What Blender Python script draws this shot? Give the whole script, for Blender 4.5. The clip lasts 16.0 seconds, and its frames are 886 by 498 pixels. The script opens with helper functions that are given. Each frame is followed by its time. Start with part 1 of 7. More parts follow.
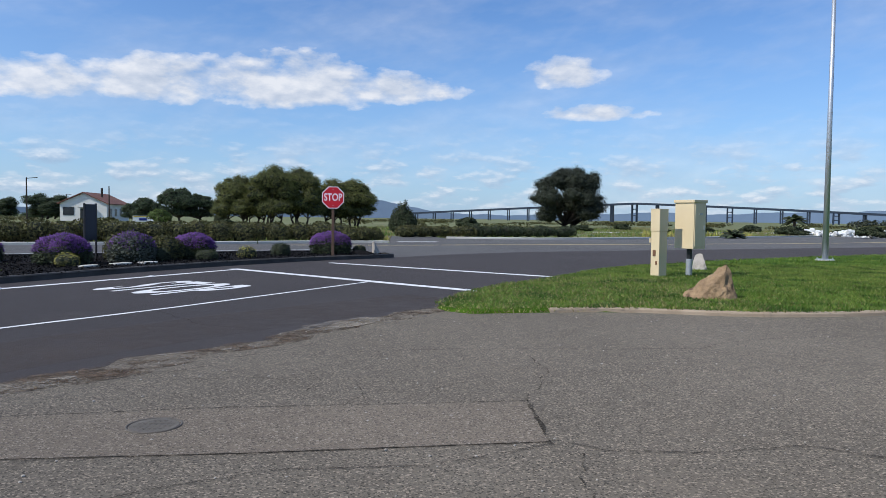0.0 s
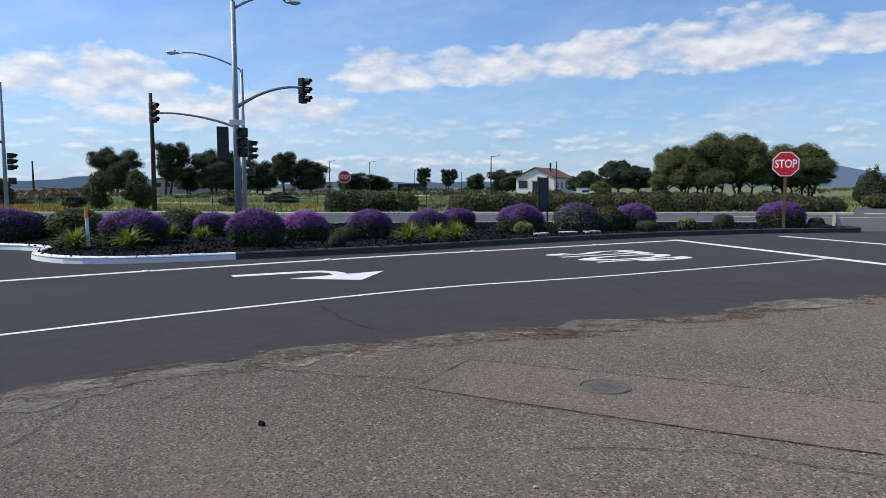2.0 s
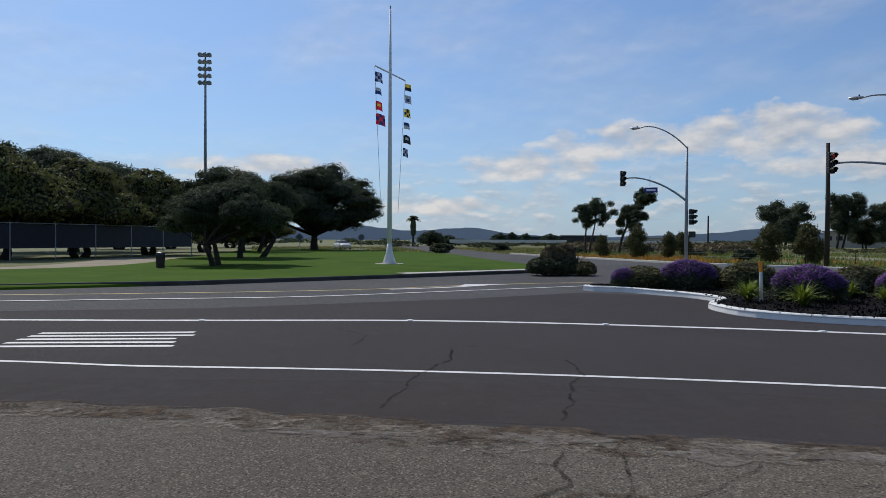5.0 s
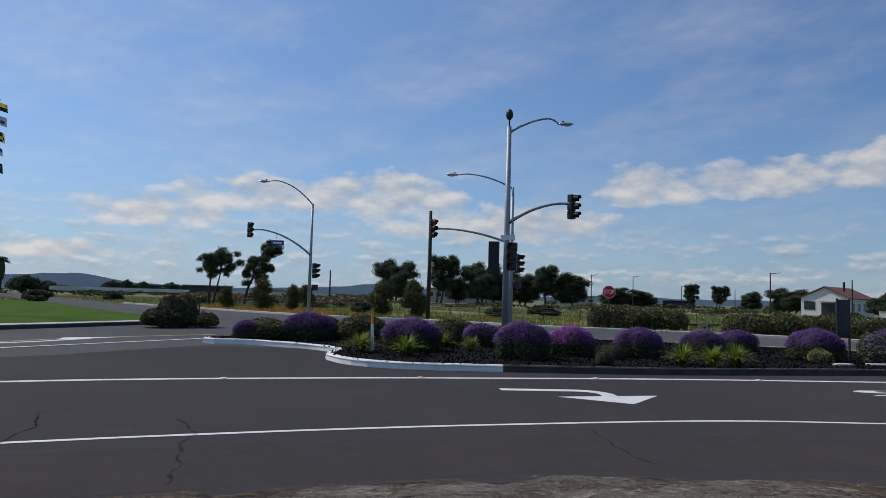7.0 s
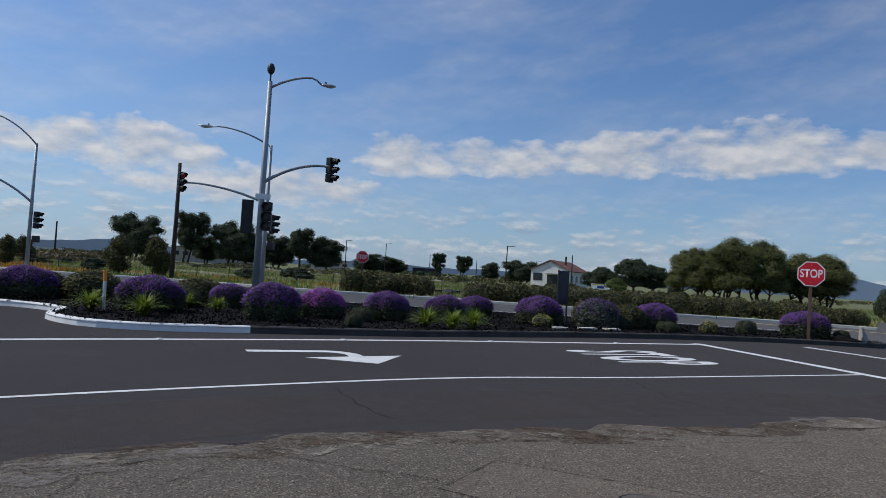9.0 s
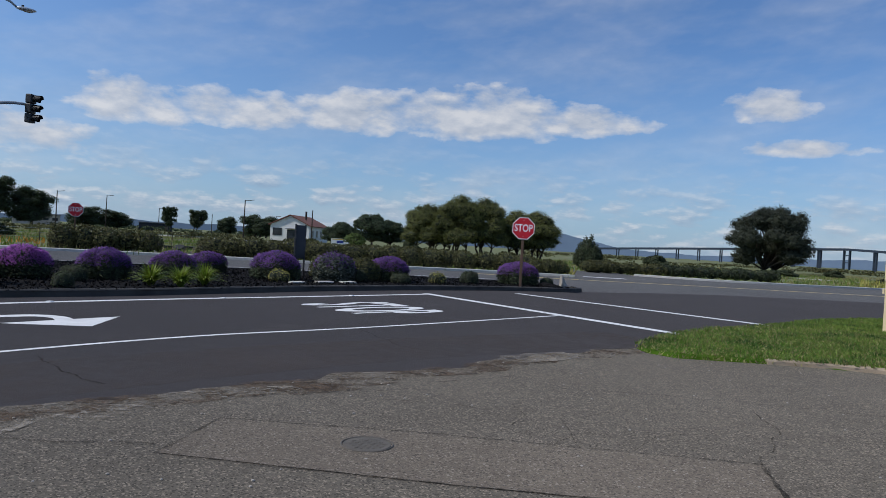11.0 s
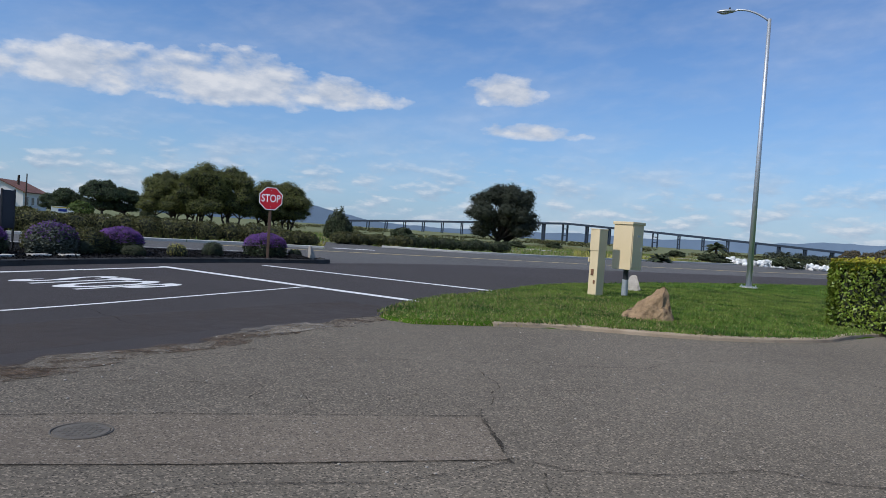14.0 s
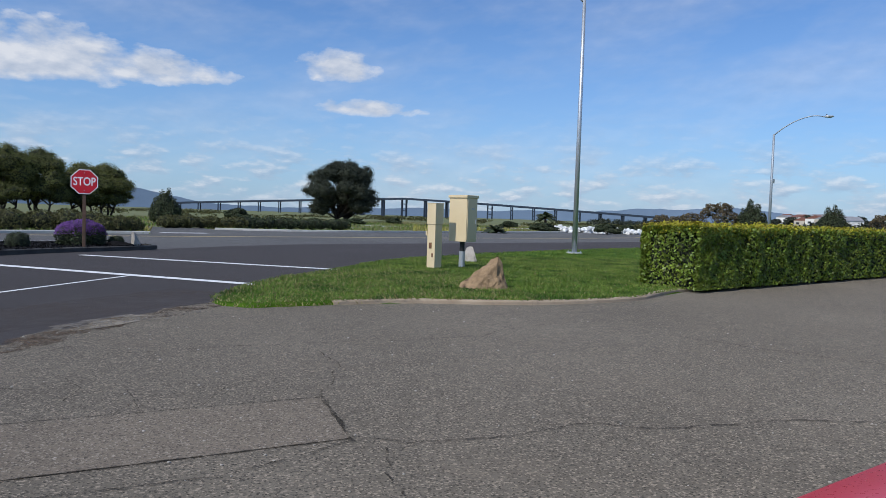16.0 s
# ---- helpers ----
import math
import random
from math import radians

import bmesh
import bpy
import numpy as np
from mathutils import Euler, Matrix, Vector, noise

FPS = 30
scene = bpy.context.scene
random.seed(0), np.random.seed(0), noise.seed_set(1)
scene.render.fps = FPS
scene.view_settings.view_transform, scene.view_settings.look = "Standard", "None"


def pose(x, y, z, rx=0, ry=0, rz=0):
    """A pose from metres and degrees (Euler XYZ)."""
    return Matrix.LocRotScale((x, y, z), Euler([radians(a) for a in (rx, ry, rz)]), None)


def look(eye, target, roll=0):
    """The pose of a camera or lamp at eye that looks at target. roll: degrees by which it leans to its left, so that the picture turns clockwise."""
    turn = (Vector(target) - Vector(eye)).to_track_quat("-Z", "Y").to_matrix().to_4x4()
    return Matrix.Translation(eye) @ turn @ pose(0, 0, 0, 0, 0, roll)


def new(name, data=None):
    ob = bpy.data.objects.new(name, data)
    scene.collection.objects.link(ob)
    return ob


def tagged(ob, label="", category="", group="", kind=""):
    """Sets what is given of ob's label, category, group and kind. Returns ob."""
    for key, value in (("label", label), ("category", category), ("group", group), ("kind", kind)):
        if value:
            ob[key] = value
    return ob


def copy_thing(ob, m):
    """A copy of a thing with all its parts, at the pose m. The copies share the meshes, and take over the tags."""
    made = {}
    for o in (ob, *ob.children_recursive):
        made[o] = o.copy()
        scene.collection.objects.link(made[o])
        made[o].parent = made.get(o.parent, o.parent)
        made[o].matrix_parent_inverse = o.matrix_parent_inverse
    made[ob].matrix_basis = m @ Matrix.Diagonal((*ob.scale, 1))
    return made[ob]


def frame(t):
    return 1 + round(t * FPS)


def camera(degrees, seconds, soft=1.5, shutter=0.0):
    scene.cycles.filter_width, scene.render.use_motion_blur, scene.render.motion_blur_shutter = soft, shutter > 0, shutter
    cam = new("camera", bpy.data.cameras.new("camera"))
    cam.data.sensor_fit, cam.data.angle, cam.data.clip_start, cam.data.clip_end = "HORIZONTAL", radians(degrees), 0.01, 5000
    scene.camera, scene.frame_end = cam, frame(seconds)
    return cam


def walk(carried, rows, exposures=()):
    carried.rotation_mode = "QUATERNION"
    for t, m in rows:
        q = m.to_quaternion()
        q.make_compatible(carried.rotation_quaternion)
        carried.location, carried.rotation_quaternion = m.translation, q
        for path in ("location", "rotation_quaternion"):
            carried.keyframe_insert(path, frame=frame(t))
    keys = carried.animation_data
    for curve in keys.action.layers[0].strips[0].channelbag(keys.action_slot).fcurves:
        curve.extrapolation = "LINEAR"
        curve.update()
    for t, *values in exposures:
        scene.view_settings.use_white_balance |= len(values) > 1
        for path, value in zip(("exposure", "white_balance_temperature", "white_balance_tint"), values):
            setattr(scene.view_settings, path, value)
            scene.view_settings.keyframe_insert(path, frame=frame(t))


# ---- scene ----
cam = camera(64.22, 16.0, soft=0.8)
PATH = [
    (0.0, pose(0.304, -0.140, 1.544, 87.524, -0.701, 0.000)),
    (0.5, pose(0.319, -0.090, 1.522, 86.732, -0.340, 4.121)),
    (1.0, pose(0.271, -0.090, 1.518, 85.716, -0.194, 15.559)),
    (1.5, pose(0.241, -0.074, 1.521, 84.899, 0.563, 24.798)),
    (2.0, pose(0.167, -0.080, 1.523, 85.028, 0.185, 34.334)),
    (2.5, pose(0.038, -0.048, 1.520, 86.413, 0.750, 41.670)),
    (3.0, pose(-0.092, -0.037, 1.512, 87.176, 0.806, 52.742)),
    (3.5, pose(-0.170, 0.016, 1.506, 85.875, -0.200, 67.308)),
    (3.7, pose(-0.173, -0.002, 1.517, 84.913, 0.041, 71.376)),
    (4.1, pose(-0.169, -0.025, 1.526, 84.359, 0.304, 78.352)),
    (4.4, pose(-0.160, -0.052, 1.535, 85.365, 0.250, 81.986)),
    (4.75, pose(-0.150, -0.088, 1.547, 87.459, -0.026, 84.369)),
    (5.1, pose(-0.144, -0.119, 1.556, 89.913, -0.473, 84.623)),
    (5.4, pose(-0.146, -0.135, 1.562, 91.797, -0.945, 83.043)),
    (5.8, pose(-0.166, -0.133, 1.563, 93.237, -1.633, 78.199)),
    (6.0, pose(-0.219, -0.099, 1.557, 93.505, -1.980, 74.966)),
    (6.5, pose(-0.170, -0.064, 1.559, 94.183, -1.741, 65.599)),
    (7.0, pose(-0.122, -0.044, 1.565, 93.940, -1.663, 55.188)),
    (7.5, pose(-0.125, -0.054, 1.549, 93.257, -1.757, 47.113)),
    (8.0, pose(-0.138, 0.015, 1.526, 92.699, -2.836, 41.099)),
    (8.5, pose(-0.121, 0.013, 1.524, 92.332, -3.172, 38.014)),
    (9.0, pose(-0.123, 0.011, 1.523, 91.953, -3.660, 35.458)),
    (9.5, pose(-0.116, 0.004, 1.529, 91.093, -3.326, 27.191)),
    (9.7, pose(-0.072, -0.024, 1.538, 90.614, -3.413, 24.377)),
    (10.2, pose(-0.058, -0.008, 1.533, 89.958, -3.322, 18.470)),
    (10.7, pose(-0.040, 0.037, 1.518, 89.699, -3.374, 15.567)),
    (11.2, pose(-0.023, 0.087, 1.501, 89.534, -3.526, 14.150)),
    (11.8, pose(-0.009, 0.116, 1.492, 89.030, -3.781, 12.273)),
    (12.0, pose(0.015, 0.120, 1.497, 88.964, -3.858, 10.848)),
    (12.5, pose(0.022, 0.111, 1.495, 88.060, -4.100, 9.034)),
    (13.0, pose(0.033, 0.106, 1.491, 87.387, -3.728, 8.027)),
    (13.5, pose(0.018, 0.099, 1.491, 87.941, -3.740, 4.509)),
    (14.0, pose(0.080, 0.077, 1.497, 88.623, -3.930, -5.388)),
    (14.5, pose(0.096, 0.075, 1.511, 89.749, -3.646, -11.220)),
    (15.0, pose(0.122, 0.097, 1.507, 90.065, -3.278, -15.782)),
    (15.5, pose(0.153, 0.124, 1.507, 89.346, -2.715, -16.909)),
    (16.0, pose(0.145, 0.108, 1.502, 87.372, -1.836, -18.324)),
]
EXPOSURES = [(0.0, 0.08, 6350, 10), (1.0, 0.08, 6450, 10), (2.0, 0.08, 6500, 10), (3.0, -0.04, 6600, 10), (3.5, -0.18, 6700, 10), (6.0, -0.46, 6850, 10), (8.0, -0.48, 6500, 10),
             (9.0, -0.45, 6500, 10), (9.5, -0.36, 6450, 10), (12.0, -0.30, 6350, 10), (13.5, -0.20, 6350, 10), (15.0, -0.14, 6250, 10), (16.0, -0.12, 6250, 10)]
walk(cam, PATH, EXPOSURES)

# ---- world, sun ----
SUN_AZ, SUN_EL = 119.0, 46.0          # degrees counter-clockwise from +y, and above the horizon


def bearing(az, dist, z=0.0):
    """A place at a bearing (degrees, counter-clockwise from +y) and distance from the origin."""
    return Vector((-math.sin(radians(az)) * dist, math.cos(radians(az)) * dist, z))


sun = new("sun", bpy.data.lights.new("sun", "SUN"))
sun.data.energy, sun.data.angle, sun.data.color = 4.0, radians(0.53), (1.0, 0.95, 0.87)
sun.matrix_world = look(bearing(SUN_AZ, 100 * math.cos(radians(SUN_EL)), 100 * math.sin(radians(SUN_EL))), (0, 0, 0))


class Nodes:
    """Short hand for building node trees."""

    def __init__(self, tree):
        self.tree = tree
        tree.nodes.clear()

    def add(self, kind):
        return self.tree.nodes.new(kind)

    def link(self, a, b):
        self.tree.links.new(a, b)

    def put(self, socket, v):
        if isinstance(v, bpy.types.NodeSocket):
            self.link(v, socket)
        else:
            socket.default_value = v

    def math(self, op, a, b=0.0, c=0.0, clamp=False):
        n = self.add("ShaderNodeMath")
        n.operation, n.use_clamp = op, clamp
        for s, v in zip(n.inputs, (a, b, c)):
            self.put(s, v)
        return n.outputs[0]

    def noise(self, vec, scale, detail=4.0, rough=0.55):
        n = self.add("ShaderNodeTexNoise")
        self.put(n.inputs["Vector"], vec)
        n.inputs["Scale"].default_value, n.inputs["Detail"].default_value = scale, detail
        n.inputs["Roughness"].default_value = rough
        return n.outputs["Fac"]

    def ramp(self, fac, *stops):
        n = self.add("ShaderNodeValToRGB")
        self.put(n.inputs[0], fac)
        e = n.color_ramp.elements
        while len(e) < len(stops):
            e.new(0.5)
        for el, (p, c) in zip(e, stops):
            el.position = p
            el.color = (*c, 1) if not isinstance(c, (int, float)) else (c, c, c, 1)
        return n.outputs[0]

    def mix(self, fac, a, b, mode="MIX"):
        n = self.add("ShaderNodeMix")
        n.data_type, n.blend_type = "RGBA", mode
        self.put(n.inputs[0], fac)
        for s, v in ((n.inputs[6], a), (n.inputs[7], b)):
            self.put(s, (*v, 1) if isinstance(v, tuple) and len(v) == 3 else v)
        return n.outputs[2]


world = bpy.data.worlds.new("sky")
scene.world = world
world.use_nodes = True
W = Nodes(world.node_tree)
sky = W.add("ShaderNodeTexSky")
sky.sky_type, sky.sun_disc = "NISHITA", False
sky.sun_elevation, sky.sun_rotation = radians(SUN_EL), radians(360 - SUN_AZ)
sky.air_density, sky.dust_density, sky.ozone_density = 1.0, 0.6, 2.0
way = W.add("ShaderNodeTexCoord").outputs["Generated"]
parts = W.add("ShaderNodeSeparateXYZ")
W.link(way, parts.inputs[0])
az_deg = W.math("DEGREES", W.math("ARCTAN2", W.math("MULTIPLY", parts.outputs[0], -1.0), parts.outputs[1]))
el_deg = W.math("DEGREES", W.math("ARCSINE", parts.outputs[2]))
def cloud_field(shift_az, shift_el, squash, size, billow):
    """Billowing density over bearing and height in degrees: broad drifts broken into rounded heaps."""
    c = W.add("ShaderNodeCombineXYZ")
    W.link(W.math("MULTIPLY", W.math("ADD", az_deg, shift_az), 0.1), c.inputs[0])
    W.link(W.math("MULTIPLY", W.math("ADD", el_deg, shift_el), squash), c.inputs[1])
    n = W.noise(c.outputs[0], size, 8.0, 0.56)
    cell = W.add("ShaderNodeTexVoronoi")
    cell.feature = "SMOOTH_F1"
    W.link(W.mix(0.16, c.outputs[0], W.noise(c.outputs[0], size * 2.4, 3.0)), cell.inputs["Vector"])
    cell.inputs["Scale"].default_value, cell.inputs["Smoothness"].default_value = size * 2.3, 0.35
    return W.math("ADD", n, W.math("MULTIPLY", W.math("SUBTRACT", 0.42, cell.outputs["Distance"]), billow))


puff = cloud_field(0.0, 0.0, 0.2, 2.4, 0.22)
# the same cloud a little nearer to the sun: where it thins there, the heap is lit
lit = W.math("SUBTRACT", puff, cloud_field(0.25, 0.6, 0.2, 2.4, 0.22))
# cumulus banks: bearing, height, half width, half height
BANKS = ((31, 9.2, 7, 2.0), (22, 9.7, 7, 2.2), (12, 10.2, 8, 2.6), (4, 10.0, 6, 1.5), (-9.5, 11.2, 3.4, 1.6), (-12, 8.3, 4.5, 0.9),
         (39, 8.8, 6, 2.0), (50, 5.6, 11, 2.0), (59, 7.6, 8, 2.4), (70, 7.4, 8, 1.9), (78, 5.8, 6, 1.6), (86, 2.6, 7, 1.0), (99, 5.6, 7, 1.2))
bank = None
for a, e, w, h in BANKS:
    dx = W.math("DIVIDE", W.math("SUBTRACT", az_deg, float(a)), float(w))
    rise = W.math("SUBTRACT", el_deg, float(e))
    dy = W.math("MAXIMUM", W.math("DIVIDE", rise, float(h)), W.math("DIVIDE", rise, -0.7 * h))          # flat below
    m = W.math("SUBTRACT", 1.0, W.math("ADD", W.math("MULTIPLY", dx, dx), W.math("MULTIPLY", dy, dy)))
    bank = m if bank is None else W.math("MAXIMUM", bank, m)
bank = W.math("MAXIMUM", bank, -1.0)
dense = W.math("ADD", W.math("MULTIPLY", bank, 0.85), W.math("MULTIPLY", W.math("SUBTRACT", puff, 0.48), 2.7))
heap = W.ramp(dense, (0.04, 0.0), (0.30, 0.5), (0.75, 1.0))
# thin broken layer near the horizon
thin = cloud_field(0.0, 0.0, 0.27, 2.9, 0.14)
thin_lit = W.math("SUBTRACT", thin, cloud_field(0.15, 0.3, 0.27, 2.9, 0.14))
streak = W.ramp(thin, (0.45, 0.0), (0.57, 0.65), (0.72, 1.0))
low_mask = W.ramp(W.math("MULTIPLY", el_deg, 0.1), (0.02, 0.45), (0.16, 0.95), (0.40, 0.7), (0.62, 0.2), (0.9, 0.0))
# high veil
veil_co = W.add("ShaderNodeCombineXYZ")
W.link(W.math("ADD", W.math("MULTIPLY", az_deg, 0.05), W.math("MULTIPLY", el_deg, 0.05)), veil_co.inputs[0])
W.link(W.math("MULTIPLY", el_deg, 0.12), veil_co.inputs[1])
veil = W.math("MULTIPLY", W.ramp(W.noise(veil_co.outputs[0], 1.3, 5.0, 0.6), (0.42, 0.0), (0.85, 1.0)), 0.42)
cover = W.math("MAXIMUM", W.math("MULTIPLY", heap, 0.88), veil)
layer = W.math("MULTIPLY", W.math("MULTIPLY", streak, low_mask), 0.9)
body = W.ramp(W.math("ADD", W.math("MULTIPLY", lit, 1.2), 0.53),
              (0.22, (0.48, 0.55, 0.67)), (0.5, (0.68, 0.72, 0.80)), (0.74, (0.90, 0.90, 0.92)))
air = W.mix(1.0, sky.outputs[0], (0.079, 0.110, 0.150), "MULTIPLY")
toward = W.add("ShaderNodeVectorMath")
toward.operation = "DOT_PRODUCT"
W.link(way, toward.inputs[0])
toward.inputs[1].default_value = bearing(SUN_AZ, math.cos(radians(SUN_EL)), math.sin(radians(SUN_EL)))
glare = W.math("ADD", 0.93, W.math("MULTIPLY", W.math("MAXIMUM", toward.outputs["Value"], 0.0), 0.17))
air = W.mix(W.math("ADD", 0.06, W.math("MULTIPLY", W.math("MAXIMUM", toward.outputs["Value"], 0.0), 0.30)), air, (0.40, 0.58, 0.88))
haze = W.mix(W.ramp(W.math("MULTIPLY", el_deg, 0.05), (0.0, 0.6), (0.35, 0.2), (0.8, 0.0)), air, (0.44, 0.60, 0.82))
back = W.add("ShaderNodeBackground")
grey = W.ramp(W.math("ADD", W.math("MULTIPLY", thin_lit, 1.6), 0.5), (0.30, (0.36, 0.46, 0.62)), (0.52, (0.55, 0.64, 0.77)), (0.72, (0.88, 0.90, 0.94)))
W.link(W.mix(cover, W.mix(layer, haze, grey), body), back.inputs[0])
W.link(glare, back.inputs[1])
W.link(back.outputs[0], W.add("ShaderNodeOutputWorld").inputs[0])


# ---- materials ----
def material(name, dark, light, scale=6.0, rough=0.8, bump=0.3, fine=60.0, metal=0.0, spread=0.18, dist=0.01, each=0.0, spec=0.4, glow=None,
             spot=None, spot_scale=1.0, spot_from=0.6, trans=0.0):
    """A surface with wide and fine variation between two colours, grain relief, and optional stains of a third colour."""
    m = bpy.data.materials.new(name)
    m.use_nodes = True
    N = Nodes(m.node_tree)
    co = N.add("ShaderNodeTexCoord").outputs["Object"]
    wide, grain = N.noise(co, scale, 4.0), N.noise(co, fine, 3.0, 0.65)
    f = N.math("ADD", N.math("MULTIPLY", wide, 0.6), N.math("MULTIPLY", grain, 0.4))
    col = N.ramp(f, (0.5 - spread, dark), (0.5 + spread, light))
    if spot:
        col = N.mix(N.ramp(N.noise(co, spot_scale, 5.0, 0.6), (spot_from, 0.0), (spot_from + 0.12, 1.0)), col, spot)
    if each:
        info = N.add("ShaderNodeNewGeometry").outputs["Random Per Island"]
        hsv = N.add("ShaderNodeHueSaturation")
        N.put(hsv.inputs["Value"], N.math("ADD", N.math("MULTIPLY", info, 2 * each), 1.0 - each))
        N.put(hsv.inputs["Hue"], N.math("ADD", N.math("MULTIPLY", info, 0.03), 0.485))
        N.put(hsv.inputs["Color"], col)
        col = hsv.outputs[0]
    b = N.add("ShaderNodeBsdfPrincipled")
    N.link(col, b.inputs["Base Color"])
    N.put(b.inputs["Roughness"], N.math("ADD", N.math("MULTIPLY", grain, 0.2), rough - 0.1, clamp=True))
    b.inputs["Metallic"].default_value, b.inputs["Specular IOR Level"].default_value = metal, spec
    if glow:
        b.inputs["Emission Color"].default_value, b.inputs["Emission Strength"].default_value = (*glow[:3], 1), glow[3]
    if bump:
        k = N.add("ShaderNodeBump")
        k.inputs["Strength"].default_value, k.inputs["Distance"].default_value = bump, dist
        N.link(f, k.inputs["Height"])
        N.link(k.outputs[0], b.inputs["Normal"])
    out = N.add("ShaderNodeOutputMaterial")
    if trans:
        t = N.add("ShaderNodeBsdfTranslucent")
        N.link(col, t.inputs[0])
        s = N.add("ShaderNodeMixShader")
        s.inputs[0].default_value = trans
        N.link(b.outputs[0], s.inputs[1])
        N.link(t.outputs[0], s.inputs[2])
        N.link(s.outputs[0], out.inputs[0])
    else:
        N.link(b.outputs[0], out.inputs[0])
    return m


def asphalt(name, dark, light, stone, stone_size, stone_from, stain, stain_scale=0.35, pits=0.25):
    """Rolled asphalt: binder of two tones, single stones, broad stains."""
    m = bpy.data.materials.new(name)
    m.use_nodes = True
    N = Nodes(m.node_tree)
    co = N.add("ShaderNodeTexCoord").outputs["Object"]
    wide = N.noise(co, stain_scale, 5.0, 0.6)
    mid = N.noise(co, 5.0, 4.0)
    col = N.ramp(N.math("ADD", N.math("MULTIPLY", wide, 0.65), N.math("MULTIPLY", mid, 0.35)), (0.34, dark), (0.66, light))
    cell = N.add("ShaderNodeTexVoronoi")
    N.link(co, cell.inputs["Vector"])
    cell.inputs["Scale"].default_value = stone_size
    tone = N.add("ShaderNodeSeparateColor")
    N.link(cell.outputs["Color"], tone.inputs[0])
    col = N.mix(N.ramp(tone.outputs[0], (stone_from, 0.0), (min(stone_from + 0.22, 1.0), 0.75)), col, stone)
    col = N.mix(N.ramp(tone.outputs[1], (0.70, 0.0), (0.95, 0.7)), col, (0.045, 0.041, 0.036))
    pit = N.add("ShaderNodeTexVoronoi")
    N.link(co, pit.inputs["Vector"])
    pit.inputs["Scale"].default_value = stone_size * 0.42
    col = N.mix(N.ramp(pit.outputs["Distance"], (0.16, pits), (0.30, 0.0)), col, (0.030, 0.027, 0.023))
    col = N.mix(N.ramp(N.noise(co, 0.8, 6.0, 0.65), (0.55, 0.0), (0.75, 0.45)), col, stain)
    b = N.add("ShaderNodeBsdfPrincipled")
    N.link(col, b.inputs["Base Color"])
    b.inputs["Roughness"].default_value, b.inputs["Specular IOR Level"].default_value = 0.88, 0.10
    b.inputs["Diffuse Roughness"].default_value = 0.35
    k = N.add("ShaderNodeBump")
    k.inputs["Strength"].default_value, k.inputs["Distance"].default_value = 0.45, 0.006
    N.link(N.math("ADD", cell.outputs["Distance"], N.math("MULTIPLY", pit.outputs["Distance"], 0.8)), k.inputs["Height"])
    N.link(k.outputs[0], b.inputs["Normal"])
    N.link(b.outputs[0], N.add("ShaderNodeOutputMaterial").inputs[0])
    return m


def dirt_film(name, dark, light, amount, scale, soft=0.1, most=0.8):
    """Loose dirt that covers the surface below in uneven flecks."""
    m = bpy.data.materials.new(name)
    m.use_nodes = True
    N = Nodes(m.node_tree)
    co = N.add("ShaderNodeTexCoord").outputs["Object"]
    b = N.add("ShaderNodeBsdfPrincipled")
    N.link(N.ramp(N.noise(co, scale * 3, 5.0, 0.7), (0.35, dark), (0.65, light)), b.inputs["Base Color"])
    b.inputs["Roughness"].default_value, b.inputs["Specular IOR Level"].default_value = 1.0, 0.05
    s = N.add("ShaderNodeMixShader")
    N.link(N.ramp(N.math("ADD", N.math("MULTIPLY", N.noise(co, scale, 6.0, 0.7), 0.6), N.math("MULTIPLY", N.noise(co, scale * 9, 4.0, 0.7), 0.4)), (amount, 0.0), (amount + soft, most)), s.inputs[0])
    N.link(N.add("ShaderNodeBsdfTransparent").outputs[0], s.inputs[1])
    N.link(b.outputs[0], s.inputs[2])
    N.link(s.outputs[0], N.add("ShaderNodeOutputMaterial").inputs[0])
    return m


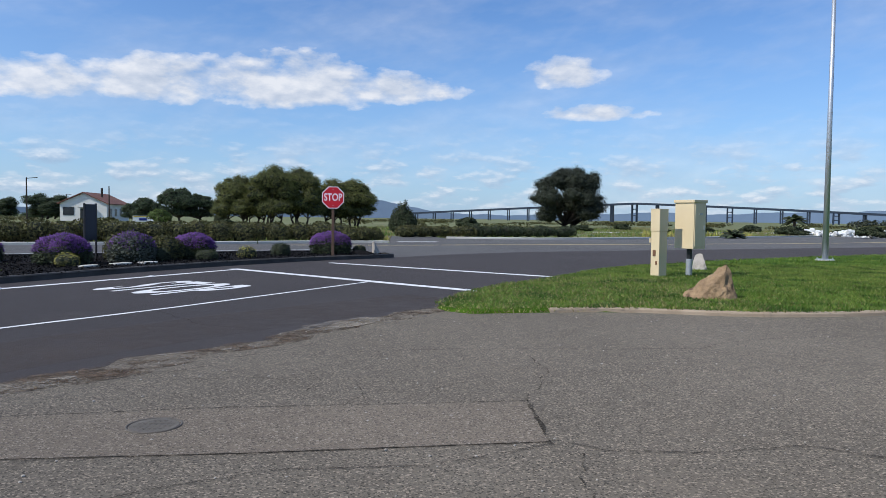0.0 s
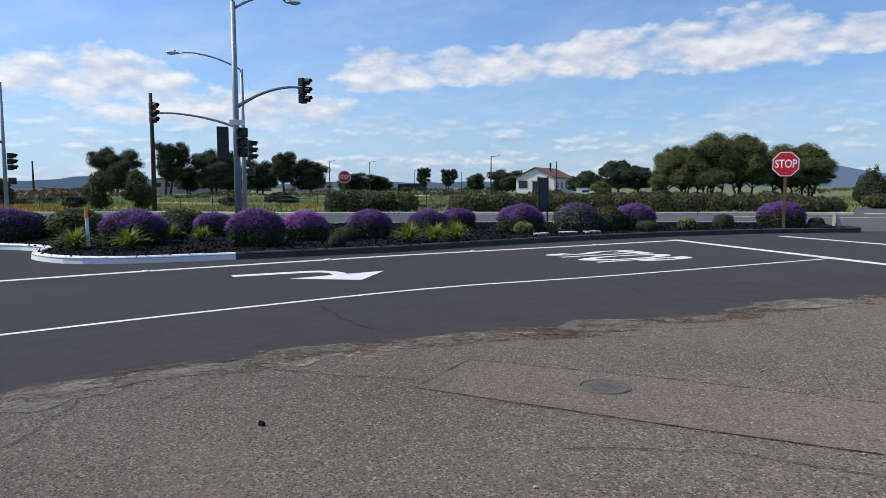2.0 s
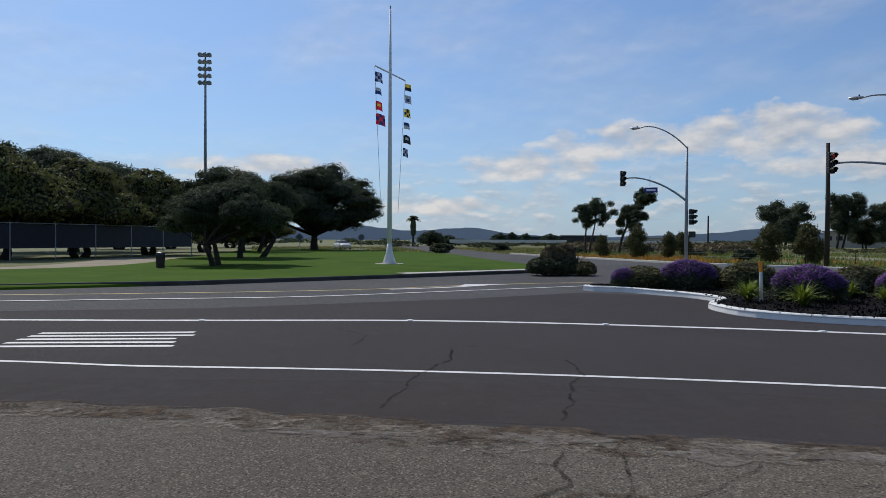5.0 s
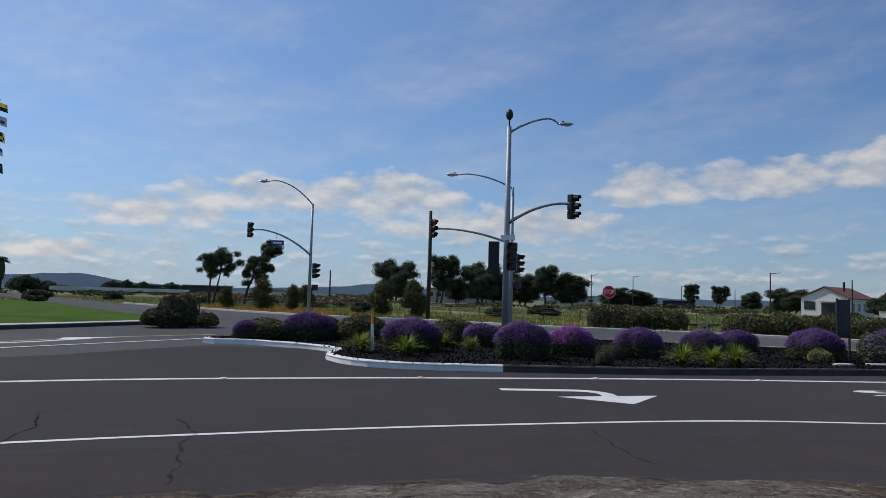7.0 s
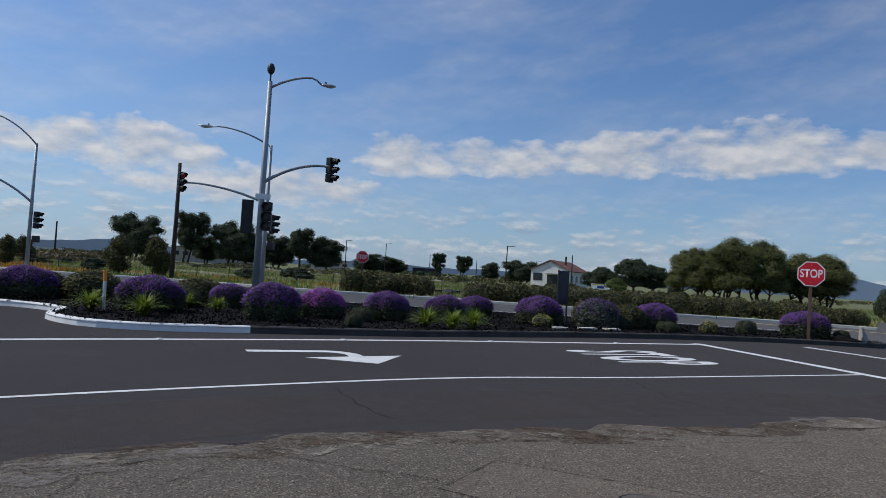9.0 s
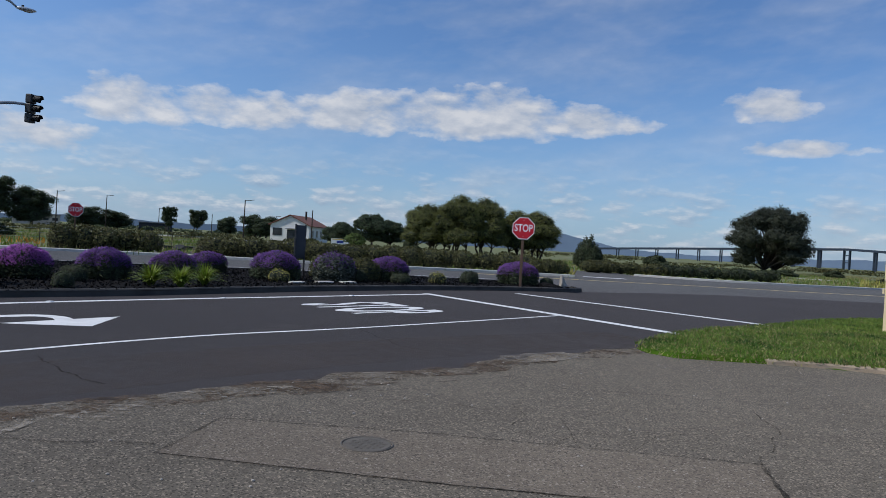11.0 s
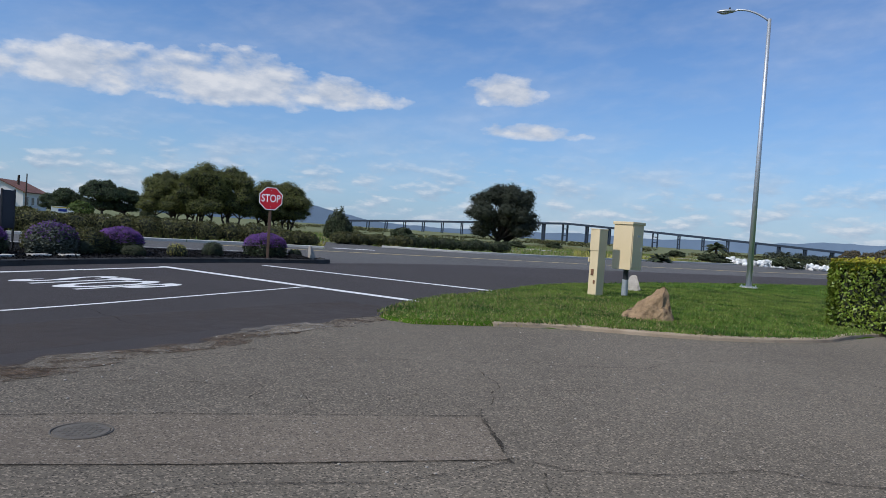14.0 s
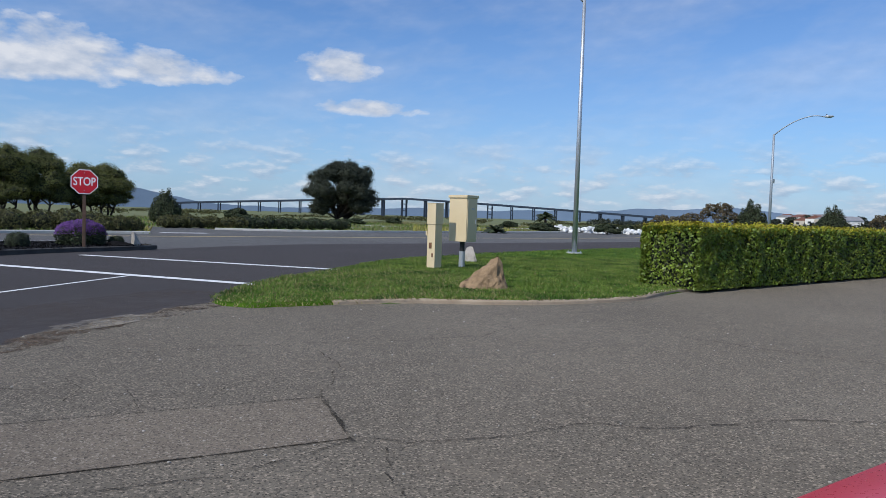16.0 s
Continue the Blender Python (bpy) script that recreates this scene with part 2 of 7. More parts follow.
M = dict(
    rim_dirt=dirt_film("rim_dirt", (0.045, 0.035, 0.028), (0.15, 0.11, 0.08), 0.47, 2.2),
    rim_sand=dirt_film("rim_sand", (0.22, 0.19, 0.155), (0.36, 0.32, 0.27), 0.53, 1.6),
    tyre_dust=dirt_film("tyre_dust", (0.092, 0.077, 0.071), (0.112, 0.095, 0.087), 0.40, 0.35, 0.3, 0.6),
    crack=dirt_film("crack_fill", (0.016, 0.014, 0.012), (0.05, 0.044, 0.036), 0.42, 7.0, 0.12, 0.62),
    pale_grit=dirt_film("pale_grit", (0.19, 0.17, 0.15), (0.30, 0.275, 0.25), 0.44, 3.0, 0.16, 0.6),
    sand_spill=dirt_film("sand_spill", (0.22, 0.19, 0.15), (0.34, 0.30, 0.25), 0.40, 2.5, 0.2, 0.75),
    lot=asphalt("old_asphalt", (0.108, 0.093, 0.073), (0.160, 0.138, 0.109), (0.32, 0.265, 0.205), 78.0, 0.72, (0.160, 0.132, 0.102), pits=0.85),
    patch=asphalt("patch_asphalt", (0.134, 0.110, 0.085), (0.182, 0.151, 0.117), (0.31, 0.27, 0.22), 80.0, 0.76, (0.14, 0.115, 0.092)),
    road=asphalt("new_asphalt", (0.049, 0.043, 0.043), (0.063, 0.055, 0.055), (0.10, 0.10, 0.10), 140.0, 0.80, (0.080, 0.072, 0.068), 0.15),
    road_old=asphalt("faded_asphalt", (0.078, 0.075, 0.076), (0.122, 0.118, 0.116), (0.24, 0.24, 0.23), 60.0, 0.8, (0.12, 0.115, 0.105), 0.1),
    paint=material("road_paint", (0.56, 0.555, 0.54), (0.78, 0.775, 0.76), 3.0, 0.7, 0.2, 50, spot=(0.25, 0.25, 0.25), spot_scale=3.5, spot_from=0.66),
    paint_yellow=material("yellow_road_paint", (0.45, 0.33, 0.10), (0.62, 0.50, 0.22), 3.0, 0.7, 0.2, 50),
    kerb=material("kerb_concrete", (0.26, 0.195, 0.13), (0.41, 0.325, 0.23), 2.5, 0.9, 0.4, 70, spot=(0.16, 0.13, 0.10), spot_scale=2.2, spot_from=0.6),
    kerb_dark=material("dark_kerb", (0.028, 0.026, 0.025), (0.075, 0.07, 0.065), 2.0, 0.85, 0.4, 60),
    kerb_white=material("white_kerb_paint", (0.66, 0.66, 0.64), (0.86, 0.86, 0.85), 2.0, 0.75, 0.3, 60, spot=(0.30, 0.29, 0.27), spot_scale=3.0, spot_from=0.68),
    concrete=material("pale_concrete", (0.40, 0.38, 0.34), (0.56, 0.54, 0.50), 1.5, 0.9, 0.3, 40),
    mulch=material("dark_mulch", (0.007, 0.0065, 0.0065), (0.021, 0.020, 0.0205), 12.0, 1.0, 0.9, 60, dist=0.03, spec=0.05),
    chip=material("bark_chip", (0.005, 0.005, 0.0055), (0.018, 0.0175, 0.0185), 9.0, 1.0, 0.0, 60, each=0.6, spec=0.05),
    field=material("field_grass", (0.078, 0.096, 0.030), (0.165, 0.168, 0.066), 0.06, 0.95, 0.6, 2.5, spread=0.22, dist=0.08,
                   spot=(0.26, 0.22, 0.15), spot_scale=0.035, spot_from=0.60),
    dirt=material("dry_dirt", (0.20, 0.17, 0.12), (0.33, 0.29, 0.22), 0.4, 0.95, 0.5, 12, dist=0.03),
    lawn=material("mown_lawn", (0.034, 0.080, 0.006), (0.066, 0.120, 0.012), 0.35, 0.95, 0.5, 25, dist=0.02, spot=(0.085, 0.120, 0.018), spot_scale=0.5, spot_from=0.58, spec=0.05),
    blade=material("grass_blade", (0.080, 0.140, 0.018), (0.22, 0.275, 0.05), 0.7, 0.7, 0.0, 5, spot=(0.045, 0.088, 0.012), spot_scale=1.1, spot_from=0.5, each=0.35, trans=0.3),
    blade_dry=material("dry_grass_blade", (0.20, 0.18, 0.07), (0.34, 0.29, 0.13), 0.7, 0.8, 0.0, 5, each=0.3, trans=0.3),
    galv=material("galvanised_steel", (0.42, 0.44, 0.46), (0.56, 0.58, 0.60), 2.0, 0.45, 0.1, 40, metal=0.7),
    pole_grey=material("weathered_grey_steel", (0.26, 0.29, 0.32), (0.36, 0.39, 0.42), 1.5, 0.55, 0.1, 40, metal=0.4),
    white=material("white_paint", (0.66, 0.67, 0.68), (0.80, 0.80, 0.80), 1.2, 0.55, 0.1, 40),
    black=material("black_plastic", (0.012, 0.012, 0.014), (0.03, 0.03, 0.033), 5.0, 0.5, 0.1, 60),
    beige=material("beige_enamel", (0.60, 0.48, 0.29), (0.68, 0.55, 0.35), 1.2, 0.5, 0.08, 30, spot=(0.36, 0.29, 0.2), spot_scale=2.6, spot_from=0.74),
    rust=material("rust", (0.10, 0.05, 0.03), (0.22, 0.11, 0.06), 9.0, 0.9, 0.4),
    pipe=material("zinc_pipe", (0.34, 0.36, 0.38), (0.48, 0.50, 0.52), 5.0, 0.5, 0.1, metal=0.5),
    red=material("sign_red", (0.52, 0.010, 0.020), (0.60, 0.015, 0.028), 3.0, 0.4, 0.0),
    sign_white=material("sign_white", (0.78, 0.78, 0.78), (0.84, 0.84, 0.84), 3.0, 0.4, 0.0),
    blue=material("sign_blue", (0.015, 0.03, 0.20), (0.02, 0.045, 0.26), 3.0, 0.4, 0.0),
    wood=material("brown_post_wood", (0.075, 0.045, 0.030), (0.14, 0.085, 0.058), 3.0, 0.85, 0.4, 45),
    wood_dark=material("dark_pole_wood", (0.022, 0.017, 0.013), (0.06, 0.045, 0.034), 2.0, 0.9, 0.4, 30),
    navy=material("navy_panel", (0.007, 0.009, 0.020), (0.014, 0.018, 0.034), 2.0, 0.5, 0.0),
    grey_print=material("grey_print", (0.10, 0.11, 0.14), (0.16, 0.17, 0.2), 2.0, 0.5, 0.0),
    orange=material("orange_sleeve", (0.75, 0.24, 0.02), (0.85, 0.32, 0.04), 3.0, 0.5, 0.0),
    lamp_red=material("red_signal", (0.5, 0.02, 0.02), (0.6, 0.03, 0.03), 3.0, 0.4, 0.0, glow=(1.0, 0.06, 0.04, 0.12)),
    lens=material("dark_lens", (0.02, 0.02, 0.02), (0.04, 0.04, 0.04), 3.0, 0.25, 0.0),
    stone=material("tan_sandstone", (0.15, 0.095, 0.053), (0.38, 0.26, 0.145), 2.5, 0.95, 1.0, 16, dist=0.05, spot=(0.075, 0.045, 0.026), spot_scale=4.0, spot_from=0.52),
    stone_grey=material("grey_stone", (0.26, 0.235, 0.20), (0.42, 0.38, 0.33), 4.0, 0.92, 0.6, 30, dist=0.02),
    rubble=material("pale_rubble", (0.50, 0.50, 0.48), (0.78, 0.78, 0.76), 2.0, 0.9, 0.4, 20, each=0.2),
    bark=material("tree_bark", (0.022, 0.017, 0.013), (0.065, 0.05, 0.04), 3.0, 0.95, 0.7, 20, dist=0.03),
    pine=material("pine_foliage", (0.027, 0.042, 0.022), (0.070, 0.096, 0.044), 0.5, 0.8, 0.0, 6, each=0.22, trans=0.3),
    olive=material("olive_foliage", (0.062, 0.074, 0.020), (0.175, 0.180, 0.052), 0.35, 0.8, 0.0, 6, each=0.22, trans=0.25),
    oak=material("dark_oak_foliage", (0.016, 0.022, 0.014), (0.045, 0.052, 0.032), 0.5, 0.8, 0.0, 6, each=0.22, trans=0.15),
    bright=material("fresh_foliage", (0.05, 0.085, 0.018), (0.13, 0.17, 0.045), 0.8, 0.8, 0.0, 6, each=0.35, trans=0.3),
    brown_leaf=material("brown_foliage", (0.07, 0.052, 0.028), (0.14, 0.11, 0.06), 0.8, 0.8, 0.0, 6, each=0.35, trans=0.2),
    shrub=material("shrub_foliage", (0.022, 0.034, 0.014), (0.065, 0.078, 0.034), 1.4, 0.8, 0.0, 8, each=0.45, trans=0.2),
    shrub_olive=material("olive_shrub_foliage", (0.045, 0.048, 0.015), (0.11, 0.105, 0.035), 1.4, 0.8, 0.0, 8, each=0.4, trans=0.2),
    sage=material("sage_foliage", (0.05, 0.062, 0.05), (0.11, 0.125, 0.10), 1.4, 0.8, 0.0, 8, each=0.35, trans=0.15),
    purple=material("purple_blossom", (0.075, 0.028, 0.150), (0.155, 0.066, 0.275), 2.0, 0.7, 0.0, 9, each=0.45, trans=0.2),
    pink=material("mauve_blossom", (0.22, 0.05, 0.28), (0.42, 0.14, 0.48), 2.0, 0.7, 0.0, 9, each=0.4, trans=0.2),
    lily=material("strap_leaf", (0.09, 0.14, 0.012), (0.26, 0.32, 0.045), 2.5, 0.6, 0.0, 9, each=0.35, trans=0.35),
    yellow_leaf=material("yellow_leaf", (0.24, 0.22, 0.04), (0.42, 0.38, 0.10), 2.5, 0.6, 0.0, 9, each=0.35, trans=0.3),
    hedge=material("privet_leaf", (0.065, 0.115, 0.014), (0.25, 0.31, 0.04), 1.6, 0.45, 0.0, 9, each=0.5, trans=0.3),
    hedge_top=material("young_privet_leaf", (0.28, 0.26, 0.018), (0.52, 0.44, 0.04), 1.6, 0.5, 0.0, 9, each=0.35, trans=0.35),
    poppy=material("orange_poppy", (0.40, 0.15, 0.015), (0.55, 0.27, 0.04), 1.0, 0.7, 0.0, 6, each=0.3, trans=0.2),
    # dark insides of crowns and hedges: inner shade put into the colour
    core=material("inner_crown_shade", (0.014, 0.017, 0.010), (0.030, 0.036, 0.020), 1.0, 1.0, 0.0),
    wall_white=material("white_stucco", (0.62, 0.60, 0.55), (0.76, 0.74, 0.70), 0.3, 0.9, 0.2, 6),
    roof_red=material("red_brown_shingle", (0.13, 0.055, 0.04), (0.22, 0.10, 0.075), 0.6, 0.9, 0.4, 5),
    roof_grey=material("grey_roofing", (0.16, 0.16, 0.17), (0.28, 0.28, 0.29), 0.6, 0.8, 0.3, 5),
    wall_tan=material("tan_wall", (0.35, 0.31, 0.25), (0.50, 0.45, 0.38), 0.3, 0.9, 0.2, 6),
    window=material("dark_window", (0.02, 0.022, 0.025), (0.05, 0.055, 0.06), 1.0, 0.15, 0.0),
    steel_blue=material("bridge_steel", (0.018, 0.030, 0.050), (0.032, 0.047, 0.072), 0.02, 0.8, 0.0, 0.4),
    # distance haze is painted into this blue and its faint emission
    hill=material("far_hill_haze", (0.085, 0.125, 0.19), (0.12, 0.165, 0.24), 0.003, 1.0, 0.0, 0.02, glow=(0.34, 0.48, 0.70, 0.17)),
    car_red=material("red_car_paint", (0.52, 0.010, 0.030), (0.56, 0.012, 0.034), 1.0, 0.3, 0.0, spec=0.6),
    car_white=material("white_car_paint", (0.72, 0.72, 0.73), (0.78, 0.78, 0.79), 1.0, 0.3, 0.0),
    rubber=material("tyre_rubber", (0.015, 0.015, 0.015), (0.03, 0.03, 0.03), 8.0, 0.9, 0.2),
    flag_blue=material("blue_bunting", (0.02, 0.04, 0.16), (0.03, 0.06, 0.22), 3.0, 0.8, 0.0, trans=0.3),
    flag_red=material("red_bunting", (0.5, 0.03, 0.05), (0.6, 0.05, 0.07), 3.0, 0.8, 0.0, trans=0.3),
    flag_yellow=material("yellow_bunting", (0.6, 0.45, 0.05), (0.7, 0.55, 0.1), 3.0, 0.8, 0.0, trans=0.3),
    iron=material("cast_iron", (0.085, 0.074, 0.062), (0.125, 0.11, 0.092), 8.0, 0.85, 0.6, 60),
)


# ---- mesh helpers ----
def part(name, bm, mat, parent=None, label="", smooth=False):
    """Links a bmesh as one mesh object under a thing or a part."""
    me = bpy.data.meshes.new(name)
    bm.to_mesh(me)
    bm.free()
    return link_mesh(name, me, mat, parent, label, smooth)


def link_mesh(name, me, mat, parent=None, label="", smooth=False):
    for m in (mat if isinstance(mat, (list, tuple)) else [mat]):
        me.materials.append(M[m])
    if smooth:
        me.shade_smooth()
    ob = new(name, me)
    if parent:
        ob.parent = parent
    return tagged(ob, label)


def thing(name, m, label, category, group="", kind=""):
    ob = new(name)
    ob.matrix_basis = m
    return tagged(ob, label, category, group, kind)


def arrays(name, verts, faces, mat, parent=None, label="", smooth=False):
    """One mesh from numpy vertices (n, 3) and faces (k, 3 or 4)."""
    me = bpy.data.meshes.new(name)
    k = faces.shape[1]
    me.vertices.add(len(verts))
    me.vertices.foreach_set("co", np.ascontiguousarray(verts, dtype=np.float32).ravel())
    me.loops.add(faces.size)
    me.loops.foreach_set("vertex_index", faces.astype(np.int32).ravel())
    me.polygons.add(len(faces))
    me.polygons.foreach_set("loop_start", np.arange(0, faces.size, k, dtype=np.int32))
    me.update(calc_edges=True)
    return link_mesh(name, me, mat, parent, label, smooth)


def box(bm, sx, sy, sz, m=Matrix(), bevel=0.0):
    r = bmesh.ops.create_cube(bm, size=1, matrix=m @ Matrix.Diagonal((sx, sy, sz, 1)))
    if bevel:
        edges = list({e for v in r["verts"] for e in v.link_edges})
        bmesh.ops.bevel(bm, geom=edges, offset=bevel, segments=2, affect="EDGES", profile=0.5)
    return bm


def tube(bm, points, radii, sides=10, cap=True):
    """A tapered tube along points."""
    pts = [Vector(p) for p in points]
    if isinstance(radii, (int, float)):
        radii = [radii] * len(pts)
    rings, side = [], None
    for i, p in enumerate(pts):
        d = (pts[min(i + 1, len(pts) - 1)] - pts[max(i - 1, 0)]).normalized()
        if side is None:
            side = d.orthogonal().normalized()
        side = (side - d * side.dot(d)).normalized()
        up = d.cross(side)
        rings.append([bm.verts.new(p + (side * math.cos(a) + up * math.sin(a)) * radii[i])
                      for a in (2 * math.pi * k / sides for k in range(sides))])
    for a, b in zip(rings, rings[1:]):
        for k in range(sides):
            bm.faces.new((a[k], a[(k + 1) % sides], b[(k + 1) % sides], b[k]))
    if cap:
        bm.faces.new(rings[0][::-1])
        bm.faces.new(rings[-1])
    return bm


def smooth_line(points, step=0.5, closed=False):
    """Catmull-Rom through points, at about the given step."""
    p = [Vector((*q, 0)) if len(q) == 2 else Vector(q) for q in points]
    n, out = len(p), []
    for i in range(n if closed else n - 1):
        a, b, c, d = (p[(i + k) % n] if closed else p[min(max(i + k, 0), n - 1)] for k in (-1, 0, 1, 2))
        steps = max(1, int((c - b).length / step))
        for s in range(steps):
            t = s / steps
            out.append(0.5 * (2 * b + (c - a) * t + (2 * a - 5 * b + 4 * c - d) * t * t + (3 * b - a - 3 * c + d) * t ** 3))
    if not closed:
        out.append(p[-1])
    return out


def ribbon(bm, line, width, z, rough=0.0):
    """A flat band along a line."""
    pairs = []
    for i, p in enumerate(line):
        d = (line[min(i + 1, len(line) - 1)] - line[max(i - 1, 0)]).normalized()
        s = Vector((-d.y, d.x, 0)) * width / 2
        a, b = (1 + random.uniform(-rough, rough) for _ in range(2))
        pairs.append((bm.verts.new((p.x + s.x * a, p.y + s.y * a, z)), bm.verts.new((p.x - s.x * b, p.y - s.y * b, z))))
    for (a, b), (c, d) in zip(pairs, pairs[1:]):
        bm.faces.new((a, b, d, c))
    return bm


def sheet(bm, outline, z):
    """A filled flat outline."""
    vs = [bm.verts.new((p[0], p[1], z)) for p in outline]
    f = bm.faces.new(vs)
    f.normal_update()
    if f.normal.z < 0:
        f.normal_flip()
    bmesh.ops.triangulate(bm, faces=[f])
    return bm


def kerb(bm, line, width, height, side=1, base=-0.03):
    """A kerb swept along a line: worn top edge, its body on one side of the line."""
    prof = ((0, base), (0.012, height - 0.025), (0.035, height), (width, height), (width, base))
    rings = []
    for i, p in enumerate(line):
        d = (line[min(i + 1, len(line) - 1)] - line[max(i - 1, 0)]).normalized()
        s = Vector((-d.y, d.x, 0)) * side
        rings.append([bm.verts.new((p.x + s.x * o, p.y + s.y * o, h + random.uniform(-0.004, 0.004))) for o, h in prof])
    for a, b in zip(rings, rings[1:]):
        for k in range(len(prof) - 1):
            q = (a[k], b[k], b[k + 1], a[k + 1])
            bm.faces.new(q if side < 0 else q[::-1])
    bm.faces.new(rings[0])
    bm.faces.new(rings[-1][::-1])
    return bm


def inside(outline, xs, ys):
    """Which of the places lie inside an outline."""
    hit = np.zeros(len(xs), bool)
    n = len(outline)
    for i in range(n):
        (x1, y1), (x2, y2) = outline[i][:2], outline[(i + 1) % n][:2]
        if y1 == y2:
            continue
        cross = ((y1 > ys) != (y2 > ys)) & (xs < (x2 - x1) * (ys - y1) / (y2 - y1) + x1)
        hit ^= cross
    return hit


def cards(pts, nrm, size, rng, aspect=0.5, jitter=0.6):
    """Small leaf shapes at points, turned near to their normals. Returns vertices and faces."""
    n = len(pts)
    nn = nrm + rng.normal(0, jitter, (n, 3))
    nn /= np.linalg.norm(nn, axis=1)[:, None] + 1e-9
    t = np.cross(nn, rng.normal(0, 1, (n, 3)))
    t /= np.linalg.norm(t, axis=1)[:, None] + 1e-9
    b = np.cross(nn, t)
    s = (size * rng.uniform(0.6, 1.35, n))[:, None]
    v = np.stack([pts - t * s * 0.5, pts + b * s * aspect * 0.5 + nn * s * 0.08, pts + t * s * 0.5, pts - b * s * aspect * 0.5 + nn * s * 0.08], 1)
    f = np.arange(4 * n).reshape(n, 4)
    return v.reshape(-1, 3), f


def on_lobes(lobes, n, rng, thick=0.22, low=-0.75):
    """Points and normals over the outer skin of a heap of ellipsoids."""
    c = np.array([l[0] for l in lobes], float)
    r = np.array([l[1] for l in lobes], float)
    w = (r[:, 0] * r[:, 1] * r[:, 2]) ** (2 / 3)
    pick = rng.choice(len(lobes), int(n * 1.9), p=w / w.sum())
    d = rng.normal(0, 1, (len(pick), 3))
    d /= np.linalg.norm(d, axis=1)[:, None]
    ok = d[:, 2] > low
    pick, d = pick[ok], d[ok]
    p = c[pick] + d * r[pick] * (1 - thick * rng.random(len(pick)) ** 1.5)[:, None] * rng.uniform(0.94, 1.08, len(pick))[:, None]
    keep = np.ones(len(p), bool)
    for k in range(len(lobes)):
        q = (((p - c[k]) / r[k]) ** 2).sum(1)
        keep &= ~((q < 0.55) & (pick != k))
    p, d, pick = p[keep][:n], d[keep][:n], pick[keep][:n]
    nn = d / r[pick]
    return p, nn / np.linalg.norm(nn, axis=1)[:, None]


BALLS = {}


def unit_ball(detail):
    """Vertices and faces of a unit ball of triangles, made once for each fineness."""
    if detail not in BALLS:
        bm = bmesh.new()
        bmesh.ops.create_icosphere(bm, subdivisions=detail, radius=1)
        BALLS[detail] = (np.array([v.co[:] for v in bm.verts]), np.array([[v.index for v in f.verts] for f in bm.faces]))
        bm.free()
    return BALLS[detail]


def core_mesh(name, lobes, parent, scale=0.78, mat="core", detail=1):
    """Dark solid lobes inside a crown; the inner shade is put into their colour."""
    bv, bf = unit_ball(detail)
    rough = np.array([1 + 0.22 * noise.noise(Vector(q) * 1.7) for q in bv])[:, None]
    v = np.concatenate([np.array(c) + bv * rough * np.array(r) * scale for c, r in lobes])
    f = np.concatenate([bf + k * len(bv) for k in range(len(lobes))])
    return arrays("crown_shade_core", v, f, mat, parent)


# ---- ground, roads, kerbs ----
def structure(name, bm, mat, label, category, parent=None, smooth=False):
    return tagged(part(name, bm, mat, parent, "", smooth), label, category, kind="structure")


LOT_EDGE = [(-9.2, -14), (-8.2, -8), (-7.1, -3.6), (-6.7, -1.5), (-6.2, -0.3), (-5.9, 0.9), (-5.45, 2.3), (-5.1, 3.3), (-4.65, 4.5), (-3.8, 5.9),
            (-3.1, 7.1), (-2.25, 8.1), (-1.7, 9.1), (-1.1, 10.2), (-0.3, 11.35), (0.19, 12.0)]
ISLAND = [(0.19, 11.95), (0.35, 11.5), (0.78, 11.2), (1.6, 11.38), (2.64, 11.6), (3.63, 11.6), (5.54, 11.25), (8.0, 11.75), (10.4, 13.3), (18.6, 16.7), (40, 25.5),
          (70, 48), (70, 62), (24.1, 35.2), (12.5, 28), (6.0, 22.3), (3.5, 18.5), (1.1, 14.75), (0.3, 12.5)]
LAWN = [(-21.5, -16), (-24.1, -7.3), (-25.7, -4.5), (-29.2, 1.1), (-33.4, 7.1), (-35.6, 10.2), (-37.5, 11.0), (-43, 9.3), (-60, 8), (-79, 6.6), (-99, -3.5), (-108, -13),
        (-94, -17.5), (-64, -15.5), (-52, -15), (-42, -14.2), (-36, -16), (-28, -24)]
MEDIAN = [(-21.5, 6.5), (-21.05, 7.3), (-19.7, 8.0), (-18.4, 8.45), (-17.2, 8.45), (-16.6, 8.0), (-15.9, 7.5), (-14.8, 7.35), (-13.9, 7.55), (-12.9, 8.4),
          (-12.0, 9.85), (-11.1, 11.4), (-10.2, 13.1), (-9.3, 15.4), (-8.2, 18.1), (-7.2, 20.1), (-6.2, 21.9), (-4.2, 24.6), (-1.8, 26.9), (-1.6, 27.5), (-2.2, 28.3),
          (-4.5, 29.3), (-8, 27.8), (-13, 24.8), (-18, 21.2), (-21.5, 18.2), (-23.2, 14), (-23.2, 9), (-22.4, 6.5)]
ROAD = ([(-9, -60), (-20, -60), (-20.5, -30)] + LAWN[:10] + [(-200, 2), (-200, 10), (-79, 14.5), (-48, 20.2), (-38, 25.6), (-30, 28.4), (-24, 32.5), (-14, 37.6),
        (-7.3, 41.8), (-3, 43.5), (-4.5, 60), (-0.5, 60), (0.6, 54.9), (10, 56), (29, 69.5), (56, 89.6), (300, 262)] + [(300, 190)] + ISLAND[11:][::1]
        + [(0.19, 11.9), (-0.2, 9), (-3, 3), (-6, -8), (-8, -30)])
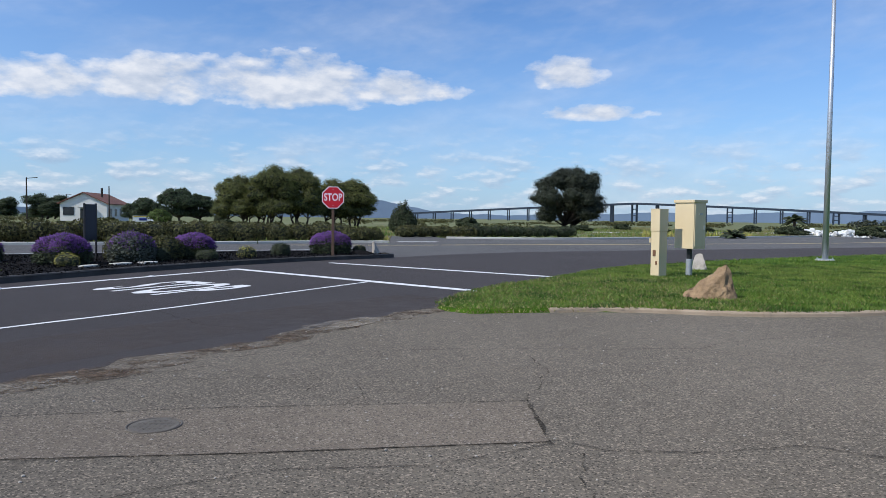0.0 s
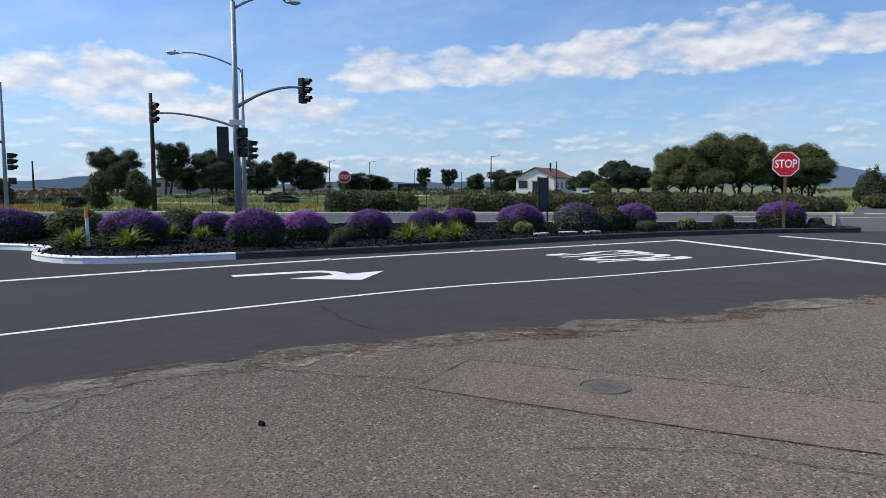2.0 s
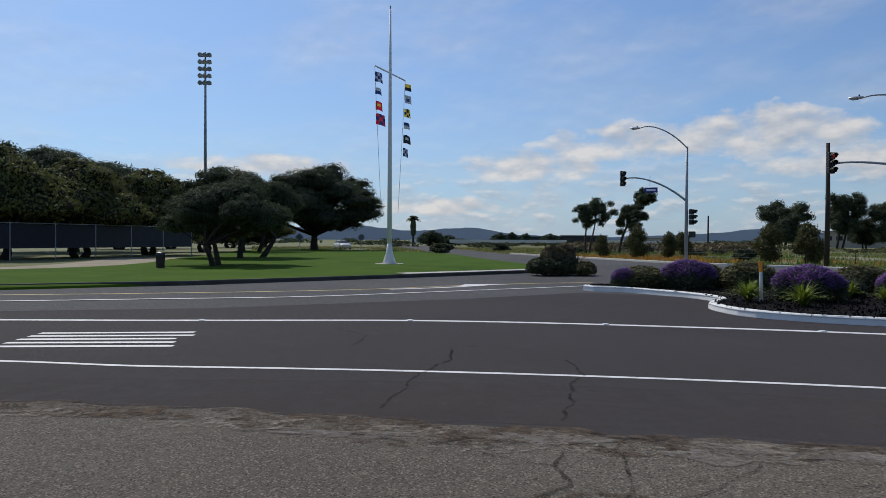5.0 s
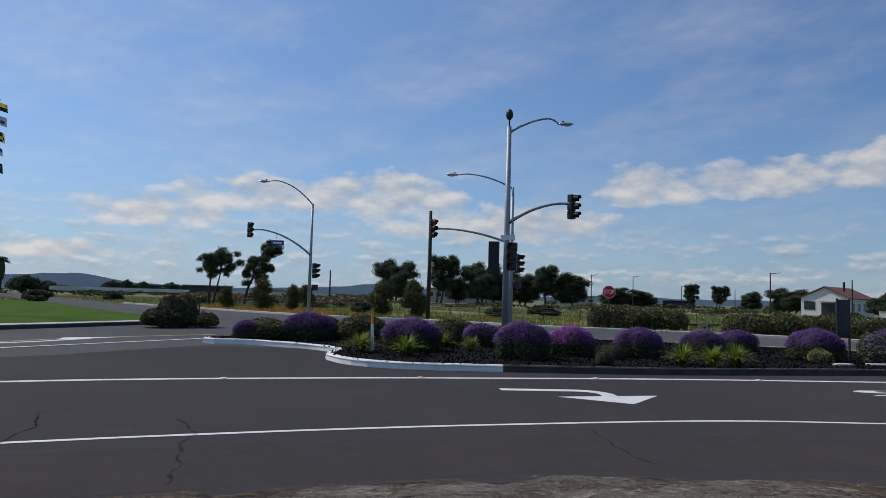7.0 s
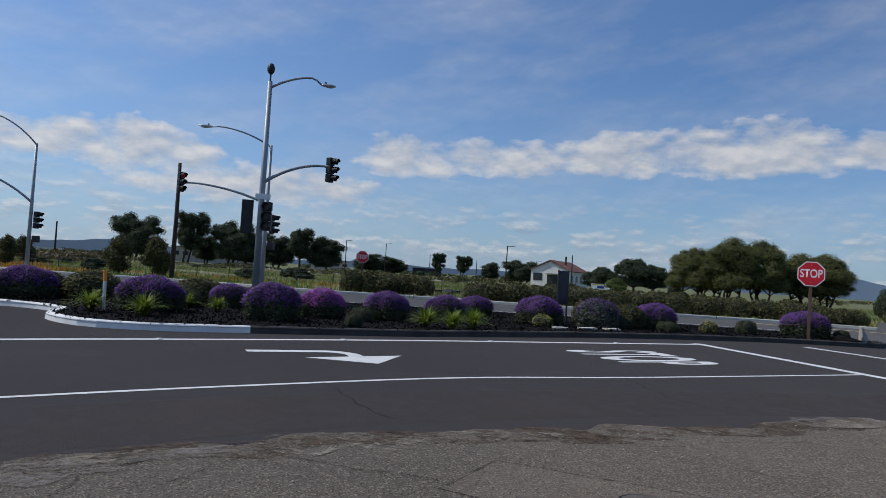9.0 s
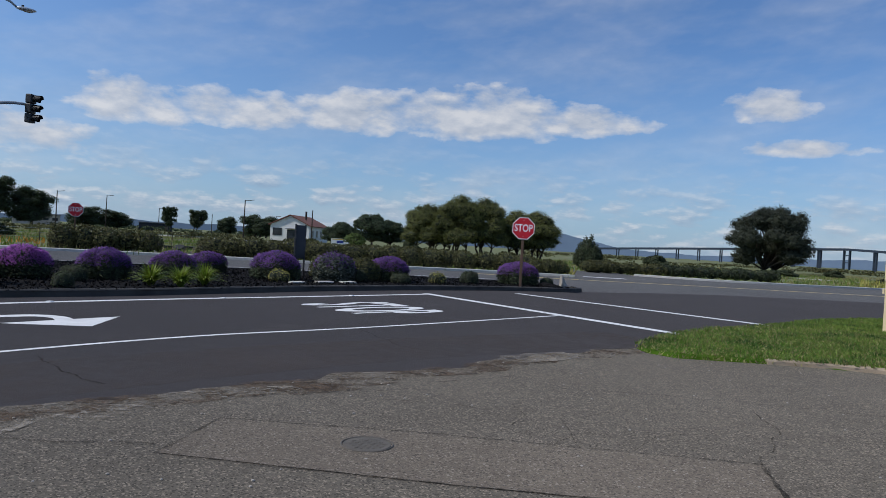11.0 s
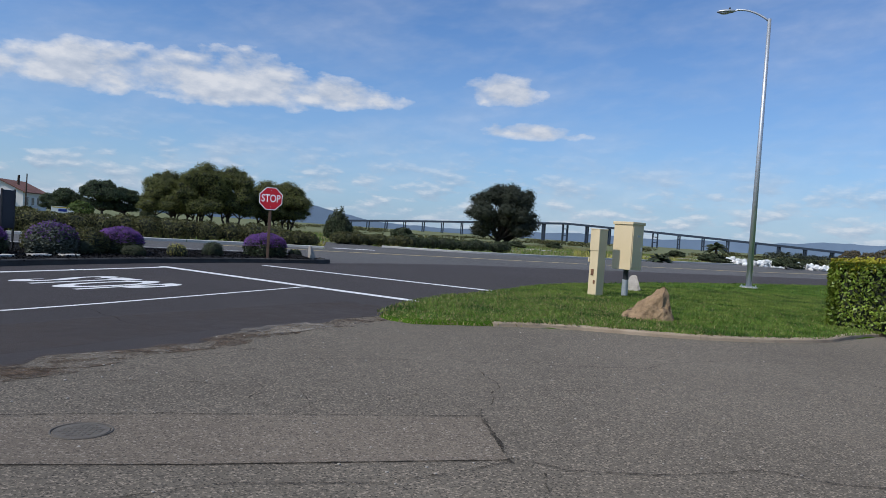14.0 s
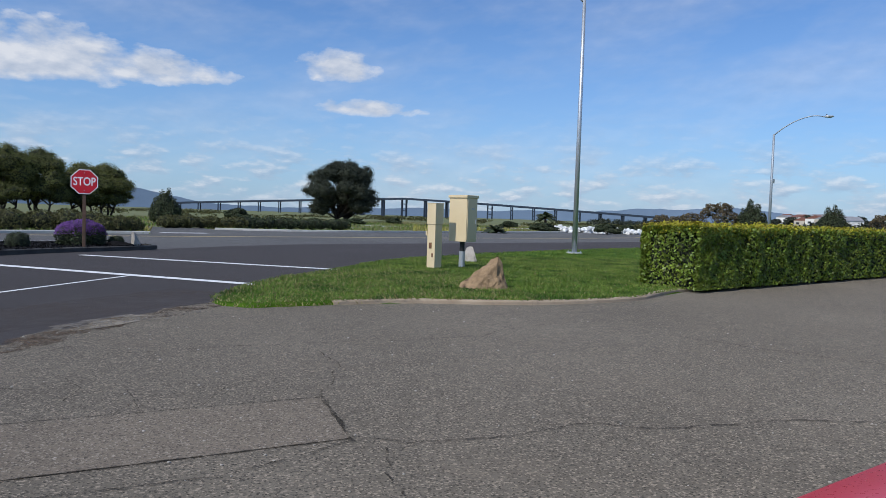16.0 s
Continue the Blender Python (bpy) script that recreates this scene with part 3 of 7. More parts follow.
NEW_ROAD = [(-9, -60), (-15.2, -60), (-15.2, -14), (-16.3, -4), (-18.6, 2), (-20.8, 6), (-19, 8.6), (-17, 8.9), (-13, 8.9), (-11, 12), (-8, 19), (-4, 25), (-1.5, 27.6), (1, 30.6), (4.5, 33.6), (10, 36.4),
            (18, 40.5), (40, 52), (90, 84), (90, 70), (40, 44), (24.5, 34.9), (12.8, 27.7), (6.3, 22), (3.8, 18.2), (1.4, 14.5), (0.5, 11.8), (-0.1, 9), (-3, 3), (-6, -8), (-8, -30)]

bm = bmesh.new()
bmesh.ops.create_circle(bm, cap_ends=True, segments=96, radius=4600)
bmesh.ops.translate(bm, verts=bm.verts, vec=(0, 0, -0.06))
ground = structure("ground", bm, "field", "flat grassy field with dry and green patches reaching the horizon", "ground")
structure("road", sheet(bmesh.new(), ROAD, -0.012), "road_old", "faded grey asphalt of the wide junction and its streets", "road")
structure("road_lane", sheet(bmesh.new(), NEW_ROAD, 0.0), "road", "dark smooth newer asphalt lanes with white markings", "road")

rng = np.random.default_rng(3)
edge = []
for p in smooth_line(LOT_EDGE, 0.12):
    j = noise.noise(p * 1.7) * 0.22 + noise.noise(p * 6.0) * 0.07
    edge.append((p.x + j, p.y - j * 0.5))
lot_outline = edge + [(0.5, 11.7)] + [(x, y + 0.04) for x, y in ISLAND[2:11]] + [(60, 25), (60, -40), (-9, -40)]
lot = structure("parking_lot", sheet(bmesh.new(), lot_outline, 0.008), "lot", "worn grey asphalt apron with exposed stones and cracks", "pavement")

# dirt and sand along the broken rim of the old asphalt
rim_line = [Vector((x, y, 0)) for x, y in edge[::3]]
part("rim_dirt", ribbon(bmesh.new(), [p + Vector((0.18, -0.12, 0)) for p in rim_line], 0.5, 0.0125, 0.3), "rim_dirt", lot, "dark crumbled rim of the asphalt")
part("rim_sand", ribbon(bmesh.new(), [p + Vector((0.32, -0.2, 0)) for p in rim_line], 0.55, 0.0165, 0.5), "rim_sand", lot, "pale dried sand along the rim")


def blotch(x0, y0, rx0, ry0, turn0, z, mat, label):
    """An uneven patch of loose dirt lying on the lot."""
    vs = []
    for q in range(30):
        a = 2 * math.pi * q / 30
        r = 1 + 0.9 * noise.noise(Vector((math.cos(a) * 1.9 + x0, math.sin(a) * 1.9 + y0, 4.0)))
        v = Matrix.Rotation(radians(turn0), 2) @ Vector((math.cos(a) * rx0 * r, math.sin(a) * ry0 * r))
        vs.append((x0 + v.x, y0 + v.y))
    part("dirt_patch", sheet(bmesh.new(), vs, z), mat, lot, label)


for x0, y0, rx0, ry0, turn0 in ((-5.52, 1.2, 0.42, 0.17, 80), (-5.0, 2.45, 0.5, 0.2, 78), (-4.85, 3.3, 0.5, 0.14, 72), (-5.75, -0.3, 0.5, 0.12, 85)):
    blotch(x0, y0, rx0, ry0, turn0, 0.0185, "pale_grit", "pale washed-out grit on the rim")
bm = bmesh.new()
vs = []
for q in range(28):
    a = 2 * math.pi * q / 28
    r = 1 + 0.5 * noise.noise(Vector((math.cos(a) * 2.2, math.sin(a) * 2.2, 1.0)))
    x, y = math.cos(a) * 0.75 * r, math.sin(a) * 0.3 * r
    vs.append((-1.1 + x * 0.6 - y * 0.8, 9.95 + x * 0.8 + y * 0.6))
sheet(bm, vs, 0.0205)
part("sand_patch", bm, "sand_spill", lot, "pale dried sand spilled at the rim")
tagged(part("tyre_dust", ribbon(bmesh.new(), smooth_line([(-7.6, -6), (-7.2, -1), (-6.6, 2.2), (-5.2, 6), (-3.0, 9.6), (0.2, 13.6)], 0.5), 1.7, 0.0035), "tyre_dust", None), "dusty brown film on the lane beside the apron", "dust", kind="structure")

# utility trench patch with its seams, and cracks
sheet_bm = sheet(bmesh.new(), [(1.04, 5.74), (1.05, 4.68), (-1.0, 4.36), (-2.97, 4.14), (-3.08, 5.08), (-1.4, 5.42)], 0.0125)
part("trench_patch", sheet_bm, "patch", lot, "smoother rectangular asphalt trench patch")


def crack(points, width=0.03, wild=0.10, z=0.0165):
    """A jagged dark crack of uneven width."""
    line = []
    for p, q in zip(points, points[1:]):
        p, q = Vector((*p, 0)), Vector((*q, 0))
        n2 = max(2, int((q - p).length / 0.06))
        line += [p.lerp(q, i / n2) for i in range(n2)]
    line.append(Vector((*points[-1], 0)))
    line = [p + Vector((noise.noise(p * 2.1), noise.noise(p * 2.3 + Vector((7, 3, 1))), 0)) * wild
            + Vector((noise.noise(p * 11), noise.noise(p * 12 + Vector((4, 9, 1))), 0)) * wild * 0.35 for p in line]
    return ribbon(bmesh.new(), line, width * 0.62, z, 0.85)


for pts, w in ((((1.04, 5.76), (-1.4, 5.44), (-3.08, 5.1)), 0.035), (((1.06, 4.67), (-1.0, 4.35), (-2.97, 4.12)), 0.035), (((1.04, 5.78), (1.06, 4.6)), 0.06),
               (((-3.08, 5.1), (-2.97, 4.12)), 0.035)):
    part("patch_seam", crack(pts, w * 0.9, 0.014), "crack", lot)
LOT_CRACKS = (
    (((1.06, 4.68), (1.43, 4.45), (2.27, 4.52), (2.82, 4.60), (3.49, 4.38), (4.56, 4.38), (4.9, 4.2), (6.2, 4.1)), 0.032), (((1.23, 4.42), (1.10, 3.99), (1.2, 3.5)), 0.022),
    (((-0.61, 7.85), (0.43, 8.09), (1.2, 8.14), (2.4, 8.2), (3.49, 8.35), (3.9, 8.78), (4.92, 9.18)), 0.024), (((5.5, 8.7), (6.03, 8.04), (6.64, 6.93), (7.13, 6.14), (7.9, 5.2)), 0.032),
    (((-1.5, 3.6), (-0.89, 3.97), (-0.39, 4.15), (0.24, 4.2), (0.75, 4.43), (1.05, 4.6)), 0.024), (((-3.26, 5.89), (-2.99, 6.22), (-2.65, 6.51), (-2.0, 7.0)), 0.03),
    (((1.04, 5.77), (1.26, 6.44), (1.38, 7.06), (1.3, 7.7)), 0.022), (((-0.92, 5.95), (-0.78, 6.42), (-1.1, 6.9)), 0.016), (((-0.51, 5.56), (-0.33, 5.84), (-0.24, 5.6)), 0.016),
    (((-0.33, 5.84), (-0.5, 6.4), (-0.1, 6.9), (0.3, 7.3)), 0.014), (((0.1, 5.68), (0.25, 6.2), (0.8, 6.5)), 0.013),
    (((-3.7, 0.2), (-3.9, 0.32), (-4.18, 0.57), (-4.31, 0.85), (-4.47, 1.12), (-4.86, 1.09), (-5.2, 1.25)), 0.05), (((-3.3, 1.0), (-3.54, 1.1), (-3.91, 1.22), (-4.45, 1.48), (-5.07, 1.64)), 0.042),
    (((-4.03, 1.3), (-4.19, 1.69), (-4.44, 2.13), (-4.8, 2.5)), 0.024), (((-4.53, 3.81), (-4.16, 3.91), (-3.65, 4.08), (-3.08, 4.28)), 0.032), (((-4.86, 1.09), (-5.1, 0.7), (-5.5, 0.4)), 0.03),
    (((-5.46, 0.30), (-5.63, 0.60)), 0.075), (((-5.27, 0.65), (-5.48, 0.94)), 0.07), (((-5.91, -1.3), (-5.89, -0.55), (-5.53, 0.13)), 0.05), (((-4.6, 2.2), (-4.3, 2.9), (-4.5, 3.6)), 0.018),
    (((-2.8, 7.2), (-1.9, 7.5), (-1.2, 8.3)), 0.022), (((-2.3, 6.3), (-1.5, 6.5), (-0.8, 6.42)), 0.015))
for pts, w in LOT_CRACKS:
    part("crack", crack(pts, w, 0.07), "crack", lot)
# crumbled hollows where the cracks meet
for x0, y0, rx0, ry0, turn0 in ((-4.22, 1.16, 0.30, 0.15, 70), (-5.3, 1.75, 0.6, 0.13, 75), (-2.9, 6.5, 0.7, 0.16, 50), (-5.5, 0.35, 0.5, 0.13, 85)):
    blotch(x0, y0, rx0, ry0, turn0, 0.0145, "rim_dirt", "dark crumbled hollow in the old asphalt")
for pts, w in ((((-6.66, -0.11), (-7.44, 0.13), (-8.26, 0.35), (-9.23, 0.82), (-10.0, 0.9)), 0.05), (((-9.23, 0.82), (-10.26, 0.95), (-10.39, 1.78)), 0.03), (((-6.1, 1.48), (-7.46, 1.94), (-8.06, 2.22), (-9.1, 2.32)), 0.05),
               (((-6.33, 6.57), (-5.6, 6.1), (-5.04, 5.79), (-4.7, 5.71)), 0.035), (((-12.6, -0.9), (-11.6, -0.3), (-10.4, -0.5)), 0.035), (((-4.3, 11.2), (-3.1, 9.8), (-2.6, 9.6)), 0.025)):
    tagged(part("crack", crack(pts, w, 0.07, 0.0045), "crack", None), "dark winding crack in the asphalt lane", "crack", kind="structure")

# white and yellow road markings
LINE_A = [(-14.6, -40), (-14.4, -14), (-13.92, -4.17), (-13.6, 1.0), (-12.4, 5.5), (-10.9, 9.4), (-9.4, 12.8), (-7.5, 16.5), (-5.65, 20.2)]
LINE_B = [(-10.4, -40), (-9.9, -10), (-8.94, -2.65), (-8.42, 0.5), (-7.75, 3.35), (-6.93, 6.0), (-5.85, 8.8), (-4.2, 11.6), (-1.4, 16.9)]
for pts, w, mat, z, lab in ((LINE_A, 0.19, "paint", 0.0045, "solid white lane line"), (LINE_B, 0.095, "paint", 0.0045, "thin white lane line"),
                            ([(-5.78, 20.35), (1.1, 14.83)], 0.30, "paint", 0.009, "wide white limit line"), ([(-3.5, 23.6), (3.5, 18.72)], 0.28, "paint", 0.009, "wide white crossing line"),
                            ([(-17.6, -14), (-18.86, -5.72), (-19.5, -2.1), (-21.2, 1.6), (-24, 7.3)], 0.16, "paint", 0.0045, "white edge line"),
                            ([(-20, -14), (-20.9, -6.4), (-22.3, -0.8), (-24.7, 3.6), (-26, 7.9)], 0.14, "paint_yellow", -0.006, "faded pale lane line"),
                            ([(-8, 38.5), (-2.4, 40.0), (4.4, 43.0), (11, 45.5), (20, 49.5), (35, 57.5), (80, 88)], 0.35, "paint_yellow", -0.006, "worn yellow centre line"),
                            ([(-24, 20.5), (-14, 28.5), (-4, 34.5)], 0.14, "paint", -0.006, "white lane line of the far carriageway"),
                            ([(-2.6, 45.8), (0.0, 46.6)], 0.9, "paint", -0.006, "short white crossing bar")):
    structure("road_marking", ribbon(bmesh.new(), smooth_line(pts, 0.4), w, z, 0.05), mat, lab, "road marking")


def letters(text, size, depth=0.0, bold=0.012):
    """A text as a mesh, centred, upright in its own plane."""
    cu = bpy.data.curves.new("letters", "FONT")
    cu.body, cu.size, cu.align_x, cu.align_y, cu.extrude, cu.offset = text, size, "CENTER", "CENTER", depth, bold * size
    ob = new("letters", cu)
    bpy.context.view_layer.update()
    me = bpy.data.meshes.new_from_object(ob.evaluated_get(bpy.context.evaluated_depsgraph_get()))
    bpy.data.objects.remove(ob)
    return me


travel = Vector((0.47, 0.88, 0)).normalized()
right = Vector((travel.y, -travel.x, 0))
me = letters("STOP", 1.0, 0.0, 0.022)
word = link_mesh("road_marking", me, "paint")
word.matrix_basis = Matrix.Translation((-5.45, 14.75, 0.006)) @ Matrix(((right.x, travel.x, 0, 0), (right.y, travel.y, 0, 0), (0, 0, 1, 0), (0, 0, 0, 1))) @ Matrix.Diagonal((0.95, 3.4, 1, 1))
tagged(word, "large white painted word STOP on the lane", "road marking", kind="structure")
bm = bmesh.new()
stem = smooth_line([(-9.72, 7.9), (-9.25, 8.75), (-8.95, 9.2), (-8.55, 9.25), (-8.25, 9.05)], 0.1)
ribbon(bm, stem, 0.26, 0.0045)
sheet(bm, [(-8.62, 8.2), (-8.0, 9.95), (-7.5, 8.75)], 0.0047)
structure("road_marking", bm, "paint", "white painted right-turn arrow on the lane", "road marking")
bm = bmesh.new()
for k in range(5):
    x = -12.15 + 0.36 * k
    ribbon(bm, [Vector((x, -5.6, 0)), Vector((x + 0.02 * k, -3.15 + 0.1 * math.sin(k * 2.1), 0))], 0.16, 0.0045)
structure("road_marking", bm, "paint", "white painted lettering strokes on the lane", "road marking")
bm = bmesh.new()
ribbon(bm, smooth_line([(-22.4, 0.2), (-23.2, 2.0), (-24.4, 3.6)], 0.3), 0.25, -0.0055)
sheet(bm, [(-23.9, 2.6), (-24.9, 2.9), (-24.9, 4.6)], -0.0052)
structure("road_marking", bm, "paint", "white painted arrow on the far lane", "road marking")

# raised reflectors on the white line
bm = bmesh.new()
box(bm, 0.10, 0.10, 0.018, bevel=0.004)
stud = tagged(part("road_stud", bm, "white"), "small white raised road stud on the lane line", "road stud", "lane line studs")
studs = smooth_line(LINE_A[2:], 0.5)
stud.matrix_basis = Matrix.Translation((studs[2].x, studs[2].y, 0.014))
for i in range(9, len(studs), 7):
    copy_thing(stud, Matrix.Translation((studs[i].x, studs[i].y, 0.014)))

# median: kerbs, mulch
ring = smooth_line(MEDIAN, 0.35, closed=True)
first = min(range(len(ring)), key=lambda i: (ring[i] - Vector((-22.4, 6.5, 0))).length)
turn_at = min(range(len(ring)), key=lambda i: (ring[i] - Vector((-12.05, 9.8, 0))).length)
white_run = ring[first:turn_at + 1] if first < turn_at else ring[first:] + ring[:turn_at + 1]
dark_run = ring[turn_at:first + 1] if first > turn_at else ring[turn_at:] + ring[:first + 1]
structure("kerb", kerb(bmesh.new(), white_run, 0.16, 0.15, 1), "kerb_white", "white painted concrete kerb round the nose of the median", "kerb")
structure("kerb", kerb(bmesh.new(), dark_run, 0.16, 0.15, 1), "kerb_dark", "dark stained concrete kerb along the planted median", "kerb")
bm = bmesh.new()
sheet(bm, [(p.x, p.y) for p in ring], 0.11)
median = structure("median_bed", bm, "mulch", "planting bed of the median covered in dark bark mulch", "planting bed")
n = 20000
xs, ys = rng.uniform(-23, -1.5, n * 3), rng.uniform(6.5, 29, n * 3)
ok = inside([(p.x, p.y) for p in ring[::2]], xs, ys)
xs, ys = xs[ok][:n], ys[ok][:n]
p = np.stack([xs, ys, 0.12 + rng.random(len(xs)) * 0.05], 1)
v, f = cards(p, np.tile([0, 0, 1.0], (len(p), 1)), 0.075, rng, 0.5, 0.8)
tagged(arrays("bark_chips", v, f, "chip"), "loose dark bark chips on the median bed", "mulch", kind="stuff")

# grass island with its concrete kerb, lawn with its kerb
line = smooth_line([(2.1, 11.48)] + ISLAND[4:11], 0.4)
cuts = [i for i in range(0, len(line), 7)] + [len(line) - 1]
kerb_root = thing("kerb", Matrix(), "weathered tan concrete kerb with joints round the grass island", "kerb", kind="structure")
for a, b in zip(cuts, cuts[1:]):
    seg = line[a:b + 1]
    if b > a:
        seg = [p.copy() for p in seg]
        seg[-1] = seg[-1] + (seg[-2] - seg[-1]).normalized() * 0.012
        part("kerb_stone", kerb(bmesh.new(), seg, 0.15, 0.082, 1), "kerb", kerb_root)


def bed(outline, z, fall, name, label):
    """A turf surface that rounds down to the paving at its rim."""
    ring2 = smooth_line(outline, 0.8, closed=True)
    n2 = len(ring2)
    area = sum(ring2[i].x * ring2[(i + 1) % n2].y - ring2[(i + 1) % n2].x * ring2[i].y for i in range(n2))
    turn2 = 1 if area > 0 else -1
    loops = [[], [], []]
    for i, p in enumerate(ring2):
        d = (ring2[(i + 1) % n2] - ring2[i - 1]).normalized()
        s2 = Vector((-d.y, d.x, 0)) * turn2
        for k, (o, h) in enumerate(((0.0, -0.02), (0.06, z * 0.6), (fall, z))):
            loops[k].append(Vector((p.x + s2.x * o, p.y + s2.y * o, h)))
    bm2 = sheet(bmesh.new(), [(p.x, p.y) for p in loops[2]], z)
    for a2, b2 in ((0, 1), (1, 2)):
        va, vb = [bm2.verts.new(p) for p in loops[a2]], [bm2.verts.new(p) for p in loops[b2]]
        for i in range(n2):
            j = (i + 1) % n2
            q = (va[i], va[j], vb[j], vb[i])
            bm2.faces.new(q if turn2 > 0 else q[::-1])
    return structure(name, bm2, "lawn", label, "lawn")


bed(ISLAND, 0.085, 0.22, "grass_island", "green grass island beside the apron")
bed(LAWN, 0.10, 0.2, "lawn", "bright mown lawn under the pines")
lawn_line = smooth_line(LAWN[:8], 0.6)
# the lawn kerb's shade is put into the dark kerb colour
structure("kerb", kerb(bmesh.new(), lawn_line, 0.16, 0.14, 1), "kerb_dark", "concrete kerb along the lawn, coloured dark for its shade", "kerb")
structure("path", ribbon(bmesh.new(), smooth_line([(-30.6, 0.8), (-32.9, 4.4), (-35, 7.4), (-37, 10)], 0.8), 0.9, 0.108), "concrete", "narrow pale concrete path through the lawn edge", "path")
for pts, lab in (([(-79, 14.6), (-48, 20.3), (-38, 25.7), (-30, 28.5), (-24, 32.6), (-14, 37.7), (-7.3, 41.9), (-3, 43.6)], "pale concrete kerb of the far carriageway"),
                 ([(0.6, 55.0), (10, 56.1), (29, 69.6), (56, 89.7)], "pale concrete kerb beyond the junction")):
    structure("kerb", kerb(bmesh.new(), smooth_line(pts, 1.0), 0.3, 0.13, 1), "concrete", lab, "kerb")
for pts, w, mat, nm, lab in (([(-79, 16), (-48, 21.6), (-38, 27), (-30, 30), (-24, 34), (-14, 39.1)], 2.2, "dirt", "verge", "dry dirt verge beside the far kerb"),
                    ([(-14, 39), (-7.3, 43.4), (-3.4, 45)], 2.4, "concrete", "pavement", "pale pavement strip beside the hedge"),
                    ([(-30, 33), (-25, 41), (-22, 52), (-30, 66)], 9.0, "road_old", "side_road", "faded asphalt yard behind the verge"),
                    ([(0.4, 56.8), (10, 57.9), (29, 71.4), (56, 91.5)], 2.6, "dirt", "verge", "dry verge with weeds beyond the junction"),
                    ([(-160, 120), (-120, 112), (-80, 118), (-40, 140)], 7.0, "concrete", "side_road", "pale service road across the field"),
                    ([(-60, -19), (-44, -17), (-36, -20), (-28, -30)], 5.0, "dirt", "verge", "tan dry grass strip beside the lawn"),
                    ([(20, 92), (60, 112), (110, 150)], 5.0, "concrete", "side_road", "pale shore track in the distance")):
    structure(nm, ribbon(bmesh.new(), smooth_line(pts, 1.5), w, -0.035), mat, lab, "verge" if nm == "verge" else "pavement")

# manhole cover
cover_root = thing("manhole_cover", pose(-1.78, 4.94, 0.0135) @ Matrix.Diagonal((0.88, 0.88, 0.55, 1)), "round dark cast-iron manhole cover set in the asphalt patch", "manhole cover")
bm = bmesh.new()
bmesh.ops.create_cone(bm, cap_ends=True, segments=40, radius1=0.2, radius2=0.197, depth=0.012)
for i in range(-3, 4):
    for j in range(-3, 4):
        if i * i + j * j < 11:
            box(bm, 0.028, 0.028, 0.006, Matrix.Translation((i * 0.045, j * 0.045, 0.008)))
part("lid", bm, "iron", cover_root)
bm = bmesh.new()
tube(bm, [(0.215 * math.cos(a), 0.215 * math.sin(a), 0.003) for a in (2 * math.pi * k / 40 for k in range(41))], 0.009, 6, False)
part("rim", bm, "iron", cover_root)


# ---- plants of the median ----
def mound_mesh(seed, leaf, bloom, n_leaf, n_bloom, parent, w=1.0, h=1.0, spike=0.055):
    """A domed flowering shrub: leaves, blossom spikes on its upper skin, a dark shade core inside."""
    r = np.random.default_rng(seed)
    lobes = [((0, 0, 0.28), (0.42, 0.42, 0.62))]
    for k in range(6):
        a = 2 * math.pi * k / 6 + r.random()
        lobes.append(((0.23 * math.cos(a), 0.23 * math.sin(a), 0.24 + 0.1 * r.random()), (0.26, 0.26, 0.46 + 0.1 * r.random())))
    lobes = [((c[0] * w, c[1] * w, c[2] * h), (q[0] * w, q[1] * w, q[2] * h)) for c, q in lobes]
    core_mesh("shade_core", lobes, parent, 0.86, detail=2)
    p, nn = on_lobes(lobes, n_leaf, r, 0.12, -0.7)
    v, f = cards(p, nn, 0.075, r, 0.4, 0.5)
    v[:, 2] = np.maximum(v[:, 2], 0.0)
    arrays("foliage", v, f, leaf, parent)
    if n_bloom:
        p, nn = on_lobes(lobes, n_bloom * 2, r, 0.03, -0.05)
        keep = (p[:, 2] > 0.34 * h + 0.25 * r.random(len(p))) & (r.random(len(p)) < 0.9)
        p, nn = p[keep][:n_bloom], nn[keep][:n_bloom]
        nn = nn * 0.8 + np.array([0, 0, 0.6]) + r.normal(0, 0.25, p.shape)
        nn /= np.linalg.norm(nn, axis=1)[:, None]
        t = np.cross(nn, r.normal(0, 1, p.shape))
        t /= np.linalg.norm(t, axis=1)[:, None]
        b = np.cross(nn, t)
        s = (spike * r.uniform(0.6, 1.2, len(p)))[:, None]
        w3 = s * 0.20
        base = [p + (t * math.cos(a) + b * math.sin(a)) * w3 for a in (0, 2.1, 4.2)]
        v = np.stack(base + [p + nn * s], 1).reshape(-1, 3)
        i = np.arange(len(p))[:, None] * 4
        f = np.concatenate([i + np.array([[0, 1, 3]]), i + np.array([[1, 2, 3]]), i + np.array([[2, 0, 3]])])
        arrays("blossom", v, f, bloom, parent)


def shrub_kind(seed, leaf, bloom, n_leaf, n_bloom, label, group, w=1.0, h=1.0, name="flowering_shrub"):
    ob = thing(name, Matrix(), label, "shrub", group)
    mound_mesh(seed, leaf, bloom, n_leaf, n_bloom, ob, w, h)
    return ob


def spread(proto, places):
    """The first place takes the prototype, the others copies: x, y, z, width, height."""
    for k, (x, y, z, w, h) in enumerate(places):
        m = Matrix.Translation((x, y, z)) @ Matrix.Rotation(k * 1.9 + x, 4, "Z") @ Matrix.Diagonal((w, w, h, 1))
        if k == 0:
            proto.matrix_basis = m
        else:
            copy_thing(proto, m @ Matrix.Diagonal((1 / places[0][3], 1 / places[0][3], 1 / places[0][4], 1)))


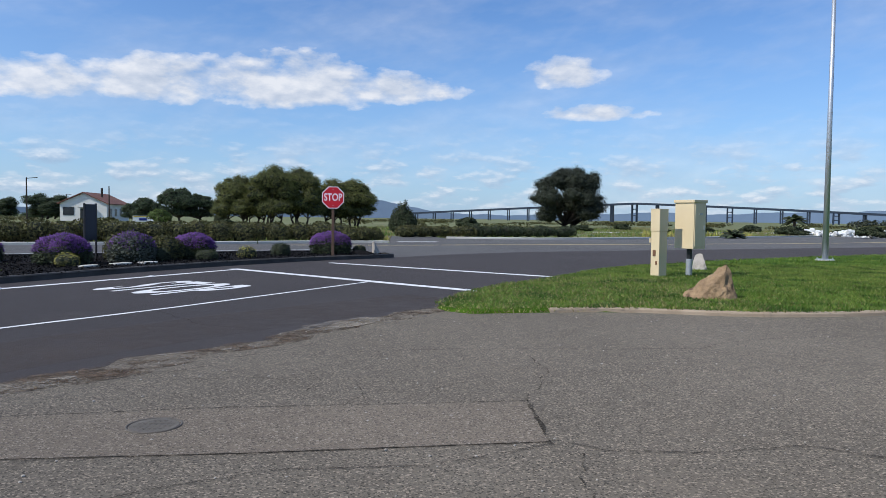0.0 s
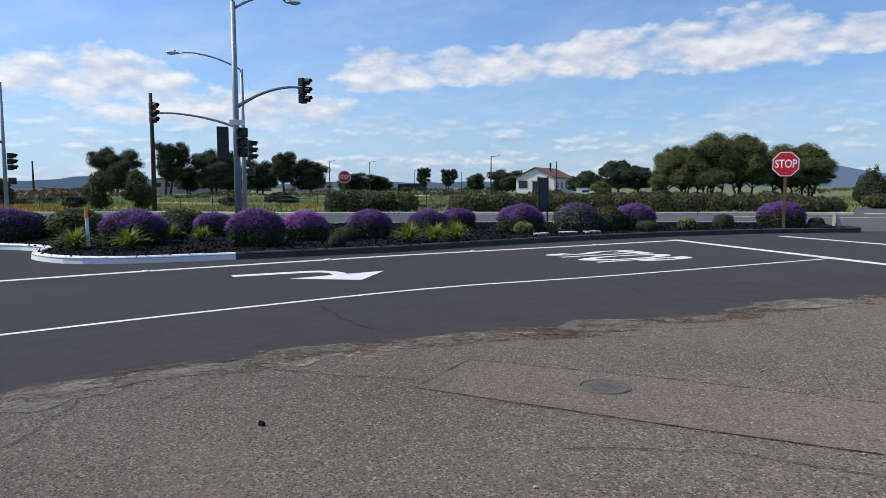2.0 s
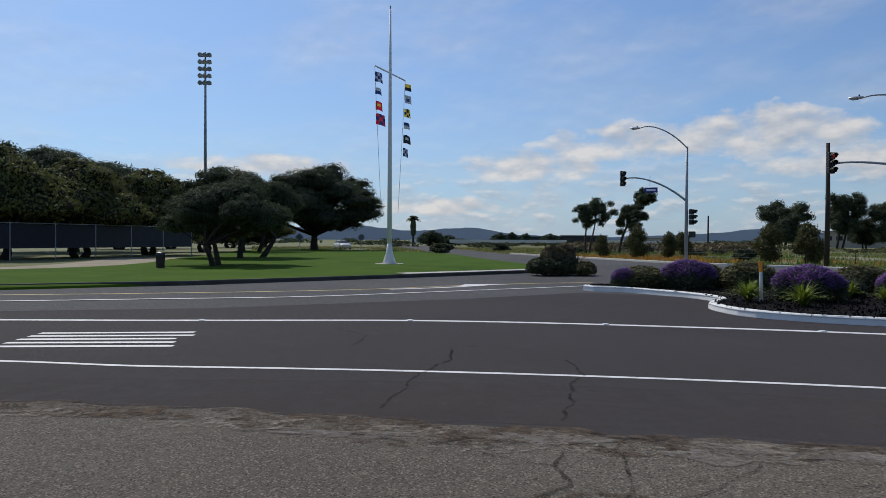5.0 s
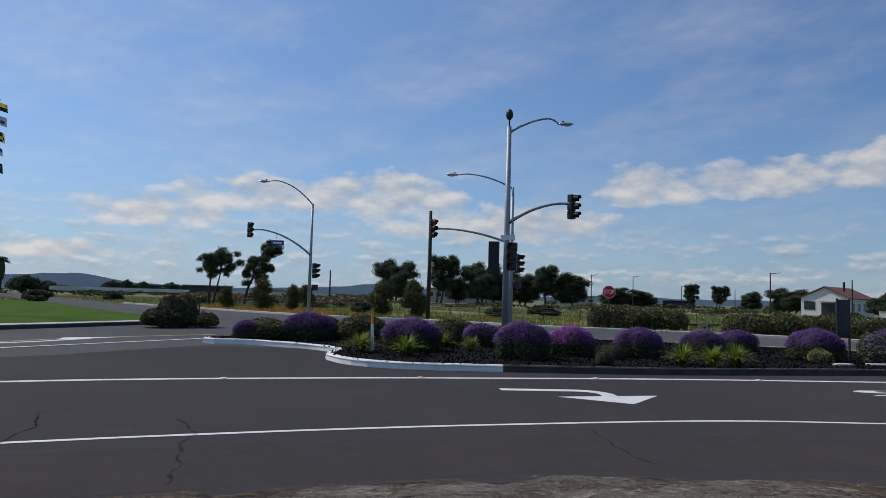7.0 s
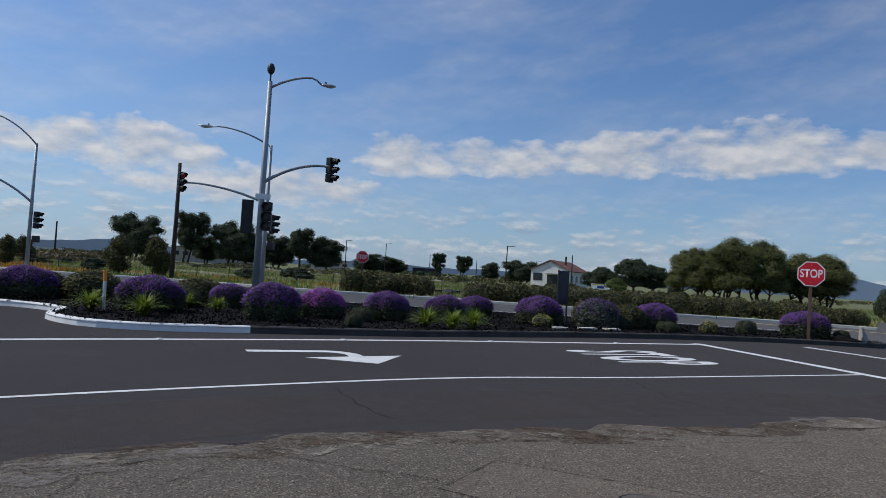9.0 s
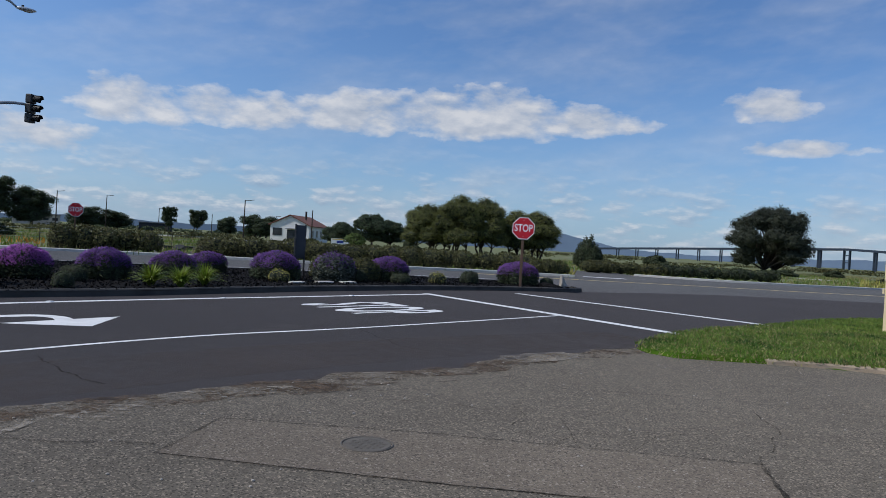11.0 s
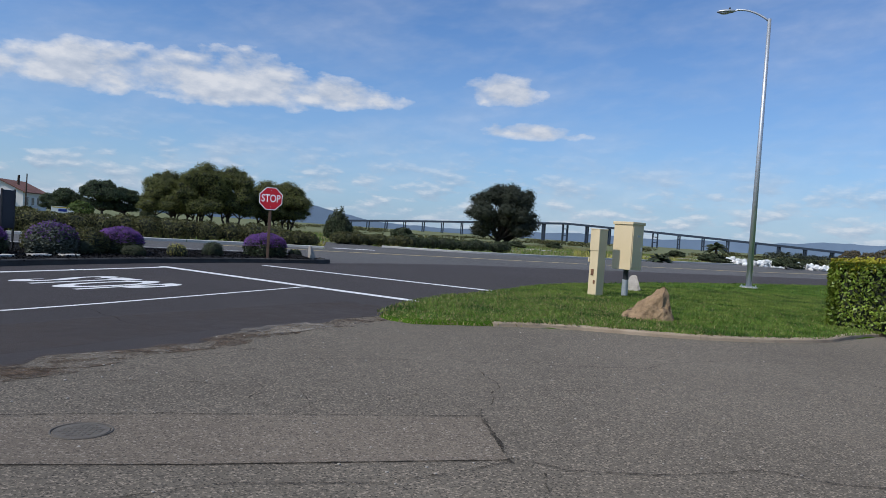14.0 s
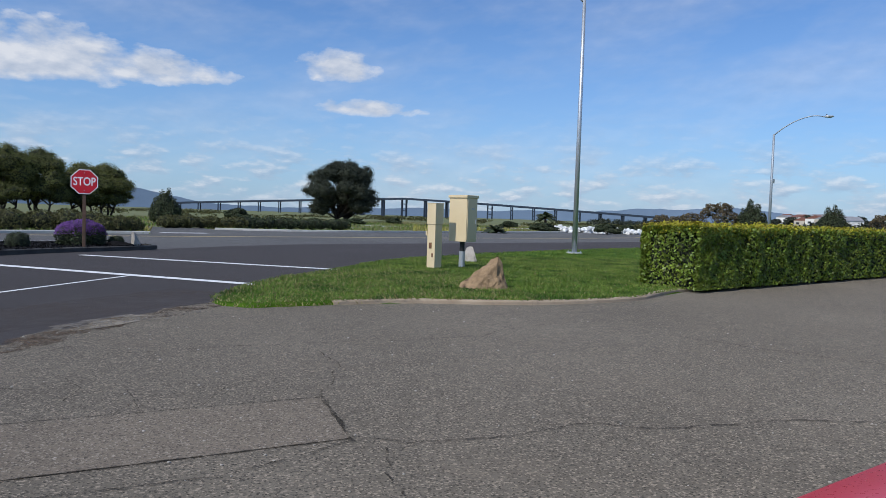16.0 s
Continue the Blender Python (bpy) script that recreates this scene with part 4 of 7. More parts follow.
spread(shrub_kind(11, "shrub", "purple", 3600, 5200, "rounded shrub thick with purple blossom on the mulch bed", "purple median shrubs"),
       [(-16.6, 10.4, 0.1, 1.75, 0.95), (-13.6, 11.75, 0.1, 1.5, 0.98), (-12.95, 15.4, 0.1, 1.35, 0.86), (-10.5, 19.95, 0.1, 1.6, 0.95), (-4.05, 27.6, 0.1, 1.75, 0.95), (-21.05, 9.3, 0.1, 1.75, 0.95), (-8.0, 23.5, 0.1, 1.5, 0.92)])
spread(shrub_kind(12, "shrub", "purple", 3000, 3600, "smaller rounded shrub with deep purple blossom on the bed", "small purple median shrubs"),
       [(-12.7, 17.9, 0.1, 1.35, 0.8), (-13.4, 20.7, 0.1, 1.3, 0.75), (-21.6, 7.5, 0.1, 0.9, 0.65), (-17.6, 13.6, 0.1, 1.3, 0.75)])
spread(shrub_kind(13, "shrub", "pink", 3000, 5000, "rounded shrub covered in mauve blossom on the bed", "mauve median shrub"), [(-14.0, 13.9, 0.1, 1.4, 0.85)])
spread(shrub_kind(14, "sage", "purple", 4200, 1100, "grey-leaved shrub with sparse violet blossom on the bed", "sage shrubs"), [(-9.2, 21.4, 0.1, 1.5, 1.02)])
spread(shrub_kind(15, "shrub_olive", "purple", 3600, 0, "rounded olive-green shrub without blossom on the bed", "green median shrubs", name="green_shrub"),
       [(-20.9, 11.2, 0.1, 1.75, 0.95), (-21.7, 8.2, 0.1, 1.75, 0.75), (-8.7, 22.6, 0.1, 1.4, 0.9), (-22.0, 10.2, 0.1, 1.5, 0.85), (-19.5, 14.0, 0.1, 1.6, 0.85), (-9.9, 22.6, 0.1, 1.4, 0.95), (-15.0, 15.0, 0.1, 0.7, 0.5)])
spread(shrub_kind(16, "brown_leaf", "purple", 3000, 0, "rounded reddish-brown shrub on the bed", "brown median shrubs", name="brown_shrub"),
       [(-21.2, 15.0, 0.1, 1.6, 0.8), (-20.2, 15.6, 0.1, 1.4, 0.65), (-18.4, 15.4, 0.1, 1.3, 0.7), (-16.0, 13.8, 0.1, 1.1, 0.6)])
spread(shrub_kind(17, "shrub", "purple", 1500, 0, "low dull green bush on the mulch", "low median bushes", name="low_bush"),
       [(-5.65, 25.9, 0.1, 0.8, 0.55), (-8.6, 22.1, 0.1, 0.9, 0.5), (-3.0, 27.9, 0.1, 0.6, 0.4), (-7.4, 22.9, 0.1, 0.8, 0.4), (-11.6, 12.6, 0.1, 0.5, 0.4), (-17.9, 12.3, 0.1, 1.0, 0.6), (-12.8, 14.2, 0.1, 0.7, 0.45)])


def strap_clump(name, seed, mat, n, length, label, group):
    """A fountain of arching strap leaves."""
    r = np.random.default_rng(seed)
    vs, fs = [], []
    for k in range(n):
        a, lean, ln = r.random() * 2 * math.pi, r.uniform(0.3, 1.2), length * r.uniform(0.6, 1.1)
        out, sd = np.array([math.cos(a), math.sin(a), 0]), np.array([-math.sin(a), math.cos(a), 0])
        o = out * 0.05 * r.random()
        for s in range(5):
            t = s / 4
            c = o + out * ln * lean * t * (0.4 + 0.6 * t) + np.array([0, 0, 1]) * ln * (t * 1.15 - t * t * lean * 0.75)
            c[2] = max(c[2], 0.01)
            w = 0.021 * (1 - t) ** 0.6 + 0.002
            vs += [c - sd * w, c + sd * w]
            if s < 4:
                b = len(vs) - 2
                fs.append((b, b + 1, b + 3, b + 2))
    ob = thing(name, Matrix(), label, "plant", group)
    arrays("leaves", np.array(vs), np.array(fs), mat, ob)
    return ob


spread(strap_clump("strap_plant", 21, "lily", 230, 0.62, "clump of bright yellow-green strap leaves on the mulch", "strap-leaved plants"),
       [(-16.4, 8.75, 0.1, 1, 1), (-15.15, 9.35, 0.1, 1, 1), (-10.95, 14.6, 0.1, 1.05, 1), (-10.2, 14.7, 0.1, 0.95, 1), (-10.25, 15.75, 0.1, 1, 1), (-17.4, 12.0, 0.1, 0.8, 0.8), (-16.0, 12.0, 0.1, 0.7, 0.8)])
spread(shrub_kind(22, "yellow_leaf", "purple", 900, 0, "small yellow-leaved plant on the mulch", "yellow plants", name="yellow_plant"),
       [(-9.95, 19.1, 0.1, 0.7, 0.45), (-6.5, 24.4, 0.1, 0.7, 0.48), (-18.0, 11.6, 0.1, 0.5, 0.4), (-14.9, 12.6, 0.1, 0.4, 0.35)])


def rock(name, m, size, seed, mat, label, cuts=9):
    """A broken boulder: a ball cut by random planes, then roughened."""
    bm2 = bmesh.new()
    bmesh.ops.create_icosphere(bm2, subdivisions=4, radius=1)
    r = random.Random(seed)
    planes = []
    for _ in range(cuts):
        d = Vector((r.gauss(0, 1), r.gauss(0, 1), r.gauss(0.2, 0.8))).normalized()
        planes.append((d, r.uniform(0.45, 0.8)))
    for v in bm2.verts:
        for d, h in planes:
            k = v.co.dot(d) - h
            if k > 0:
                v.co -= d * k
        v.co += v.normal * (noise.noise(v.co * 3 + Vector((seed, 0, 0))) * 0.06 + noise.noise(v.co * 9) * 0.025)
        v.co = Vector((v.co.x * size[0], v.co.y * size[1], max(v.co.z, -0.35) * size[2]))
    ob = part(name, bm2, mat)
    ob.matrix_basis = m
    return tagged(ob, label, "rock")


# ---- grass island: pedestal, box, rocks, hedge, lamp ----
TURN = 29.8                      # the boxes stand turned, one face to the sun
ped = thing("utility_pedestal", pose(6.05, 18.6, 0.08, 0, 0, TURN), "beige steel utility pedestal with overlapping cap on the grass", "utility pedestal")
part("body", box(bmesh.new(), 0.29, 0.29, 1.22, Matrix.Translation((0, 0, 0.61)), 0.008), "beige", ped)
part("cap", box(bmesh.new(), 0.32, 0.32, 0.56, Matrix.Translation((0, 0, 1.48)), 0.01), "beige", ped)
part("lid", box(bmesh.new(), 0.335, 0.335, 0.03, Matrix.Translation((0, 0, 1.775)), 0.006), "beige", ped)
part("latch", box(bmesh.new(), 0.03, 0.09, 0.16, Matrix.Translation((-0.15, 0.02, 0.62)), 0.006), "rust", ped, "rusty latch")
part("latch", box(bmesh.new(), 0.03, 0.05, 0.10, Matrix.Translation((-0.15, -0.06, 0.36)), 0.006), "rust", ped, "rusty latch")
part("side_hook", box(bmesh.new(), 0.06, 0.05, 0.12, Matrix.Translation((-0.14, 0.165, 0.95)), 0.006), "beige", ped)
cab = thing("meter_cabinet", pose(6.95, 18.85, 0.08, 0, 0, TURN), "beige metal cabinet raised on a steel pipe in the grass", "utility cabinet")
part("body", box(bmesh.new(), 0.46, 0.64, 1.24, Matrix.Translation((0, 0, 1.36)), 0.008), "beige", cab)
part("lid", box(bmesh.new(), 0.52, 0.70, 0.08, Matrix.Translation((0, 0, 2.0)), 0.012), "beige", cab)
part("door", box(bmesh.new(), 0.40, 0.02, 1.12, Matrix.Translation((0.0, -0.325, 1.36)), 0.004), "beige", cab)
part("label_plate", box(bmesh.new(), 0.12, 0.006, 0.05, Matrix.Translation((0.02, -0.339, 1.66))), "concrete", cab)
part("handle", box(bmesh.new(), 0.02, 0.03, 0.12, Matrix.Translation((0.14, -0.345, 1.30)), 0.004), "pipe", cab)
part("pipe", tube(bmesh.new(), [(0, 0, 0), (0, 0, 0.46)], 0.085, 18), "pipe", cab)
part("pipe_collar", tube(bmesh.new(), [(0, 0, 0.44), (0, 0, 0.76)], 0.072, 18), "black", cab)
bm = bmesh.new()
bmesh.ops.create_icosphere(bm, subdivisions=5, radius=1)
facets = [(Vector((-0.60, -0.25, 0.70)), 0.40), (Vector((-0.35, -0.80, 0.42)), 0.42), (Vector((0.93, -0.3, 0.30)), 0.52), (Vector((0.5, 0.5, 0.62)), 0.60), (Vector((-0.2, 0.8, 0.55)), 0.50), (Vector((0.35, -0.85, 0.40)), 0.46), (Vector((0, 0, -1)), 0.25)]
for v in bm.verts:
    for d, h in facets:
        d = d.normalized()
        k = v.co.dot(d) - h
        if k > 0:
            v.co -= d * k
for v in bm.verts:
    v.co += v.co.normalized() * (noise.noise(v.co * 2.5) * 0.07 + noise.noise(v.co * 6) * 0.05 + noise.noise(v.co * 18) * 0.02)
    v.co = Vector((v.co.x * 0.62, v.co.y * 0.52, (v.co.z + 0.1) * 0.66))
boulder = tagged(part("boulder", bm, "stone"), "tan broken sandstone boulder with a peaked top on the grass", "rock")
boulder.matrix_basis = pose(5.58, 13.35, 0.15, 0, 0, 8)
rock("boulder", pose(8.15, 21.3, 0.20, 0, 0, 70), (0.30, 0.26, 0.42), 9, "stone_grey", "pale grey boulder on the grass behind the cabinet")
rock("boulder", pose(-2.35, 27.6, 0.2, 0, 0, 40), (0.22, 0.2, 0.42), 12, "stone_grey", "small upright tan stone at the nose of the median")
rock("boulder", pose(-2.9, 27.3, 0.12, 0, 0, 10), (0.55, 0.3, 0.22), 14, "mulch", "low dark stone on the nose of the median")


def arc_arm(length, rise, r0, r1, parent, name="arm", mat="galv", start=(0, 0, 0), heading=0.0, steps=10, droop=0.35):
    """A curved bracket that leaves its pole steeply and levels out."""
    pts = []
    for i in range(steps + 1):
        t = i / steps
        h = rise * (1 - (1 - t) ** 2.2)
        if t > 0.75:
            h -= droop * rise * ((t - 0.75) / 0.25) ** 2 * 0.25
        pts.append(Vector(start) + Vector((math.cos(heading) * length * t, math.sin(heading) * length * t, h)))
    part(name, tube(bmesh.new(), pts, [r0 + (r1 - r0) * i / steps for i in range(steps + 1)], 10), mat, parent, smooth=True)
    return pts[-1]


def luminaire(at, heading, parent, size=0.7):
    m = Matrix.Translation(at) @ Matrix.Rotation(heading, 4, "Z")
    bm2 = bmesh.new()
    bmesh.ops.create_uvsphere(bm2, u_segments=18, v_segments=10, radius=0.5, matrix=m @ Matrix.Translation((size * 0.42, 0, 0)) @ Matrix.Diagonal((size, size * 0.42, size * 0.22, 1)))
    head = part("lamp_head", bm2, "galv", parent, smooth=True)
    bm2 = bmesh.new()
    bmesh.ops.create_uvsphere(bm2, u_segments=16, v_segments=8, radius=0.5, matrix=m @ Matrix.Translation((size * 0.5, 0, -size * 0.07)) @ Matrix.Diagonal((size * 0.55, size * 0.3, size * 0.16, 1)))
    part("lens", bm2, "concrete", head, smooth=True)
    part("photocell", tube(bmesh.new(), [m @ Vector((size * 0.25, 0, size * 0.08)), m @ Vector((size * 0.25, 0, size * 0.2))], 0.04, 8), "lens", head)


def signal_head(at, facing, parent, lit=-1, scale=1.0, backplate=False):
    """A three-lamp traffic signal with visors. facing: degrees of the way it looks."""
    m = Matrix.Translation(at) @ Matrix.Rotation(radians(facing), 4, "Z") @ Matrix.Diagonal((scale, scale, scale, 1))
    bm2 = bmesh.new()
    for k in range(3):
        box(bm2, 0.24, 0.34, 0.345, m @ Matrix.Translation((0, 0, 0.36 * (1 - k))), 0.03 * scale)
    head = part("signal_head", bm2, "black", parent, "black three-lamp signal head")
    if backplate:
        part("backplate", box(bmesh.new(), 0.012, 0.62, 1.36, m @ Matrix.Translation((-0.02, 0, 0)), 0.004), "black", head)
    for k in range(3):
        z = 0.36 * (1 - k)
        bm2 = bmesh.new()
        bmesh.ops.create_cone(bm2, cap_ends=True, segments=18, radius1=0.135, radius2=0.12, depth=0.03, matrix=m @ Matrix.Translation((0.13, 0, z)) @ Matrix.Rotation(radians(90), 4, "Y"))
        part("lens", bm2, "lamp_red" if k == lit else "lens", head)
        bm2 = bmesh.new()
        rows = []
        for i in range(2):
            rows.append([bm2.verts.new(m @ Vector((0.12 + i * (0.30 if 40 < q * 20 < 280 else 0.18), 0.15 * math.cos(radians(-40 + q * 20)), z + 0.15 * math.sin(radians(-40 + q * 20)) - i * 0.02))) for q in range(14)])
        for q in range(13):
            bm2.faces.new((rows[0][q], rows[0][q + 1], rows[1][q + 1], rows[1][q]))
        bmesh.ops.solidify(bm2, geom=bm2.faces[:], thickness=0.008)
        part("visor", bm2, "black", head)
    return head


def pole(parent, height, r0, r1, mat="galv", plate=True):
    part("pole", tube(bmesh.new(), [(0, 0, 0.02), (0, 0, height * 0.5), (0, 0, height)], [r0, (r0 + r1) / 2, r1], 16), mat, parent, smooth=True)
    if plate:
        bm2 = box(bmesh.new(), r0 * 4.2, r0 * 4.2, 0.05, Matrix.Translation((0, 0, 0.035)), 0.01)
        part("base_plate", bm2, mat, parent)
        for k in range(4):
            a = math.pi / 4 + k * math.pi / 2
            part("bolt", tube(bmesh.new(), [(r0 * 2.4 * math.cos(a), r0 * 2.4 * math.sin(a), 0.05), (r0 * 2.4 * math.cos(a), r0 * 2.4 * math.sin(a), 0.12)], 0.02, 6), mat, parent)


lamp = thing("street_lamp", pose(15.3, 27.5, 0.085), "tall silver street lamp with one short arm on the grass island", "street lamp")
pole(lamp, 10.9, 0.115, 0.07)
part("footing", tube(bmesh.new(), [(0, 0, -0.05), (0, 0, 0.03)], 0.36, 20), "concrete", lamp)
tip = arc_arm(1.35, 0.55, 0.045, 0.035, lamp, start=(0, 0, 10.8), heading=radians(151))
luminaire(tip, radians(151), lamp, 0.75)
lamp = thing("street_lamp", Matrix.Translation(bearing(-43.15, 62, -0.05)), "grey street lamp with a long curved arm beyond the hedge", "street lamp")
pole(lamp, 8.9, 0.12, 0.08, "pole_grey")
tip = arc_arm(3.4, 1.5, 0.05, 0.035, lamp, mat="pole_grey", start=(0, 0, 8.8), heading=radians(-43))
luminaire(tip, radians(-43), lamp, 0.8)
part("cable_box", box(bmesh.new(), 0.2, 0.25, 0.35, Matrix.Translation((0.1, 0, 5.2)), 0.02), "pole_grey", lamp)

# clipped hedge
hedge_root = thing("hedge", pose(10.26, 12.85, 0.06, 0, 0, 21), "clipped privet hedge with dark leaves and yellow young tips", "hedge")
r = np.random.default_rng(31)
HL, HW, HH = 26.0, 1.5, 1.38


def box_skin(n, r, L, Wd, Hh):
    side = r.choice(5, n, p=np.array([L * Hh, L * Hh, Wd * Hh, Wd * Hh, L * Wd]) / (2 * L * Hh + 2 * Wd * Hh + L * Wd))
    u, v2 = r.random(n), r.random(n)
    p, nn = np.zeros((n, 3)), np.zeros((n, 3))
    for k, (ax, sg) in enumerate(((1, -1), (1, 1), (0, -1), (0, 1), (2, 1))):
        q = side == k
        nn[q, ax] = sg
        p[q, 0] = u[q] * L if ax != 0 else (0 if sg < 0 else L)
        p[q, 1] = (v2[q] if ax == 0 else u[q]) * Wd if ax != 1 else (0 if sg < 0 else Wd)
        if ax == 2:
            p[q, 1] = v2[q] * Wd
            p[q, 2] = Hh
        else:
            p[q, 2] = (v2[q] if ax == 1 else u[q]) * Hh
    return p, nn


def hedge_leaves(name, n, mat, r, top=False, size=0.075):
    p, nn = box_skin(n, r, HL, HW, HH)
    # dense near the open end
    p[:, 0] = HL * (p[:, 0] / HL) ** 1.6
    if top:
        keep = p[:, 2] > HH - 0.22 * r.random(n) ** 1.5 - 0.02
        p, nn = p[keep], nn[keep]
        nn = nn * 0.4 + np.array([0, 0, 0.8])
        p[:, 2] += r.uniform(-0.02, 0.12, len(p))
    bumps = np.array([noise.noise(Vector(q) * 2.2) * 0.07 + noise.noise(Vector(q) * 0.8) * 0.06 for q in p])
    p = p + nn * (bumps - 0.10 * r.random(len(p)) ** 2)[:, None]
    p[:, 2] = np.maximum(p[:, 2], 0.03)
    v, f = cards(p, nn, size, r, 0.55, 0.7)
    return arrays(name, v, f, mat, hedge_root)


hedge_leaves("foliage", 88000, "hedge", r, size=0.08)
hedge_leaves("young_growth", 30000, "hedge_top", r, True)
# dark box inside the hedge, its colour standing for the inner shade
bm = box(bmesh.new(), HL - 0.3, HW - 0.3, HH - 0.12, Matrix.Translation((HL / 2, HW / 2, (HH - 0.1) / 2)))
part("hedge_shade_core", bm, "core", hedge_root)

# grass blades on the near island and tufts along its rim
def blades(name, outline, n, box4, z, mat, height, label, r, wide=0.012):
    xs, ys = r.uniform(box4[0], box4[2], n * 2), r.uniform(box4[1], box4[3], n * 2)
    ok = inside(outline, xs, ys)
    xs, ys = xs[ok][:n], ys[ok][:n]
    k = len(xs)
    a, h = r.random(k) * 2 * math.pi, height * r.uniform(0.5, 1.3, k)
    patch = np.array([0.65 + 0.8 * abs(noise.noise(Vector((x * 0.9, y * 0.9, 0)))) for x, y in zip(xs, ys)])
    h = h * patch
    dx, dy = np.cos(a), np.sin(a)
    lean = r.normal(0, 0.5, (k, 2)) * h[:, None]
    b = np.stack([xs, ys, np.full(k, z)], 1)
    s = np.stack([dx, dy, np.zeros(k)], 1) * wide
    tipp = b + np.stack([lean[:, 0], lean[:, 1], h], 1)
    v = np.stack([b - s, b + s, tipp], 1).reshape(-1, 3)
    return tagged(arrays(name, v, np.arange(3 * k).reshape(k, 3), mat), label, "grass", kind="stuff")


isl = [(p.x, p.y) for p in smooth_line(ISLAND, 1.0, closed=True)]
r = np.random.default_rng(41)
blades("grass", isl, 70000, (0, 11, 16, 24), 0.08, "blade", 0.065, "short green grass of the island", r, 0.010)
blades("grass", isl, 26000, (3, 18, 30, 40), 0.08, "blade", 0.07, "short green grass at the back of the island", r, 0.016)
blades("grass", isl, 9000, (0, 11, 16, 24), 0.08, "blade_dry", 0.05, "dry straw-coloured blades among the island grass", r, 0.012)
blades("grass", isl, 5000, (0, 11, 6, 18), 0.08, "blade_dry", 0.05, "dry worn grass at the tip of the island", r, 0.014)
rim = smooth_line(ISLAND[-3:] + ISLAND[:5], 0.2)
rim_out = [(p.x, p.y - 0.12) for p in rim] + [(p.x + 0.25, p.y + 0.25) for p in rim[::-1]]
blades("rim_grass", rim_out, 3500, (-0.3, 10.8, 4, 19), 0.03, "blade_dry", 0.07, "dry grass creeping over the rim of the island", r, 0.012)

# ---- signs ----
def octagon(bm2, across, depth, m):
    bmesh.ops.create_cone(bm2, cap_ends=True, segments=8, radius1=across / 2 / math.cos(math.pi / 8), radius2=across / 2 / math.cos(math.pi / 8), depth=depth,
                          matrix=m @ Matrix.Rotation(radians(90), 4, "Y") @ Matrix.Rotation(math.pi / 8, 4, "Z"))
    return bm2


def stop_sign(m, centre, across, post_w, post_mat, label):
    """Its face looks along the local +x."""
    ob = thing("stop_sign", m, label, "stop sign")
    part("post", box(bmesh.new(), post_w, post_w, centre + across * 0.45, Matrix.Translation((-post_w / 2 - 0.012, 0, (centre + across * 0.45) / 2)), 0.008), post_mat, ob)
    plate = part("plate", octagon(bmesh.new(), across, 0.008, Matrix.Translation((0, 0, centre))), "sign_white", ob, "white rim of the octagonal plate")
    part("field", octagon(bmesh.new(), across * 0.93, 0.006, Matrix.Translation((0.004, 0, centre))), "red", plate, "red octagonal field")
    me2 = letters("STOP", across * 0.42)
    me2.transform(Matrix.Translation((0.009, 0, centre)) @ Matrix(((0, 0, 1, 0), (1, 0, 0, 0), (0, 1, 0, 0), (0, 0, 0, 1))) @ Matrix.Diagonal((0.82, 1.12, 1, 1)))
    link_mesh("lettering", me2, "sign_white", plate)
    for dz in (-0.28, 0.28):
        bm2 = bmesh.new()
        bmesh.ops.create_uvsphere(bm2, u_segments=8, v_segments=6, radius=0.014, matrix=Matrix.Translation((0.01, 0, centre + across * dz * 1.3)))
        part("bolt", bm2, "pipe", plate)
    return ob


stop_sign(pose(-3.72, 25.7, 0.1, 0, 0, -83), 2.16, 0.80, 0.10, "wood", "red octagonal stop sign on a brown wooden post in the median")
stop_sign(Matrix.Translation(bearing(42.15, 45.6, -0.03)) @ Matrix.Rotation(radians(-48), 4, "Z"), 2.25, 0.78, 0.08, "wood", "red stop sign across the far carriageway")

info = thing("information_panel", pose(-10.5, 21.5, 0.1, 0, 0, 172), "dark navy information panel on two black posts in the bed", "sign")
part("panel", box(bmesh.new(), 0.05, 0.5, 1.1, Matrix.Translation((0, 0, 1.2)), 0.01), "navy", info)
for s in (-1, 1):
    part("post", box(bmesh.new(), 0.05, 0.05, 1.78, Matrix.Translation((0, 0.28 * s, 0.89)), 0.008), "black", info)
for k in range(7):
    part("print_line", box(bmesh.new(), 0.004, 0.36 - 0.06 * (k % 3), 0.03, Matrix.Translation((0.028, 0, 1.6 - 0.12 * k))), "grey_print", info)
for x, y, w in ((-9.3, 19.0, 0.5), (-8.9, 20.0, 0.6), (-8.4, 20.7, 0.5)):
    o = part("stepping_slab", box(bmesh.new(), w, 0.3, 0.05, Matrix.Translation((0, 0, 0.02)), 0.01), "concrete")
    o.matrix_basis = pose(x, y, 0.12, 0, 0, 62)
    tagged(o, "pale flat concrete slab lying on the mulch", "slab", "slabs by the panel")
mk = thing("marker_post", pose(-16.44, 9.1, 0.1, 2, 0, 0), "slim white marker post with an orange top on the bed", "marker post")
part("post", tube(bmesh.new(), [(0, 0, 0), (0, 0, 0.72)], 0.04, 12), "white", mk)
part("sleeve", tube(bmesh.new(), [(0, 0, 0.72), (0, 0, 0.98)], 0.043, 12), "orange", mk)

